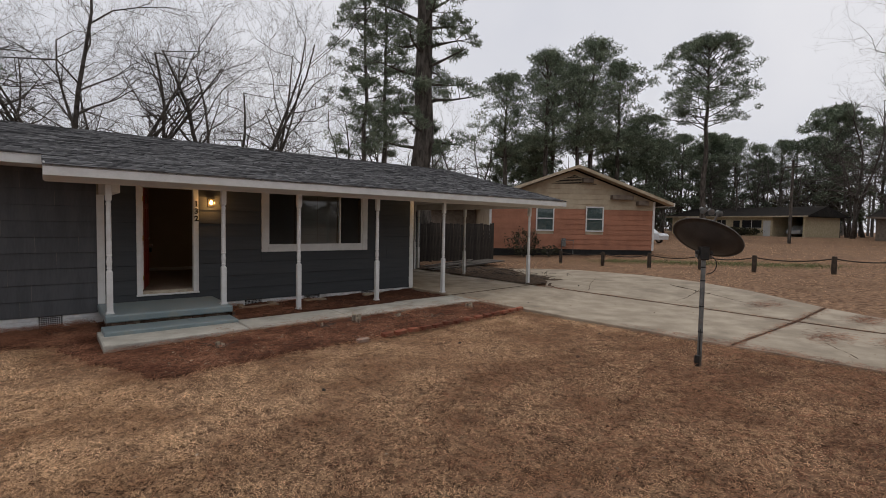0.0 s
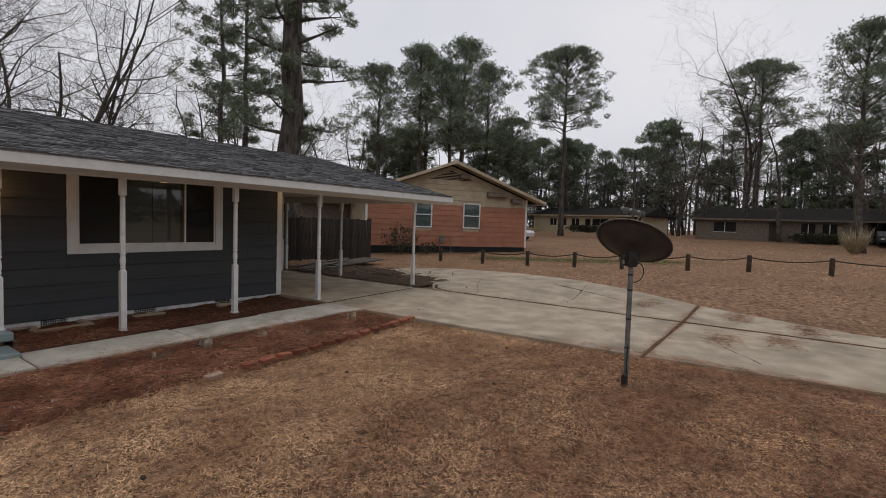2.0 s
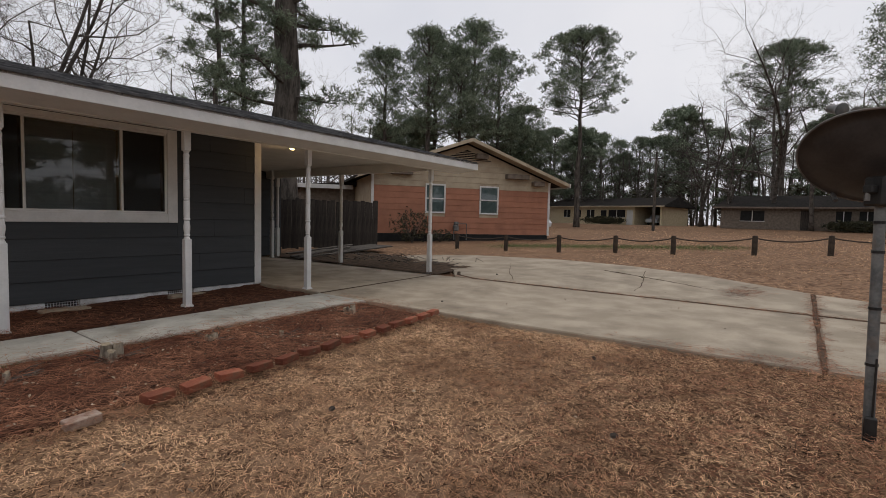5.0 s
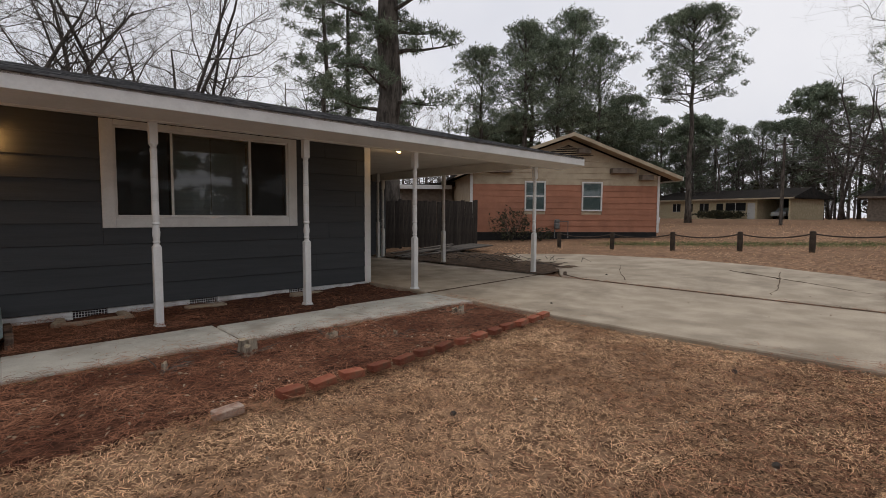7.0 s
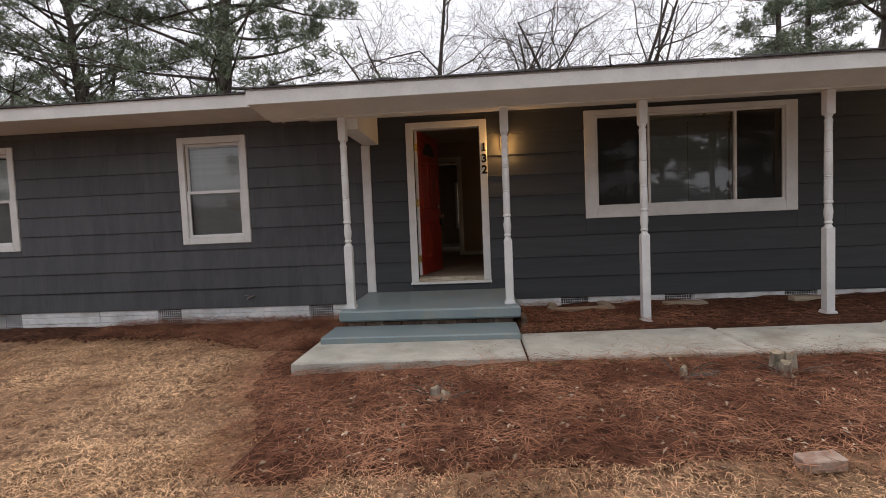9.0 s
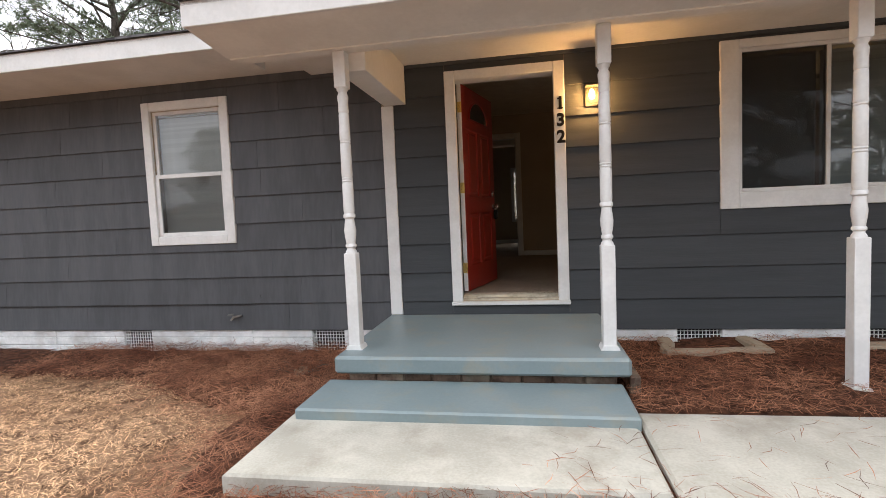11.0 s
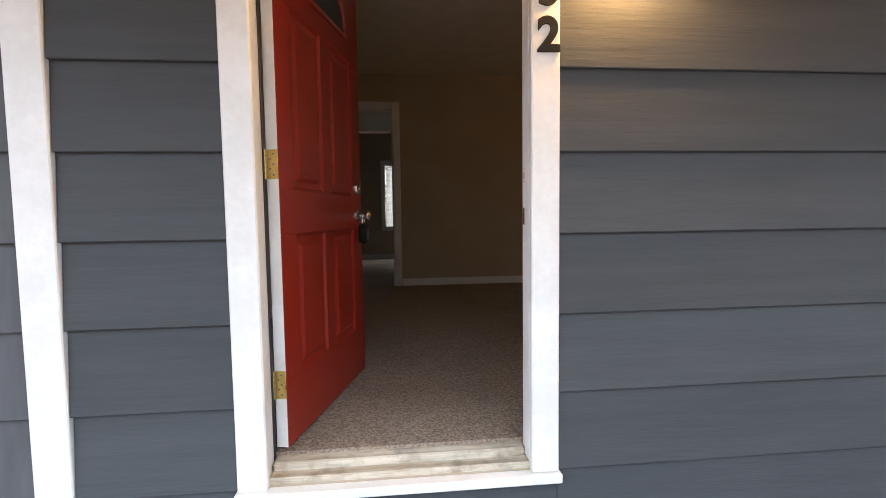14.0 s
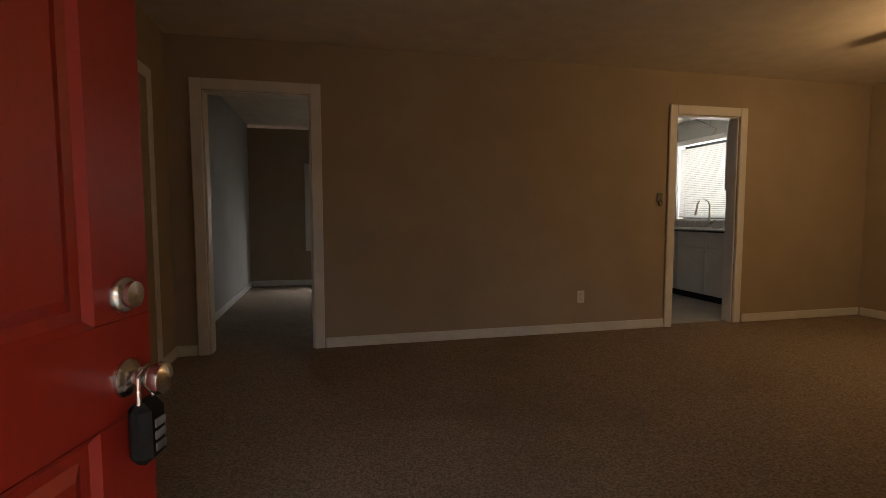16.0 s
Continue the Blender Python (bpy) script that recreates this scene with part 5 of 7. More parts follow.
# ---- rope fence on the lawn beyond the driveway ----
BOLL = [(16.6, 0.87), (16.8, -1.1), (17.05, -2.95), (17.3, -4.65), (17.9, -6.75), (18.5, -8.55), (19.1, -10.8), (19.8, -13.8), (16.4, 2.9)]
tops = []
for x, y in BOLL:
    g = ground_z(x, y) + 0.02
    b = base("bollard", x, y, g, "dark timber bollard of a low rope fence", "bollard", "rope fence bollards")
    part("post", Mesh().lathe([(0.075, -0.1), (0.075, 0.5), (0.065, 0.53), (0.0, 0.54)], n=12).data("post", M_POSTW, True), b)
    tops.append((x, y, g + 0.46))
order = [8, 0, 1, 2, 3, 4, 5, 6, 7]
for i, j in zip(order, order[1:]):
    a, b = Vector(tops[i]), Vector(tops[j])
    pts = [tuple(a.lerp(b, k / 8) - Vector((0, 0, 0.11 * 4 * (k / 8) * (1 - k / 8)))) for k in range(9)]
    thing("rope", Mesh().tube(pts, [0.02] * 9, 6).data("rope", M_ROPE, True), "dark sagging rope between two bollards", "rope", "rope fence ropes")

# ---- neighbour's house ----
nb = base("neighbour_house", 24.7, 2.9, 0.40, "orange and cream sided ranch house with a low gable", "house", rz=145)
NW = [(2.85, 3.88, 1.12, 2.52), (5.68, 6.7, 1.12, 2.52)]


def roof_n(s):
    return 4.62 - 0.36 * abs(s - 4.6)


def neighbour():
    wall = part("wall", Mesh().prism([(0, 0), (9.3, 0), (9.3, roof_n(9.3) - .1), (4.6, 4.5), (0, roof_n(0) - .1)], "y", -11.5, -0.06).data("wall", M_CREAM), nb)
    # near-black band painted in for the shadow where the siding meets the ground
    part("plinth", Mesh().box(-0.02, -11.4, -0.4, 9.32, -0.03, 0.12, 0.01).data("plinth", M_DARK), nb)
    z = 0.12
    while z < 4.4:
        z1 = z + 0.28
        xs = [0.0, 9.3]
        lim = (z1 - 4.62 + 0.1) / 0.36 + 4.6 if z1 > 2.9 else 0.0
        a, b = (max(0.0, lim), min(9.3, 9.2 - lim)) if z1 > 2.9 else (0.0, 9.3)
        if b - a < 0.6:
            break
        cuts = [a, b]
        for p, q, lo, hi in NW:
            if lo < z1 - 0.05 and hi > z + 0.05:
                cuts += [p, q]
        cuts = sorted(cuts)
        for i in range(0, len(cuts), 2):
            p, q = cuts[i], cuts[i + 1]
            part("siding_board", Mesh().prism([(-0.06, z), (-0.028, z + 0.004), (-0.05, z1), (-0.06, z1)], "x", p, q).data("siding_board", M_ORANGE if z1 < 2.5 else M_CREAM), wall)
        z = z1
    for s in (-1, 1):
        e = 4.6 + s * 5.45
        part("roof", Mesh().prism([(e, roof_n(e)), (4.6, 4.62), (4.6, 4.72), (e, roof_n(e) + 0.1)], "y", -12, 0.62).data("roof", M_ROOF2), nb)
        part("soffit", Mesh().prism([(e, roof_n(e) - 0.03), (4.6, 4.59), (4.6, 4.615), (e, roof_n(e) - 0.005)], "y", -0.02, 0.62).data("soffit", M_CREAM), nb)
        part("bargeboard", Mesh().prism([(e, roof_n(e) - 0.05), (4.6, 4.57), (4.6, 4.735), (e, roof_n(e) + 0.115)], "y", 0.621, 0.66).data("bargeboard", M_CREAM), nb)
        part("corner_board", Mesh().box(4.6 + s * 4.65 - 0.06, -0.05, 0.1, 4.6 + s * 4.65 + 0.06, -0.01, 2.85).data("corner_board", M_WHITE), nb)
    part("eave_fascia", Mesh().box(-0.89, -12, 2.58, -0.855, 0.66, 2.78).data("eave_fascia", M_WHITE), nb)
    for s0, s1, zz in ((1.3, 2.5, 3.05), (0.4, 1.0, 2.75), (3.6, 4.2, 3.95), (7.4, 8.4, 3.0)):
        part("eave_block", Mesh().box(s0, -0.045, zz - 0.12, s1, 0.3, zz + 0.12).data("eave_block", M_GREYB), nb, "dark brown eave block")
    v = part("gable_vent", Mesh().prism([(3.3, 3.75), (5.9, 3.75), (4.6, 4.25)], "y", -0.05, -0.02).data("gable_vent", M_DARK), nb)
    for i in range(5):
        h = 3.78 + 0.085 * i
        w = (4.25 - h) / 0.385
        part("louver", Mesh().box(4.6 - w, -0.02, h, 4.6 + w, 0.02, h + 0.03).data("louver", M_CREAM), v)
    for p, q, lo, hi in NW:
        w = part("window", Mesh().box(p, -0.058, lo, q, -0.05, hi, 0.001).data("window", M_DARK), nb)
        for a, b, c, d in ((p, p + .07, lo, hi), (q - .07, q, lo, hi), (p + .07, q - .07, lo, lo + .07), (p + .07, q - .07, hi - .07, hi), (p + .07, q - .07, (lo + hi) / 2 - .03, (lo + hi) / 2 + .03)):
            part("window_frame", Mesh().box(a, -0.05, c, b, 0.0, d).data("window_frame", M_WHITE), w)
        part("blind", Mesh().box(p + .07, -0.048, lo + .07, q - .07, -0.044, hi - .07, .001).data("blind", M_NBLIND), w, "pale green closed blind")
        part("pane", Mesh().add([(p + .07, -0.038, lo + .07), (q - .07, -0.038, lo + .07), (q - .07, -0.038, hi - .07), (p + .07, -0.038, hi - .07)], [(0, 1, 2, 3)]).data("pane", M_GLASS, fix=False), w)
    part("rear_wing", Mesh().box(9.32, -9, 0, 12.2, -5, 2.5).data("rear_wing", M_GREYB), nb)
    part("rear_roof", Mesh().prism([(9.3, 2.5), (12.8, 2.35), (12.8, 2.5), (9.3, 2.75)], "y", -9.4, -4.5).data("rear_roof", M_ROOF2), nb)
    part("rear_fascia", Mesh().box(9.5, -4.49, 2.33, 12.8, -4.45, 2.55).data("rear_fascia", M_WHITE), nb)


M_NBLIND = mat("green_grey_blind", (0.25, 0.32, 0.31), (0.33, 0.4, 0.39), 5, 0.6, 0, 30)
neighbour()


def on_nb(s, out, z):
    return nb.matrix_basis @ Vector((s, out, z))


meter = base("gas_meter", *on_nb(5.2, 0.25, -0.05), "grey gas meter with pipe loop at the house wall", "gas meter", rz=145)
part("body", Mesh().lathe([(0.1, 0.32), (0.14, 0.36), (0.14, 0.58), (0.1, 0.62)], n=14).data("body", M_GREYP, True), meter)
part("pipe", Mesh().tube([(0.1, 0, -0.1), (0.1, 0, 0.68), (-0.55, 0, 0.68), (-0.55, 0, -0.1)], [0.03] * 4, 8).data("pipe", M_GREYP), meter)
part("regulator", Mesh().box(-0.12, -0.08, 0.62, 0.1, 0.08, 0.78, 0.03).data("regulator", M_GREYP), meter)

# storage room closing the back of the carport
storage = base("wall_storage", 7.84, 4.75, 0.03, "charcoal sided storage room at the back of the carport", "wall", kind="structure")
box_part("wall_core", 5.93, 4.77, 0.03, 9.74, 7.6, 2.498, M_SIDING, storage, b=0.002)
z = 0.06
while z < 2.4:
    board = Mesh().prism([(0.02, z), (-0.004, z + 0.003), (0.012, min(z + 0.275, 2.49)), (0.02, min(z + 0.275, 2.49))], "x", -1.9, 1.91)
    part("siding_board", board.data("siding_board", M_SIDING), storage, m=pose(0, 0, -0.03))
    z += 0.275
storage_door = box_part("door", 7.0, 4.735, 0.06, 7.85, 4.745, 2.06, M_SIDING, storage, "charcoal painted flush door", b=0.003)
box_part("door_handle", 7.09, 4.69, 1.0, 7.12, 4.734, 1.03, M_STEEL, storage, "small steel knob", b=0.008)

# timber fence between the houses
fence = base("timber_fence", 11.2, 7.3, 0.1, "dark weathered timber privacy fence", "fence")
fx0, fy0, fx1, fy1 = 6.6, 9.36, 14.3, 5.2
n = 56
brd = Mesh().box(-0.0795, -0.012, 0, 0.0795, 0.012, 1.72, 0.004).data("fence_board", M_FENCE)
fa = math.degrees(math.atan2(fy1 - fy0, fx1 - fx0))
rnd = random.Random(3)
for i in range(n):
    f = (i + 0.5) / n
    x, y = fx0 + (fx1 - fx0) * f, fy0 + (fy1 - fy0) * f
    part("fence_board", brd, fence, m=Matrix.Translation((x - 11.2, y - 7.3, rnd.uniform(-0.04, 0.04))) @ pose(0, 0, 0, 0, rnd.uniform(-1, 1), fa))
for i in range(4):
    f = i / 3
    part("fence_post", Mesh().box(-0.05, 0.012, -0.1, 0.05, 0.1, 1.78, 0.006).data("fence_post", M_FENCE), fence, m=Matrix.Translation((fx0 + (fx1 - fx0) * f - 11.2, fy0 + (fy1 - fy0) * f - 7.3, 0)) @ pose(0, 0, 0, 0, 0, fa))

# dirt patch, planks and brush beside the carport
vs, fs = [], []
for i in range(41):
    for j in range(91):
        y = -1.55 + j * 0.075
        x = 9.2 + (i / 40) * (1.9 + 0.35 * max(y, 0))
        f = min(i / 40, 1 - i / 40) * 2 * min(1.0, j / 14, (90 - j) / 10)
        rim = f ** 0.6 + 0.55 * noise.noise((x * 1.7, y * 1.7, 9)) + 0.25 * noise.noise((x * 6, y * 6, 2))
        h = min(max(rim - 0.28, -0.5), 0.6)
        vs.append((x, y, max(ground_z(x, y), drive_z(x, y)) + 0.05 * h + 0.02 * max(h, 0) * noise.noise((x * 9, y * 9, 4))))
for i in range(40):
    for j in range(90):
        fs.append((i * 91 + j, (i + 1) * 91 + j, (i + 1) * 91 + j + 1, i * 91 + j + 1))
thing("dirt_patch", raw("dirt_patch", vs, fs, M_DIRT, True), "bare dark dirt strip beside the carport slab", "dirt", kind="structure")
M_PLANK = mat("grey_weathered_planks", (0.055, 0.047, 0.04), (0.13, 0.113, 0.096), 6, 0.9, 0.5, 50, stretch=(0.4, 3, 3), piece=0.3)
plank_me = Mesh().box(-1.2, -0.07, -0.018, 1.2, 0.07, 0.018, 0.005).data("plank", M_PLANK)
for x, y, z, ry, rz in ((10.6, 3.7, 0.2, 4, 12), (10.4, 4.0, 0.16, 3, 20), (10.3, 3.3, 0.14, 2, 6), (10.9, 4.3, 0.22, 5, -5), (12.0, 3.7, 0.22, 3, 2), (12.0, 3.86, 0.22, 3, 2), (12.0, 4.02, 0.22, 3, 2), (12.05, 4.18, 0.22, 3, 2), (12.0, 3.54, 0.22, 3, 2), (12.0, 3.38, 0.22, 3, 2), (12.05, 4.34, 0.22, 3, 2)):
    thing("plank", plank_me, "grey weathered board lying on the dirt", "plank", "loose planks by the carport", m=pose(x, y, z, 2, -ry, rz))
me = Mesh()
rr = random.Random(8)
for i in range(90):
    x, y = rr.uniform(9.6, 11.4), rr.uniform(-1.3, 3.0)
    z = ground_z(x, y) + 0.06
    a = rr.uniform(0, 6.28)
    l = rr.uniform(0.1, 0.35)
    me.tube([(x, y, z), (x + l * math.cos(a), y + l * math.sin(a), z + rr.uniform(0, 0.12)), (x + 1.7 * l * math.cos(a + .4), y + 1.7 * l * math.sin(a + .4), z + rr.uniform(0, 0.1))], [0.008, 0.006, 0.002], 4)
thing("twig_litter", me.data("twig_litter", M_BARE), "dead twigs and leaf litter on the dirt strip", "twigs", kind="stuff")


# ---- far houses across the street ----
def far_house(x, y, rz, length, depth, eave, ridge, wall_m, windows, doors, carport, label, trim_m=None):
    """A low ranch house; its long front runs along local x, and faces local -y."""
    z0 = ground_z(x, y) - 0.05
    h = base("ranch_house", x, y, z0, label, "house", rz=rz)
    L = length / 2
    a, b = (-L, L - carport) if carport else (-L, L)
    part("wall", Mesh().box(a, 0, -0.2, b, depth, eave, 0.02).data("wall", wall_m), h)
    e = 0.7
    hip = 1.2
    vs = [(-L - e, -e, eave), (L + e, -e, eave), (L + e, depth + e, eave), (-L - e, depth + e, eave), (-L - e + hip, depth / 2, ridge), (L + e - hip * 0.3, depth / 2, ridge)]
    vs += [(p[0], p[1], p[2] - 0.14) for p in vs[:4]]
    part("roof", Mesh().add(vs, [(0, 1, 5, 4), (2, 3, 4, 5), (1, 2, 5), (3, 0, 4), (0, 6, 7, 1), (1, 7, 8, 2), (2, 8, 9, 3), (3, 9, 6, 0), (6, 9, 8, 7)]).data("roof", M_ROOF2), h)
    part("fascia", Mesh().box(-L - e, -e - 0.03, eave - 0.17, L + e, -e - 0.002, eave + 0.01).data("fascia", trim_m or M_CREAM), h)
    for s, w, lo, hi in windows:
        o = part("window", Mesh().box(s - w / 2, -0.03, lo, s + w / 2, -0.002, hi, .004).data("window", M_DARK), h)
        part("window_frame", Mesh().box(s - 0.04, -0.06, lo, s + 0.04, -0.031, hi, .004).box(s - w / 2 - .06, -0.06, lo - .06, s + w / 2 + .06, -0.031, lo, .004).data("window_frame", M_CAB), o)
    for s, mt in doors:
        part("door", Mesh().box(s - 0.45, -0.04, 0, s + 0.45, -0.002, 2.05, .004).data("door", mt), h)
    if carport:
        part("carport_back", Mesh().box(b, depth - 0.2, -0.2, L, depth, eave).data("carport_back", M_DARK), h)
        part("carport_end", Mesh().box(L - 0.2, 0, -0.2, L, depth - 0.21, eave).data("carport_end", wall_m), h)
    return h


far_house(72.6, 16.4, -104, 19, 8, 2.65, 3.95, M_TANB, [(-5.5, 1.2, 1.0, 2.1), (-3.6, 1.2, 1.0, 2.1), (-1.3, 1.3, 1.0, 2.1), (3.0, 2.6, 1.1, 2.1)], [(0.9, M_DARK), (5.0, M_CAB)], 3.8, "low tan brick ranch house with a dark roof")
far_house(63.5, -10.0, -90, 19, 8, 2.4, 3.8, M_GREYB, [(-6.5, 2.2, 0.9, 2.0), (1.2, 1.2, 0.9, 2.0), (3.0, 1.2, 0.9, 2.0)], [(-1.8, M_FENCE), (5.2, M_DARK)], 3.5, "low grey-brown ranch house with a dark hipped roof", M_GREYB)
far_house(66, -32, -86, 20, 8, 2.5, 3.6, M_GREYB, [(-5, 2, 0.9, 2.0), (1, 2, 0.9, 2.0)], [(-1.5, M_CAB)], 4, "low dark brick ranch house behind bare trees", M_GREYB)


def clump(name, x, y, w, d, h, n, size, material, label, category, seed, z=None):
    """Shrubbery of many small leaves round a few twigs."""
    rs = np.random.RandomState(seed)
    c = rs.normal(0, 1, (n, 3))
    c /= np.linalg.norm(c, axis=1)[:, None]
    c *= rs.uniform(0.35, 1.0, (n, 1)) ** 0.5
    c *= (1 + 0.25 * np.sin(c[:, :1] * 7 + seed) * np.cos(c[:, 1:2] * 6))
    c = c * [w / 2, d / 2, h / 2] + [0, 0, h / 2]
    c[:, 2] = np.maximum(c[:, 2], 0.03)
    u = rs.normal(0, 1, (n, 3))
    u /= np.linalg.norm(u, axis=1)[:, None]
    v = np.cross(u, rs.normal(0, 1, (n, 3)))
    v /= np.linalg.norm(v, axis=1)[:, None]
    s = size * rs.uniform(0.6, 1.4, (n, 1))
    vs = np.stack([c - u * s, c + v * s * 0.45, c + u * s, c - v * s * 0.45], 1).reshape(-1, 3)
    o = base(name, x, y, ground_z(x, y) if z is None else z, label, category)
    part("leaves", raw("leaves", vs, np.arange(4 * n).reshape(-1, 4), material), o)
    me = Mesh()
    rr = random.Random(seed)
    for i in range(14):
        a, l = rr.uniform(0, 6.28), rr.uniform(0.5, 1.0)
        me.tube([(0, 0, -0.05), (0.25 * w * l * math.cos(a) * 0.5, 0.25 * d * l * math.sin(a), 0.5 * h * l), (0.5 * w * l * math.cos(a), 0.5 * d * l * math.sin(a), h * l)], [0.025, 0.015, 0.004], 4)
    part("twigs", me.data("twigs", M_BARE), o)
    return o


p = on_nb(7.6, 1.0, 0)
clump("shrub", p.x, p.y, 2.4, 1.4, 1.45, 900, 0.06, M_BUSH, "sparse dark shrub against the orange house", "shrub", 3)
p = on_nb(6.2, 0.9, 0)
clump("shrub", p.x, p.y, 1.5, 1.1, 0.6, 400, 0.05, M_BUSH, "low dark shrub against the orange house", "shrub", 4)
clump("brush", 12.2, 9.3, 3.6, 1.6, 2.9, 700, 0.05, M_BARE, "tangled leafless brush behind the timber fence", "brush", 7)
clump("brush", 10.6, 9.9, 2.6, 1.6, 3.2, 600, 0.05, M_BUSH, "tangled vine-covered brush behind the timber fence", "brush", 8)
clump("hedge", 70.6, 15.0, 1.2, 6.5, 1.1, 2500, 0.12, M_BUSH, "clipped dark hedge before the tan house", "hedge", 5)
clump("hedge", 62.2, -12.4, 1.2, 6.0, 1.1, 2500, 0.12, M_BUSH, "clipped dark hedge before the grey house", "hedge", 6)
M_PAMPAS = mat("pampas_straw", (0.3, 0.25, 0.16), (0.5, 0.43, 0.3), 3, 0.9, 0, 9, island=0.4)
rs = np.random.RandomState(9)
n = 900
a, l = rs.uniform(0, 6.28, n), rs.uniform(0.7, 1.7, n)
tip = np.stack([np.cos(a) * l * 0.8, np.sin(a) * l * 0.8, 1.5 * l * rs.uniform(0.4, 1, n)], 1)
b0 = np.stack([np.cos(a) * 0.2, np.sin(a) * 0.2, 0 * a], 1)
sd = np.stack([-np.sin(a), np.cos(a), 0 * a], 1) * 0.03
vs = np.stack([b0 - sd, b0 + sd, tip], 1).reshape(-1, 3)
thing("pampas_grass", raw("pampas_grass", vs, np.arange(3 * n).reshape(-1, 3), M_PAMPAS), "pale dry pampas grass clump by the street", "grass clump", kind="stuff", m=pose(46, -13.6, ground_z(46, -13.6)))


def car(x, y, rz, paint, label):
    """A saloon with body, cabin glass, wheels and lights."""
    c = base("car", x, y, ground_z(x, y) + 0.02, label, "car", rz=rz)
    prof = [(-2.2, 0.35), (-2.25, 0.7), (-2.1, 0.88), (-1.3, 0.95), (-0.8, 1.38), (0.5, 1.42), (1.25, 0.98), (2.1, 0.85), (2.25, 0.6), (2.2, 0.35)]
    part("body", Mesh().prism(prof, "y", -0.85, 0.85).data("body", paint), c)
    part("side_glass", Mesh().prism([(-1.1, 0.98), (-0.72, 1.32), (0.45, 1.35), (1.0, 1.0)], "y", -0.86, 0.86).data("side_glass", M_DARK), c)
    for sx in (-1.4, 1.4):
        for sy in (-0.8, 0.8):
            w = part("wheel", Mesh().lathe([(0.2, -0.1), (0.31, -0.1), (0.33, 0), (0.31, 0.1), (0.2, 0.1)], n=18, m=pose(sx, sy, 0.32, 90, 0, 0)).data("wheel", M_RUBBER, True), c)
            part("rim", Mesh().lathe([(0.19, -0.11), (0.19, 0.11)], n=14, m=pose(sx, sy, 0.32, 90, 0, 0)).data("rim", M_STEEL, True), w)
    for sy in (-0.6, 0.6):
        part("headlight", Mesh().box(2.18, sy - 0.15, 0.62, 2.27, sy + 0.15, 0.74, 0.02).data("headlight", M_CAB), c)
    return c


car(74.3, 8.3, 166, M_CARW, "white car parked in the far carport")
car(62.5, -17.4, 180, M_CARD, "dark car parked in the far carport")
car(40.5, 12.2, 90, M_CARW, "white car parked beside the orange house")

# utility pole and wires
pole = base("utility_pole", 56.6, 5.0, ground_z(56.6, 5.0) - 0.1, "slim weathered wooden utility pole", "utility pole")
part("shaft", Mesh().lathe([(0.16, 0), (0.14, 4), (0.11, 8.5)], n=10).data("shaft", M_BARK, True), pole)
part("crossarm", Mesh().box(-0.05, -0.7, 7.7, 0.05, 0.7, 7.82, 0.01).data("crossarm", M_BARK), pole)
for k, (za, zb) in enumerate(((7.9, 7.2), (6.6, 6.0))):
    a, b = Vector((56.6, 5.0, za)), Vector((40, 60, zb))
    c_ = Vector((60, -40, zb))
    for e in (b, c_):
        pts = [tuple(a.lerp(e, i / 12) - Vector((0, 0, 1.6 * 4 * (i / 12) * (1 - i / 12) * 0.5))) for i in range(13)]
        thing("overhead_wire", Mesh().tube(pts, [0.014] * 13, 4).data("overhead_wire", M_BLACK), "thin black overhead wire from the pole", "wire", "overhead wires")

far_house(2, -52, 184, 20, 8, 2.6, 4.2, M_TANB, [(-5, 2, 0.9, 2.0), (1, 2, 0.9, 2.0)], [(-1.5, M_CAB)], 4, "tan brick ranch house across the street")
far_house(-30, -46, 160, 18, 8, 2.6, 4.1, M_GREYB, [(-5, 2, 0.9, 2.0), (1, 2, 0.9, 2.0)], [(-1.5, M_CAB)], 0, "grey brick ranch house across the street")

# ---- trees ----
def grow(me, rr, p, d, length, radius, level, tips, sides, wander=0.28, up=0.12, kids=(4, 4, 3)):
    """One limb, and the smaller ones that leave it."""
    n = 4 if level < 3 else 3
    pts, rad = [p.copy()], [radius]
    dd = d.copy()
    for i in range(n):
        dd = (dd + Vector((rr.gauss(0, 1), rr.gauss(0, 1), rr.gauss(0, 1))) * wander / n ** 0.5 + Vector((0, 0, up))).normalized()
        pts.append(pts[-1] + dd * (length / n))
        rad.append(radius * (1 - 0.82 * (i + 1) / n) if level > 0 else radius * (1 - 0.6 * (i + 1) / n))
    me.tube(pts, rad, sides[min(level, len(sides) - 1)])
    if level >= len(kids):
        tips.append((pts[-1], dd))
        return
    k = kids[level]
    for i in range(k):
        f = 0.3 + 0.7 * (i + rr.random()) / k
        j = min(int(f * n), n - 1)
        q = pts[j].lerp(pts[j + 1], f * n - j)
        a = rr.uniform(0, 6.283)
        axis = Vector((math.cos(a), math.sin(a), rr.uniform(-0.1, 0.5)))
        nd = (dd * rr.uniform(0.5, 0.9) + axis * rr.uniform(0.55, 0.95)).normalized()
        grow(me, rr, q, nd, length * rr.uniform(0.45, 0.72), max(rad[j] * rr.uniform(0.5, 0.7), 0.005), level + 1, tips, sides, wander, up, kids)


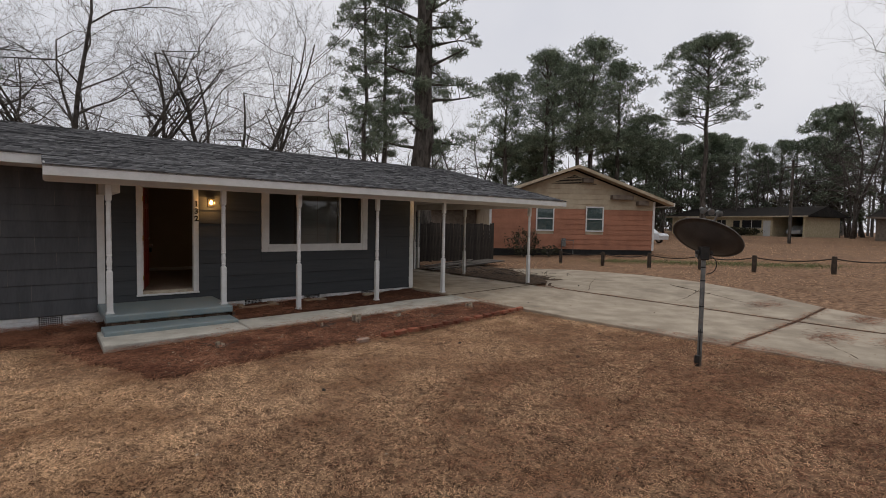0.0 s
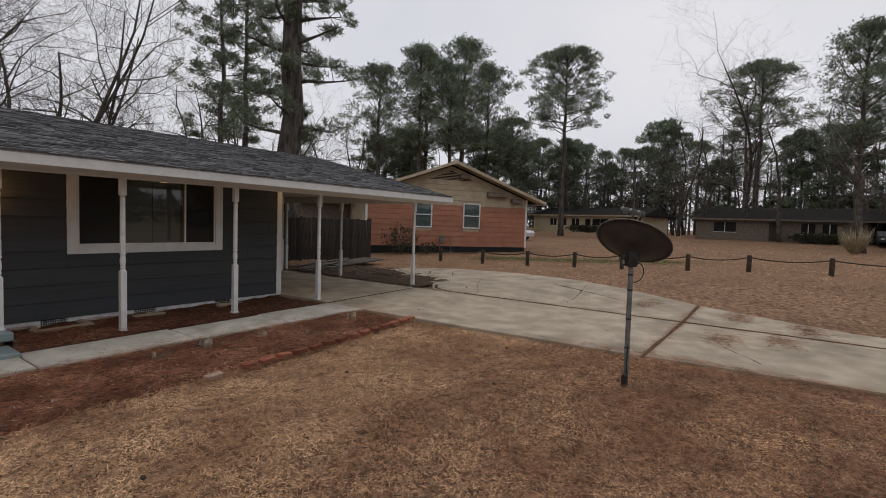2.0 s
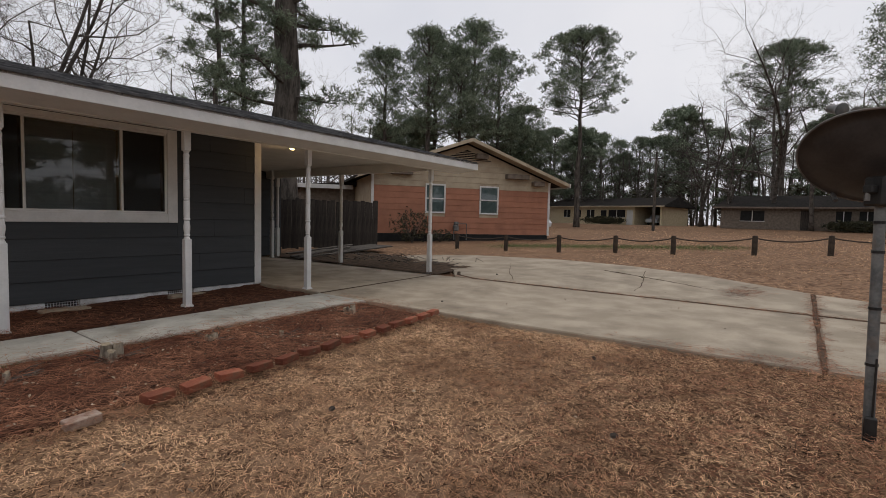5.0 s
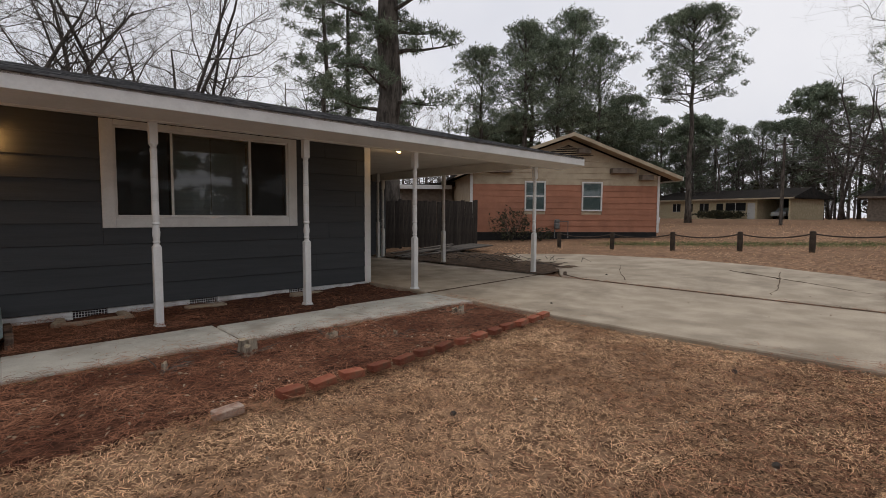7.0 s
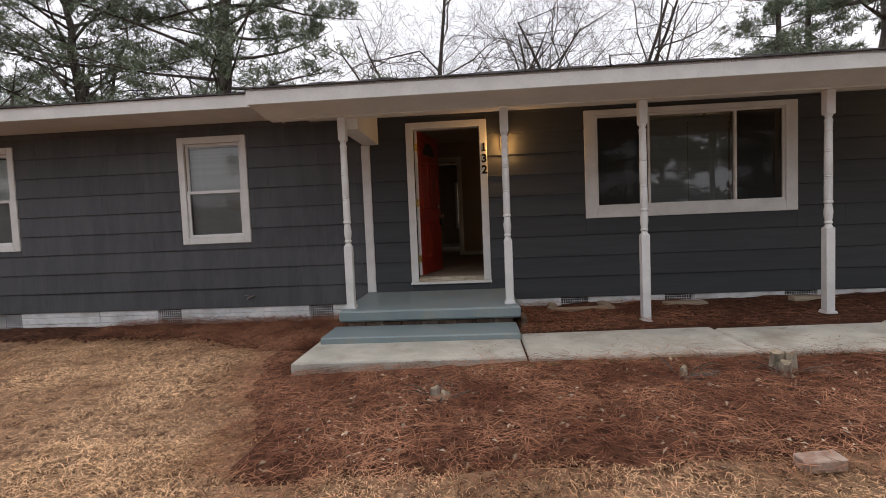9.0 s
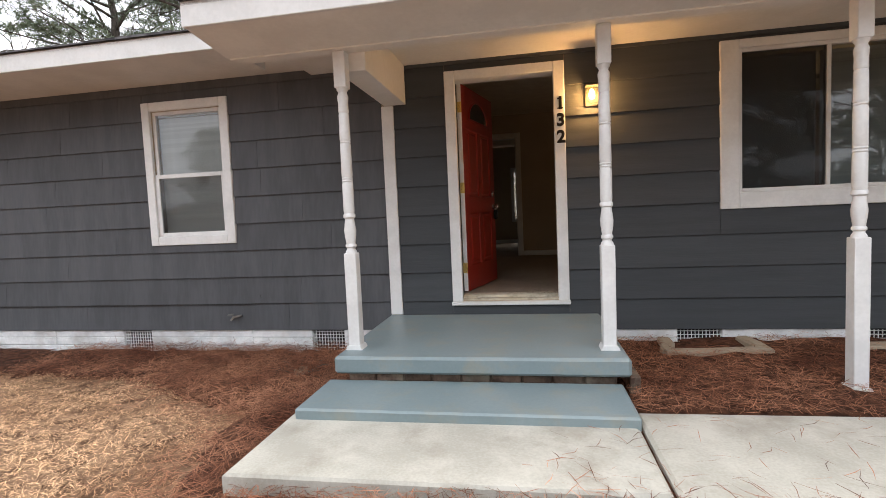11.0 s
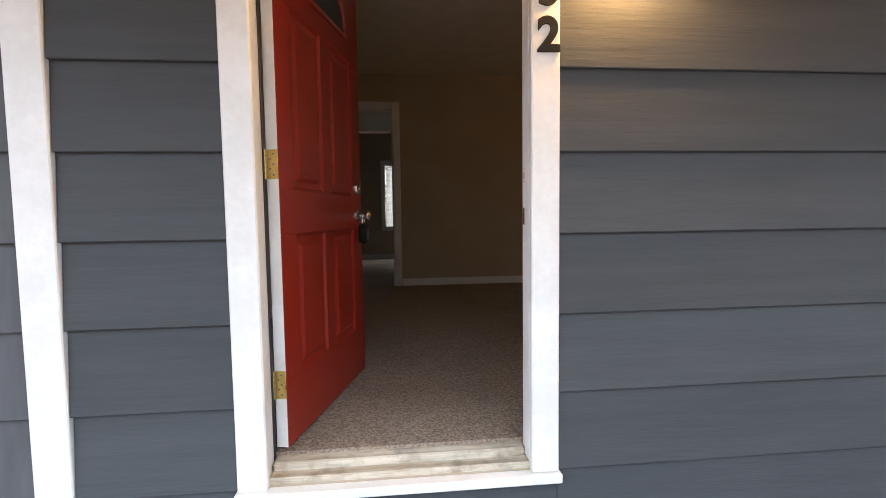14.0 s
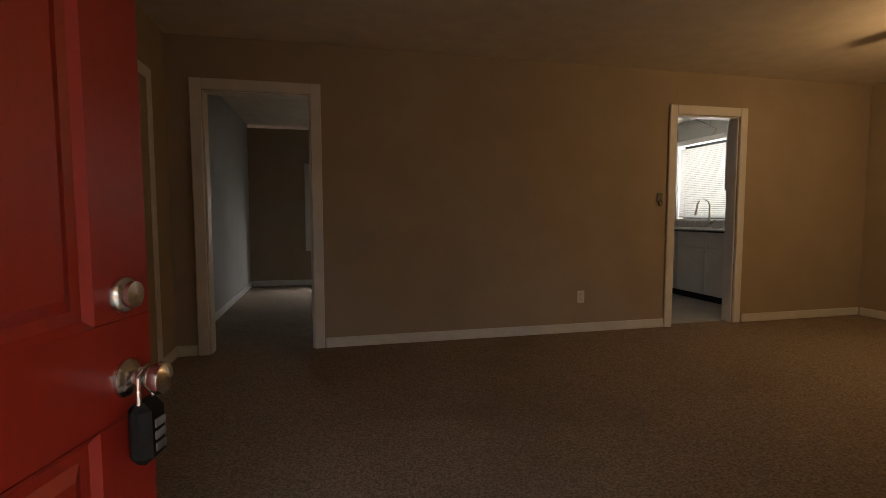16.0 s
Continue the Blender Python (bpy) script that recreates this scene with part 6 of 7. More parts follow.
def bare_tree(seed, h, stems, spread, kids=(5, 5, 4, 3), r0=0.14):
    rr = random.Random(seed)
    t = base("bare_tree", 0, 0, 0, "leafless winter tree with fine grey twigs", "tree", "bare trees")
    trunk, crown, tips = Mesh(), Mesh(), []
    for s in range(stems):
        a = 2 * math.pi * s / stems + rr.uniform(-0.5, 0.5)
        d = Vector((spread * math.cos(a), spread * math.sin(a), 1)).normalized()
        pts, rad, p = [Vector((0, 0, -0.3))], [r0 * 1.4], Vector((0, 0, -0.3))
        n = 8
        for i in range(n):
            d = (d + Vector((rr.gauss(0, .15), rr.gauss(0, .15), 0.05))).normalized()
            p = p + d * (h * 0.72 / n)
            pts.append(p)
            rad.append(r0 * (1 - 0.8 * (i + 1) / n))
        trunk.tube(pts, rad, 8)
        for i in range(kids[0] + 4):
            f = 0.22 + 0.78 * (i + rr.random()) / (kids[0] + 4)
            j = min(int(f * n), n - 1)
            q = pts[j].lerp(pts[j + 1], f * n - j)
            b = rr.uniform(0, 6.283)
            nd = Vector((math.cos(b) * 0.8, math.sin(b) * 0.8, rr.uniform(0.15, 0.75))).normalized()
            grow(crown, rr, q, nd, h * rr.uniform(0.16, 0.3), rad[j] * 0.55, 1, tips, (6, 4, 3, 3, 3), 0.62, 0.05, kids)
    part("trunk", trunk.data("trunk", M_BARE, "all", False), t)
    part("crown", crown.data("crown", M_BARE, False, False), t)
    return t


def tufts(points, rs, size, blades, width, droop=0.0):
    """Sprays of needles round each point."""
    pts = np.repeat(np.asarray(points), blades, 0)
    n = len(pts)
    d = rs.normal(0, 1, (n, 3))
    d[:, 2] += 0.25
    d /= np.linalg.norm(d, axis=1)[:, None]
    s = np.cross(d, rs.normal(0, 1, (n, 3)))
    s /= np.linalg.norm(s, axis=1)[:, None]
    l = size * rs.uniform(0.6, 1.25, (n, 1))
    tip = pts + d * l
    tip[:, 2] -= droop * l[:, 0]
    vs = np.stack([pts - s * width * 1.25, pts + s * width * 1.25, tip], 1).reshape(-1, 3)
    return vs, np.arange(3 * n).reshape(-1, 3)


def pine(seed, h, crown0, crown_w, r0, limbs, per_limb, size, blades, width, label, lean=0.0, sides=10, clump_r=0.5, cloud=10, rise=0.35, peak=0.45):
    """A tall pine: straight scaly trunk, crooked rising limbs within a domed crown, needle sprays in rounded clumps with gaps."""
    rr, rs = random.Random(seed), np.random.RandomState(seed)
    t = base("pine_tree", 0, 0, 0, label, "pine tree", "pine trees")
    trunk, limbm, pts_t = Mesh(), Mesh(), []
    n = 12
    pts = [Vector((lean * h * (i / n) ** 1.5 + rr.gauss(0, 0.012) * h * (i > 1) * 0.3, rr.gauss(0, 0.012) * h * (i > 1) * 0.3, -0.3 + h * 0.96 * i / n)) for i in range(n + 1)]
    rad = [r0 * (1.25 if i == 0 else 1) * (1 - 0.85 * (i / n) ** 1.3) for i in range(n + 1)]
    trunk.tube(pts, rad, sides)

    def under_dome(v):
        r = math.hypot(v.x - pts[n].x, v.y - pts[n].y) / crown_w
        return Vector((v.x, v.y, min(v.z, 0.97 * h - 0.4 * h * (1 - crown0) * min(r * r, 2.0))))

    for i in range(limbs):
        g = (i + rr.random()) / limbs
        f = crown0 + (0.985 - crown0) * g
        j = min(int(f * n), n - 1)
        q = pts[j].lerp(pts[j + 1], f * n - j)
        e = (g - peak) / (1.04 - peak if g > peak else 0.75)
        reach = crown_w * math.sqrt(max(0.08, 1 - abs(e) ** 3)) * rr.uniform(0.6, 1.1) * (1 - 0.5 * max(0.0, (g - 0.8) / 0.2))
        a = i * 2.4 + rr.uniform(-0.5, 0.5)
        d = Vector((math.cos(a), math.sin(a), rise * (0.2 + 1.8 * g) + rr.uniform(-0.15, 0.2))).normalized()
        lp = [q]
        for k in range(4):
            d = (d + Vector((rr.gauss(0, .17), rr.gauss(0, .17), rr.gauss(0.05, .12)))).normalized()
            lp.append(under_dome(lp[-1] + d * reach / 4))
        limbm.tube(lp, [0.2 * r0, 0.15 * r0, 0.1 * r0, 0.06 * r0, 0.02 * r0], 5)
        for c in range(per_limb):
            f2 = 0.38 + 0.62 * (c + rr.random()) / per_limb
            k = min(int(f2 * 4), 3)
            e = lp[k].lerp(lp[k + 1], f2 * 4 - k)
            o = e + Vector((rr.gauss(0, .16), rr.gauss(0, .16), abs(rr.gauss(0.06, .1)))) * reach
            o = under_dome(o)
            limbm.tube([e, o], [0.045 * r0, 0.012 * r0], 3)
            cr = clump_r * rr.uniform(0.6, 1.25)
            for s in range(cloud):
                v = Vector((rr.gauss(0, 1), rr.gauss(0, 1), rr.gauss(0, 1))).normalized() * rr.random() ** 0.4
                pts_t.append(tuple(o + Vector((v.x, v.y, 0.62 * v.z)) * cr))
    part("trunk", trunk.data("trunk", M_BARK, "all", False), t)
    part("crown_wood", limbm.data("crown_wood", M_BARK, False, False), t)
    vs, fs = tufts(pts_t, rs, size, blades, width)
    part("needles", raw("needles", vs, fs, M_NEEDLE), t)
    return t


def place(src, x, y, s=1.0, rz=0, sz=None):
    ob = copy_thing(src, pose(x, y, ground_z(x, y), 0, 0, rz))
    ob.scale = (s, s, sz or s)
    return ob


def move(ob, x, y, rz=0, s=1.0):
    ob.matrix_basis = pose(x, y, ground_z(x, y), 0, 0, rz)
    ob.scale = (s, s, s)
    return ob


# near trees behind the house
big_pine = move(pine(21, 27, 0.2, 2.9, 0.54, 58, 6, 0.22, 6, 0.012, "tall pine with a thick scaly trunk behind the house", 0.01, 14, 0.42, 34, 0.15), 12.8, 8.8, 40)
thin_pine = move(pine(22, 27, 0.3, 3.2, 0.25, 40, 6, 0.26, 5, 0.018, "slender tall pine behind the house", 0.0, 10, 0.6, 34, 0.15), 22.6, 27.7, 10)
place(thin_pine, 19.5, 26.0, 0.92, 130)
left_pine = move(pine(24, 17, 0.26, 6.4, 0.40, 50, 9, 0.26, 6, 0.015, "broad low-branched pine behind the bedroom wing", -0.05, 12, 0.55, 26, 0.25), -9.6, 12.2, 200)
far_pine_a = pine(31, 24.5, 0.56, 7.0, 0.36, 46, 7, 0.3, 5, 0.02, "tall loblolly pine with a rounded crown", 0, 10, 0.85, 36, 0.5, 0.5)
far_pine_b = pine(32, 22, 0.45, 4.9, 0.34, 42, 6, 0.3, 4, 0.023, "tall dense loblolly pine", 0, 10, 0.85, 25, 0.6, 0.5)
far_pine_c = pine(33, 19, 0.46, 4.6, 0.3, 38, 6, 0.3, 4, 0.023, "loblolly pine with a broad crown", 0, 10, 0.8, 25, 0.6, 0.5)
far_pine_d = pine(34, 15, 0.14, 4.4, 0.26, 36, 6, 0.5, 4, 0.045, "young dense loblolly pine with low branches", 0, 8, 0.8, 22, 0.4, 0.3)
move(far_pine_a, 58.8, 14.4, 30, 0.98)
move(far_pine_b, 44.0, 26.2, 70, 1.01)
move(far_pine_c, 41.6, 30.5, 70, 1.05)
move(far_pine_d, 47.5, 30.5, 10, 0.9)


def bearing(deg, dist):
    """A place at that bearing (degrees right of straight ahead) and distance from mid lawn."""
    return 0.8 + dist * math.sin(radians(deg)), -7.6 + dist * math.cos(radians(deg))


for deg, dist, src, s, rz in ((52.8, 60, far_pine_b, 1.04, 150), (55.6, 56, far_pine_c, 1.08, 80), (57.2, 60, far_pine_b, 1.14, 200), (60, 66, far_pine_b, 1.08, 260), (63, 78, far_pine_a, 0.75, 20),
                              (70, 96, far_pine_b, 0.8, 40), (78, 100, far_pine_c, 0.9, 300), (88, 104, far_pine_b, 0.8, 190), (97, 56, far_pine_b, 0.95, 120), (100, 62, far_pine_a, 0.85, 20), (104, 52, far_pine_b, 0.95, 66),
                              (38, 74, far_pine_c, 0.8, 12), (-38, 60, far_pine_b, 0.7, 10), (-46, 52, far_pine_c, 0.8, 99), (66, 104, far_pine_b, 0.9, 77),
                              # 122 to 272 degrees: unseen pines behind the camera, added to dim the porch
                              (122, 52, far_pine_d, 1.4, 5), (133, 47, far_pine_d, 1.4, 60), (144, 54, far_pine_d, 1.45, 120), (154, 46, far_pine_d, 1.35, 85), (165, 58, far_pine_d, 1.5, 20), (176, 56, far_pine_d, 1.45, 165), (187, 57, far_pine_d, 1.5, 240),
                              (198, 50, far_pine_d, 1.4, 300), (210, 60, far_pine_d, 1.0, 15), (221, 66, far_pine_d, 1.0, 245), (233, 64, far_pine_d, 1.0, 75), (246, 56, far_pine_d, 1.2, 190), (258, 42, far_pine_d, 1.2, 325), (272, 42, far_pine_d, 1.2, 33),
                              (47, 66, far_pine_d, 0.9, 30), (50, 70, far_pine_d, 1.0, 80), (58.5, 68, far_pine_d, 1.0, 190), (61.5, 72, far_pine_d, 1.05, 250), (64, 84, far_pine_d, 1.05, 310),
                              (69.3, 86, far_pine_d, 1.1, 65), (74.0, 92, far_pine_d, 0.85, 165), (79.6, 88, far_pine_d, 1.3, 265), (128, 60, far_pine_d, 1.2, 9),
                              (85, 94, far_pine_d, 0.9, 25), (92, 88, far_pine_d, 1.1, 125), (96, 84, far_pine_d, 1.1, 175), (101, 80, far_pine_d, 1.1, 225)):
    place(src, *bearing(deg, dist), s, rz)
place(left_pine, -17.5, 15.5, 0.9, 60)

bare_a = move(bare_tree(41, 15, 5, 0.5, (6, 5, 4, 3), 0.115), 5.0, 13.2, 20)
bare_b = move(bare_tree(42, 16, 3, 0.42, (7, 5, 4, 3), 0.15), -0.9, 14.0, 0)
bare_d = move(bare_tree(44, 14, 1, 0.12, (5, 4, 3, 3), 0.18), -14.5, 12.5, 0)
bare_e = move(bare_tree(45, 29, 2, 0.22, (9, 5, 4, 3), 0.26), 65.5, -5.0, 0)
bare_f = move(bare_tree(46, 22, 2, 0.22, (8, 5, 4), 0.2), 70, 2.5, 130)
place(bare_e, 66, -17, 0.9, 220)
place(far_pine_a, 79, -5.5, 1.0, 80)
rr = random.Random(77)
for deg, dist, src, s in ((64, 86, far_pine_c, 0.8), (66.5, 92, far_pine_b, 0.8), (68.5, 88, far_pine_c, 0.75), (71.5, 90, far_pine_c, 0.85), (73.5, 94, far_pine_b, 0.7), (75.5, 90, far_pine_c, 0.8), (80, 92, far_pine_b, 0.75), (83, 96, far_pine_c, 0.9), (86, 92, far_pine_b, 0.8), (91, 95, far_pine_c, 0.9), (94, 90, far_pine_b, 0.8)):
    place(src, *bearing(deg, dist), s, rr.uniform(0, 360))
for deg, dist, s in ((65, 80, 0.62), (70, 80, 0.66), (76, 80, 0.66), (81, 80, 0.7)):
    place(bare_f, *bearing(deg, dist), s * 1.1, rr.uniform(0, 360))
BARES = [bare_a, bare_b, bare_f, bare_d]
for deg, dist, k, s in ((0, 33, 1, 1.0), (6, 30, 3, 1.1), (9, 24, 3, 1.05), (-2, 25, 1, 0.95), (-5, 36, 2, 0.8), (14, 31, 3, 1.1), (10, 40, 2, 0.9), (20, 45, 3, 1.2), (-12, 34, 3, 1.0), (-30, 27, 3, 1.1), (-37, 30, 2, 0.8), (-44, 30, 3, 1.1), (-26, 40, 1, 1.1), (26, 48, 2, 0.9),
                        (33, 44, 1, 1.0), (36, 55, 2, 0.8), (31, 36, 3, 0.9), (41, 46, 3, 1.0), (43, 60, 2, 0.8), (66, 88, 2, 0.8), (69, 92, 2, 0.75), (74, 86, 2, 0.75), (79, 90, 2, 0.85), (84, 64, 2, 0.9), (87, 82, 2, 0.8), (91, 62, 3, 1.2),
                        (95, 80, 2, 0.9), (98, 50, 3, 1.2), (102, 58, 2, 0.9), (107, 48, 3, 1.2), (-52, 36, 3, 1.1), (72, 78, 3, 1.1), (77, 82, 3, 1.2), (82, 88, 3, 1.3), (89, 90, 3, 1.3), (24, 60, 3, 1.3),
                        # 140 to 240 degrees: unseen too, added to screen low sky light
                        (140, 40, 3, 1.2), (172, 40, 3, 1.3), (205, 52, 3, 1.2), (240, 50, 3, 1.1)):
    place(BARES[k], *bearing(deg, dist), s * rr.uniform(0.92, 1.08), rr.uniform(0, 360))


def far_woods():
    """A dense band of distant trunks and twigs that closes the horizon."""
    rs = np.random.RandomState(6)
    vs = []
    n = 1200
    ang = np.radians(rs.uniform(-75, 130, n))
    dist = rs.uniform(95, 170, n)
    h = rs.uniform(8, 16, n)
    x, y = dist * np.sin(ang), dist * np.cos(ang) - 7
    z = np.full(n, 0.6)
    w = rs.uniform(0.1, 0.28, n)
    sx, sy = np.cos(ang) * w, -np.sin(ang) * w
    lean = rs.normal(0, 0.6, n)
    vs.append(np.stack([np.stack([x - sx, y - sy, z], 1), np.stack([x + sx, y + sy, z], 1), np.stack([x + sx * 0.3 + lean, y + sy * .3, z + h], 1), np.stack([x - sx * .3 + lean, y - sy * .3, z + h], 1)], 1).reshape(-1, 3))
    k = 50
    m = n * k
    i = np.repeat(np.arange(n), k)
    f = rs.uniform(0.1, 1.0, m)
    a2 = rs.uniform(0, 6.283, m)
    l = rs.uniform(0.8, 3.4, m) * (1.25 - f)
    p = np.stack([x[i] + lean[i] * f, y[i], z[i] + h[i] * f], 1)
    d = np.stack([np.cos(a2), np.sin(a2), rs.uniform(0.2, 1.7, m)], 1) * l[:, None]
    s = np.stack([np.cos(ang[i]), -np.sin(ang[i]), 0 * a2], 1) * 0.03
    s[:, 2] = 0.05
    vs.append(np.stack([p - s, p + s, p + d + s * 0.3, p + d - s * 0.3], 1).reshape(-1, 3))
    v = np.concatenate(vs)
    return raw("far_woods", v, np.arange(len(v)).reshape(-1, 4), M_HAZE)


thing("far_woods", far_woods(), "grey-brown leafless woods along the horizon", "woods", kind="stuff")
# undergrowth and saplings below the far trees
for i, deg in enumerate(range(-60, 285, 4)):
    far = 30 < deg < 118
    x, y = bearing(deg + rr.uniform(-2, 2), rr.uniform(84, 104) if far else rr.uniform(48, 72))
    clump("undergrowth", x, y, rr.uniform(8, 13), rr.uniform(6, 10), rr.uniform(4.5, 9) if far else rr.uniform(3, 6), 600, 0.36, M_BUSH if i % 3 else M_BARE, "dark tangled undergrowth below the far trees", "undergrowth", 100 + i)

# ---- ground cover ----
def inside(poly, x, y):
    c = np.zeros(len(x), dtype=bool)
    k = len(poly)
    for i in range(k):
        (xa, ya), (xb, yb) = poly[i], poly[(i + 1) % k]
        if ya == yb:
            continue
        c ^= ((ya > y) != (yb > y)) & (x < (xb - xa) * (y - ya) / (yb - ya) + xa)
    return c


def gz(x, y):
    return np.array([ground_z(a, b) for a, b in zip(x, y)])


HARD = [CARPORT_SLAB] + DRIVE + [[(-1.28, -1.4), (-1.28, -2.55), (0.75, -2.6), (5.91, -2.7), (5.91, -1.66), (0.8, -1.66)], [(-1.2, -2.0), (0.8, -2.0), (0.8, 0), (-1.2, 0)]]


def blades(x, y, lo, hi, width, flat0, flat1, rs, lift=0.0, curl=0.6):
    """Thin bent blades at those places: lying for low flat values."""
    n = len(x)
    z = gz(x, y) + lift
    a = rs.uniform(0, 2 * np.pi, n)
    e = rs.uniform(flat0, flat1, n)
    l = rs.uniform(lo, hi, n)
    p = np.stack([x, y, z], 1)
    d = np.stack([np.cos(a) * np.cos(e), np.sin(a) * np.cos(e), np.sin(e)], 1)
    s = np.stack([-np.sin(a), np.cos(a), rs.uniform(-.6, .6, n)], 1) * width
    mid = p + d * l[:, None] * 0.5
    bend = a + rs.normal(0, curl, n)
    tip = mid + np.stack([np.cos(bend) * l * 0.5, np.sin(bend) * l * 0.5, l * np.sin(e) * 0.1], 1)
    vs = np.stack([p - s, mid + s, mid - s * .6, tip], 1).reshape(-1, 3)
    i = np.arange(n)[:, None] * 4
    return vs, np.concatenate([i + [0, 1, 2], i + [2, 1, 3]], 0)


def scatter(rs, n, x0, x1, y0, y1):
    return rs.uniform(x0, x1, n), rs.uniform(y0, y1, n)


def lawn():
    rs = np.random.RandomState(12)
    xs, ys = [], []
    for n, box in ((370000, (-2.4, 6.2, -9.8, -3.7)), (160000, (-5.2, -1.0, -7.5, -0.7)), (20000, (-9, -5.2, -6, -0.7)), (16000, (-5, -2.4, -10, -7.5)), (60000, (-1.2, 5.6, -11.6, -9.8)), (6000, (-4, -1.2, -13, -9.8))):
        x, y = scatter(rs, n, *box)
        xs.append(x)
        ys.append(y)
    x, y = np.concatenate(xs), np.concatenate(ys)
    keep = np.ones(len(x), dtype=bool)
    for h in HARD:
        keep &= ~inside(h, x, y)
    bx = x - 0.1 + 0.12 * np.sin(y * 5) * np.cos(x * 4) + rs.normal(0, 0.06, len(x))
    by = y - 0.13 + 0.1 * np.sin(x * 6 + y * 3) + rs.normal(0, 0.07, len(x))
    keep &= ~inside(BED, bx, by)
    clump_n = np.array([noise.noise((a * 7, b * 7, 1.5)) + 0.7 * noise.noise((a * 17, b * 17, 8.5)) for a, b in zip(x, y)])
    keep &= rs.uniform(0, 1, len(x)) < np.clip(0.85 + 0.7 * clump_n, 0.35, 1)
    x, y = x[keep], y[keep]
    vs, fs = blades(x, y, 0.03, 0.068, 0.0024, 0.05, 0.8, rs, -0.02, 0.8)
    return raw("dry_grass", vs, fs, M_GRASS)


M_THATCH = mat("dark_thatch", (0.035, 0.019, 0.011), (0.12, 0.066, 0.038), 3, 0.95, 0, 9, island=0.5, spec=0.1)


def thatch():
    rs = np.random.RandomState(18)
    x1, y1 = scatter(rs, 120000, -2.4, 6.2, -10.8, -3.9)
    x2, y2 = scatter(rs, 7000, -5.2, -2.0, -8.0, -1.6)
    x, y = np.concatenate([x1, x2]), np.concatenate([y1, y2])
    keep = ~inside(BED, x, y) & (rs.uniform(0, 1, len(x)) < np.where(y > -6.6, 0.3, 1.0))
    for h in HARD:
        keep &= ~inside(h, x, y)
    vs, fs = blades(x[keep], y[keep], 0.02, 0.055, 0.0045, 0.02, 0.35, rs, -0.012, 0.9)
    return raw("lawn_thatch", vs, fs, M_THATCH)


thing("lawn_thatch", thatch(), "dark brown dead thatch between the dry grass blades", "grass", kind="stuff")


thing("dry_grass", lawn(), "straw-coloured dormant lawn grass", "grass", kind="stuff")


def far_lawn():
    rs = np.random.RandomState(13)
    x, y = scatter(rs, 70000, 9.5, 26, -22, 4.5)
    x2, y2 = scatter(rs, 20000, 24, 62, -40, 25)
    keep = np.ones(len(x), dtype=bool)
    for h in HARD:
        keep &= ~inside(h, x, y)
    x, y = x[keep], y[keep]
    va, fa = blades(x, y, 0.05, 0.11, 0.004, 0.1, 0.8, rs, -0.03)
    vb, fb = blades(x2, y2, 0.08, 0.2, 0.010, 0.1, 0.9, rs, -0.03)
    return raw("far_dry_grass", np.concatenate([va, vb]), np.concatenate([fa, fb + len(va)]), M_GRASS)


thing("far_dry_grass", far_lawn(), "tan dormant grass beyond the driveway", "grass", kind="stuff")
M_GREEN = mat("new_green_grass", (0.07, 0.1, 0.035), (0.17, 0.19, 0.08), 2, 0.85, 0, 6, island=0.4, spec=0.15)
rs = np.random.RandomState(14)
t = rs.uniform(0, 1, 9000)
x = 19.0 + 2.0 * t + rs.normal(0, 0.8, 9000)
y = 2.5 - 8.5 * t + rs.normal(0, 0.5, 9000)
vs, fs = blades(x, y, 0.06, 0.14, 0.007, 0.4, 1.2, rs, -0.02)
thing("green_grass", raw("green_grass", vs, fs, M_GREEN), "patch of fresh green grass along the rope fence", "grass", kind="stuff")


t = rs.uniform(0, 1, 700)
x = 0.2 + 5.4 * np.round(t * 22 + rs.normal(0, 0.25, 700)) / 22 + rs.normal(0, 0.05, 700)
vs, fs = blades(x, -2.71 + rs.normal(0, 0.025, 700), 0.03, 0.075, 0.0022, 0.5, 1.3, rs, 0.0)
thing("green_grass", raw("walk_edge_grass", vs, fs, M_GREEN), "small green grass sprigs along the walkway edge", "grass", kind="stuff")


def needles(name, x, y, lift, spread_z, rs, lo=0.1, hi=0.2, w=0.0014, flat=0.14):
    n = len(x)
    z = gz(x, y) + lift + rs.uniform(0, spread_z, n)
    a = rs.uniform(0, 2 * np.pi, n)
    l = rs.uniform(lo, hi, n)
    e = rs.normal(0, flat, n)
    d = np.stack([np.cos(a) * np.cos(e), np.sin(a) * np.cos(e), np.sin(e)], 1) * (l / 2)[:, None]
    b = a + rs.normal(0, 0.35, n)
    d2 = np.stack([np.cos(b), np.sin(b), -0.3 * np.abs(np.sin(e))], 1) * (l / 2)[:, None]
    s = np.stack([-np.sin(a), np.cos(a), rs.uniform(-.5, .5, n)], 1) * w
    p = np.stack([x, y, z], 1)
    vs = np.stack([p - d - s * .5, p - d + s * .5, p + s, p - s, p + d2], 1).reshape(-1, 3)
    i = np.arange(n)[:, None] * 5
    return raw(name, vs, np.concatenate([i + [0, 1, 2], i + [0, 2, 3], i + [3, 2, 4]], 0), M_STRAW)


rs = np.random.RandomState(15)
x, y = scatter(rs, 190000, -9.5, 5.9, -4.6, 0)
keep = inside(BED, x + rs.normal(0, 0.15, len(x)), y + rs.normal(0, 0.2, len(x)))
near = ((x > -3.2) & ((y < -1.66) | (x < 0.85))) | (rs.uniform(0, 1, len(x)) < np.where(y < -0.9, 0.18, 0.1))
for h in HARD:
    keep &= ~inside(h, x, y)
keep &= near & (y < -0.03)
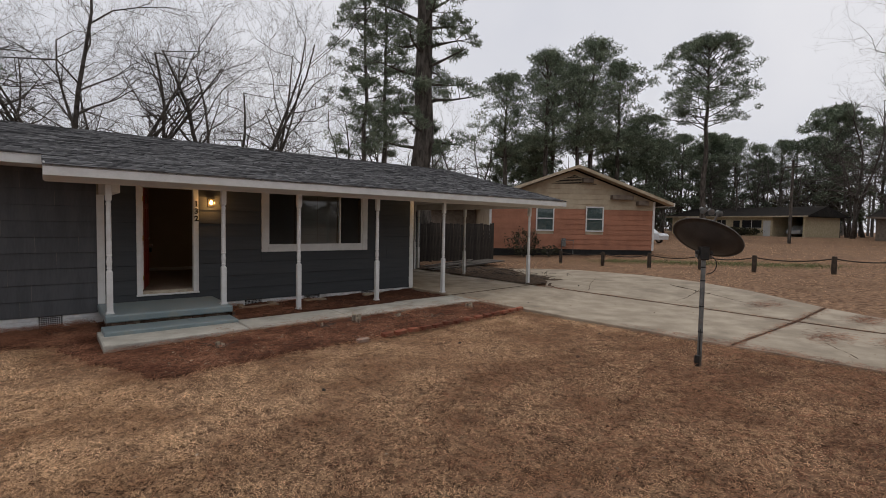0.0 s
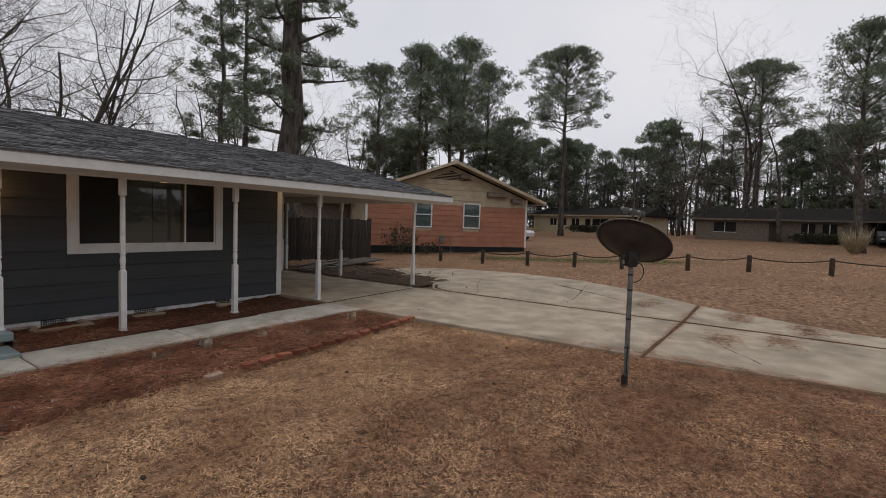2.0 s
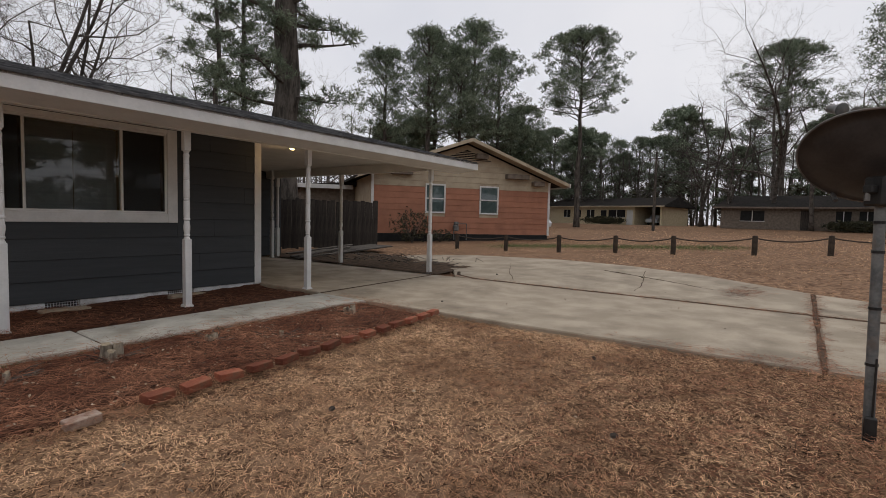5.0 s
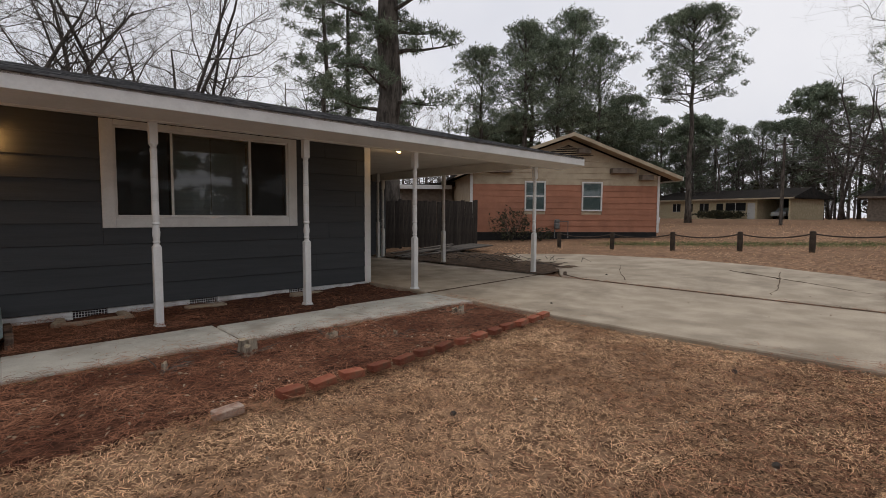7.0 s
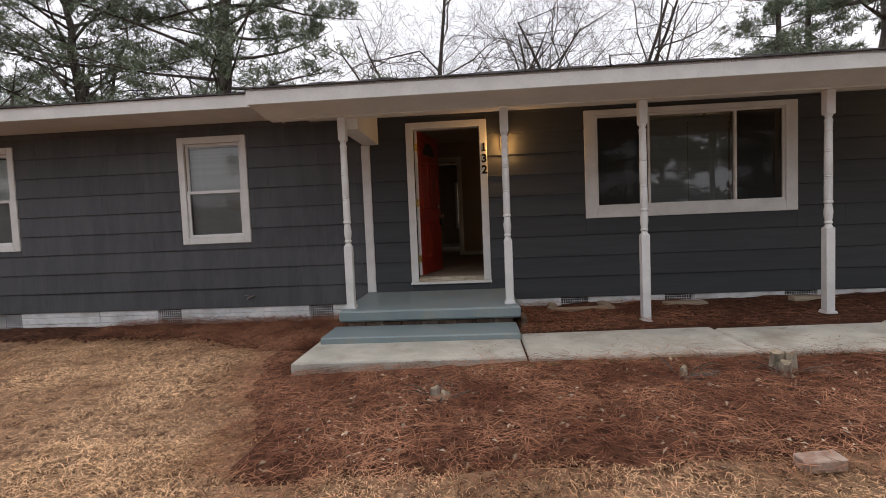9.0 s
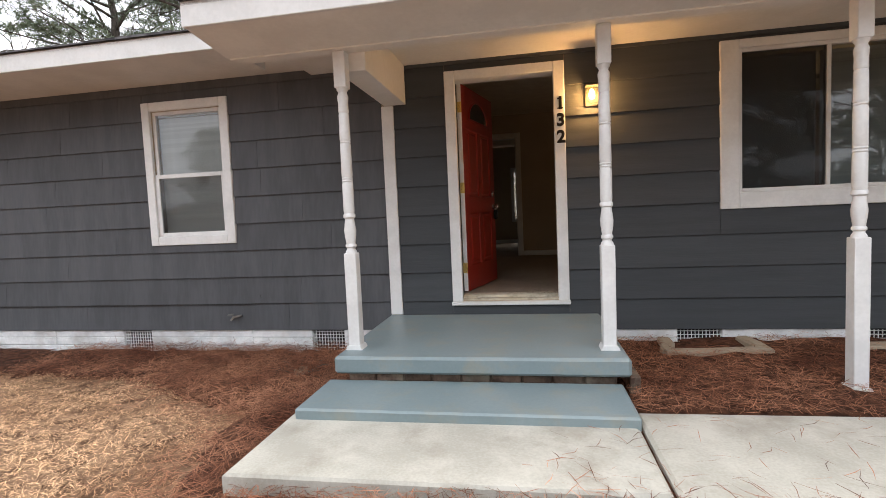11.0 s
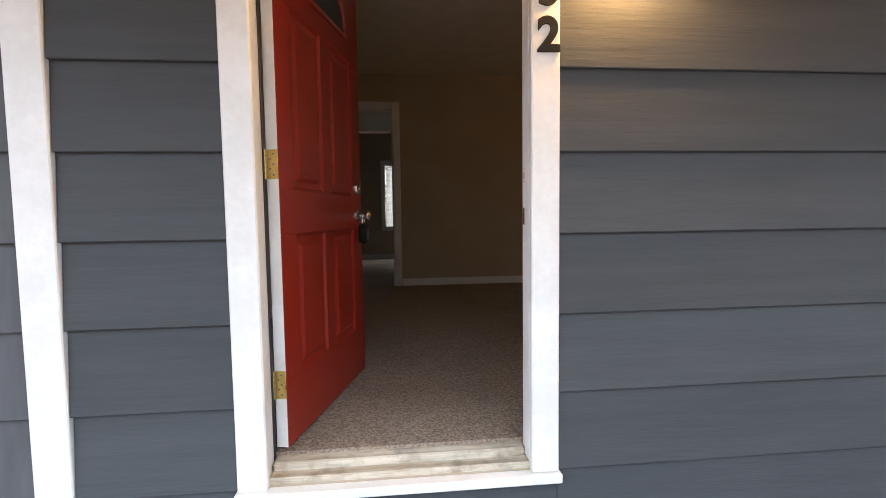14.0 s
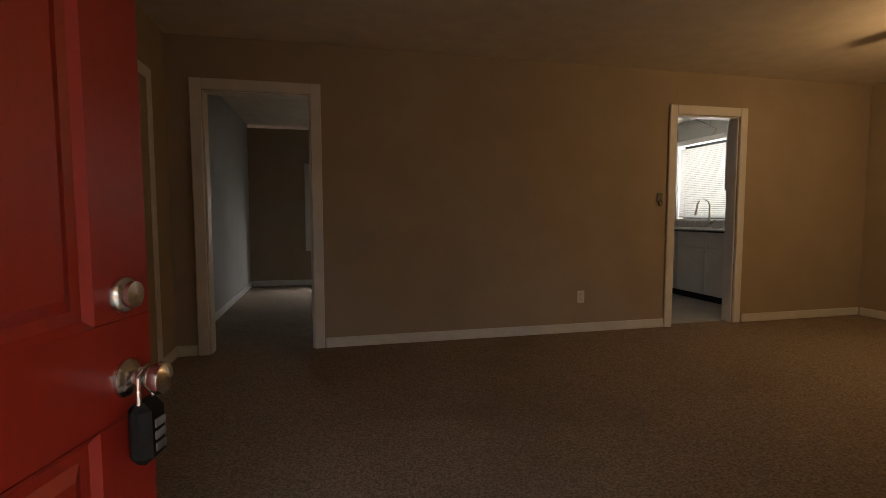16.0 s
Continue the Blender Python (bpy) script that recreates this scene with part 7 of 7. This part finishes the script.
thing("pine_straw", needles("pine_straw", x[keep], y[keep], 0.008, 0.05, rs), "thick reddish fallen pine needles over the bed", "pine straw", kind="stuff")
x, y = scatter(rs, 60000, -2.5, 6.2, -10.5, -3.8)
keep = rs.uniform(0, 1, len(x)) < np.clip((x + 1.5) / 6, 0.05, 1) * (0.1 + 0.9 * np.clip((-5.8 - y) / 2.2, 0, 1))
thing("pine_straw", needles("lawn_pine_straw", x[keep], y[keep], 0.012, 0.03, rs), "brown pine needles scattered over the lawn", "pine straw", kind="stuff")
x, y = scatter(rs, 17000, -4.6, -1.22, -1.75, -0.03)
keep = inside(BED, x + rs.normal(0, 0.15, len(x)), y + rs.normal(0, 0.16, len(x)))
for h in HARD:
    keep &= ~inside(h, x, y)
thing("pine_straw", needles("mounded_pine_straw", x[keep], y[keep], 0.03, 0.075, rs, 0.1, 0.22, 0.0017, 0.3), "deep loose mound of orange pine straw along the wall", "pine straw", kind="stuff")
x, y = scatter(rs, 8000, 0.82, 3.4, -1.7, -0.04)
keep = (rs.uniform(0, 1, len(x)) < np.clip((3.4 - x) / 1.6, 0, 1)) & ~((y > -0.5) & (x > 1.3) & (x < 2.05))
for h in HARD:
    keep &= ~inside(h, x, y)
thing("pine_straw", needles("porch_side_straw", x[keep], y[keep], 0.01, 0.05, rs, 0.08, 0.18, 0.0015, 0.2), "loose brown pine straw beside the porch slab", "pine straw", kind="stuff")
# needles on the walkway, porch step and driveway joints
x, y = scatter(rs, 2600, -1.2, 5.9, -2.66, -1.72)
keep = rs.uniform(0, 1, 2600) < 0.15 + 0.85 * np.clip((-2.2 - y) / 0.42, 0, 1) ** 2
thing("pine_straw", needles("walk_pine_straw", x[keep], y[keep], 0.055, 0.004, rs, 0.08, 0.18, 0.0016, 0.02), "loose pine needles lying on the walkway", "pine straw", kind="stuff")
t = rs.uniform(0, 1, 9000)
sel = rs.uniform(0, 1, 9000) < 0.35
x = np.concatenate([9.05 + rs.normal(0, 0.07, 4000), 6.0 + 5 * t[:2500], 5.98 + np.abs(rs.normal(0, 0.12, 2500))])
y = np.concatenate([-1.7 - 9 * t[2500:6500], -8.05 + rs.normal(0, 0.06, 2500), -2.0 - 10 * t[6500:9000]])
thing("pine_straw", needles("drive_pine_straw", x[sel], y[sel], 0.022, 0.012, rs, 0.08, 0.16, 0.002, 0.04), "pine needles gathered along the driveway joints", "pine straw", kind="stuff")
cl_x, cl_y = np.array([10.2, 7.9, 10.6, 8.4, 9.7]), np.array([-8.9, -8.8, -7.1, -9.6, -10.0])
k = rs.randint(0, 5, 3500)
x, y = cl_x[k] + rs.normal(0, 0.3, 3500), cl_y[k] + rs.normal(0, 0.16, 3500)
keep = np.zeros(3500, dtype=bool)
for h in DRIVE:
    keep |= inside(h, x, y)
thing("pine_straw", needles("drive_needle_drifts", x[keep], y[keep], 0.022, 0.012, rs, 0.08, 0.16, 0.002, 0.04), "small drifts of needles on the driveway", "pine straw", kind="stuff")


def leaf_litter():
    """Curled dry leaves and cones of various sizes."""
    rs = np.random.RandomState(16)
    n = 890
    x = np.concatenate([rs.uniform(-1.0, 5.8, 700), rs.uniform(-3, 6, 150), rs.uniform(6, 13, 40)])
    y = np.concatenate([rs.uniform(-4.35, -2.75, 700), rs.uniform(-9.5, -4.2, 150), rs.uniform(-10, -2, 40)])
    z = gz(x, y) + np.where(x > 6, 0.03, 0.045)
    s = rs.uniform(0.006, 0.022, n)
    a = rs.uniform(0, 6.283, n)
    u = np.stack([np.cos(a), np.sin(a), rs.normal(0, .25, n)], 1) * s[:, None]
    v = np.stack([-np.sin(a), np.cos(a), rs.normal(0, .25, n)], 1) * s[:, None] * 0.5
    p = np.stack([x, y, z], 1)
    up = np.stack([0 * x, 0 * x, s * 0.35], 1)
    vs = np.stack([p - u, p - v + up, p + u, p + v + up], 1).reshape(-1, 3)
    i = np.arange(n)[:, None] * 4
    return raw("leaf_litter", vs, np.concatenate([i + [0, 1, 2], i + [0, 2, 3]]), M_LEAF)


M_LEAF = mat("dead_leaves", (0.15, 0.1, 0.065), (0.5, 0.41, 0.3), 1.5, 0.9, 0, 5, island=0.5)
thing("leaf_litter", leaf_litter(), "scattered pale dead leaves on bed and lawn", "leaves", kind="stuff")
cone = Mesh().lathe([(0.006, 0), (0.015, 0.008), (0.018, 0.022), (0.013, 0.036), (0.004, 0.046)], n=9)
cone_me = cone.data("pine_cone", M_BARK)
rr = random.Random(4)
for x, y in ((2.9, -5.4), (3.6, -7.0), (6.6, -3.6), (9.9, -2.6), (0.4, -6.0), (5.1, -6.4), (11.4, -5.2)):
    thing("pine_cone", cone_me, "small brown fallen pine cone", "pine cone", "fallen pine cones", m=pose(x, y, ground_z(x, y) + 0.02, 90, 0, rr.uniform(0, 360)))

# sticks and cracks across the driveway
rr = random.Random(6)
me = Mesh()
for x0, y0, x1, y1 in ((9.5, -3.2, 13.4, -1.0), (9.6, -5.6, 12.4, -5.1), (10.5, -6.8, 12.0, -4.2), (9.3, -1.9, 12.5, 0.6), (6.6, -9.4, 8.4, -8.3)):
    pts = []
    ox = oy = 0.0
    for i in range(25):
        f = i / 24
        ox, oy = ox * 0.9 + rr.gauss(0, 0.014), oy * 0.9 + rr.gauss(0, 0.014)
        x, y = x0 + (x1 - x0) * f + ox, y0 + (y1 - y0) * f + oy
        pts.append((x, y, drive_z(x, y) - 0.001))
    me.tube(pts, [0.007 * rr.uniform(0.3, 1.6) for _ in pts], 4)
thing("crack_filling", me.data("crack_filling", M_DIRT), "dirt-filled cracks in the driveway concrete", "cracks", kind="structure")

def ribbon(points, width, seed):
    """A ragged strip of dirt and leaf crumbs lying in a joint of the driveway."""
    q = random.Random(seed)
    vs, fs, row = [], [], 0
    for (xa, ya), (xb, yb) in zip(points, points[1:]):
        length = math.hypot(xb - xa, yb - ya)
        nx, ny = -(yb - ya) / length, (xb - xa) / length
        k = max(2, int(length / 0.06))
        for i in range(k + 1):
            x, y = xa + (xb - xa) * i / k, ya + (yb - ya) * i / k
            w = 0.5 + 0.9 * noise.noise((x * 1.1, y * 1.1, seed))
            l, r = width * max(0.35, w + q.uniform(-0.25, 0.35)), width * max(0.35, w + q.uniform(-0.25, 0.35))
            for o, dz in ((-l, 0.0), (0.0, 0.012), (r, 0.0)):
                vs.append((x + nx * o, y + ny * o, drive_z(x, y) + 0.002 + dz))
            if i:
                n = len(vs) - 6
                fs += [(n, n + 1, n + 4, n + 3), (n + 1, n + 2, n + 5, n + 4)]
    return raw("joint_dirt", vs, fs, M_DIRT)


for seed, (pts, w) in enumerate((([(9.75, -1.75), (9.35, -2.0), (9.05, -2.6), (9.05, -8.05), (9.06, -16.0)], 0.055), ([(5.95, -8.05), (11.0, -8.05)], 0.05), ([(5.95, -1.63), (9.03, -1.63)], 0.03))):
    thing("joint_dirt", ribbon(pts, w, seed), "dark dirt and leaf crumbs in a driveway joint", "dirt", kind="structure")

# lap boards last
lay_siding()
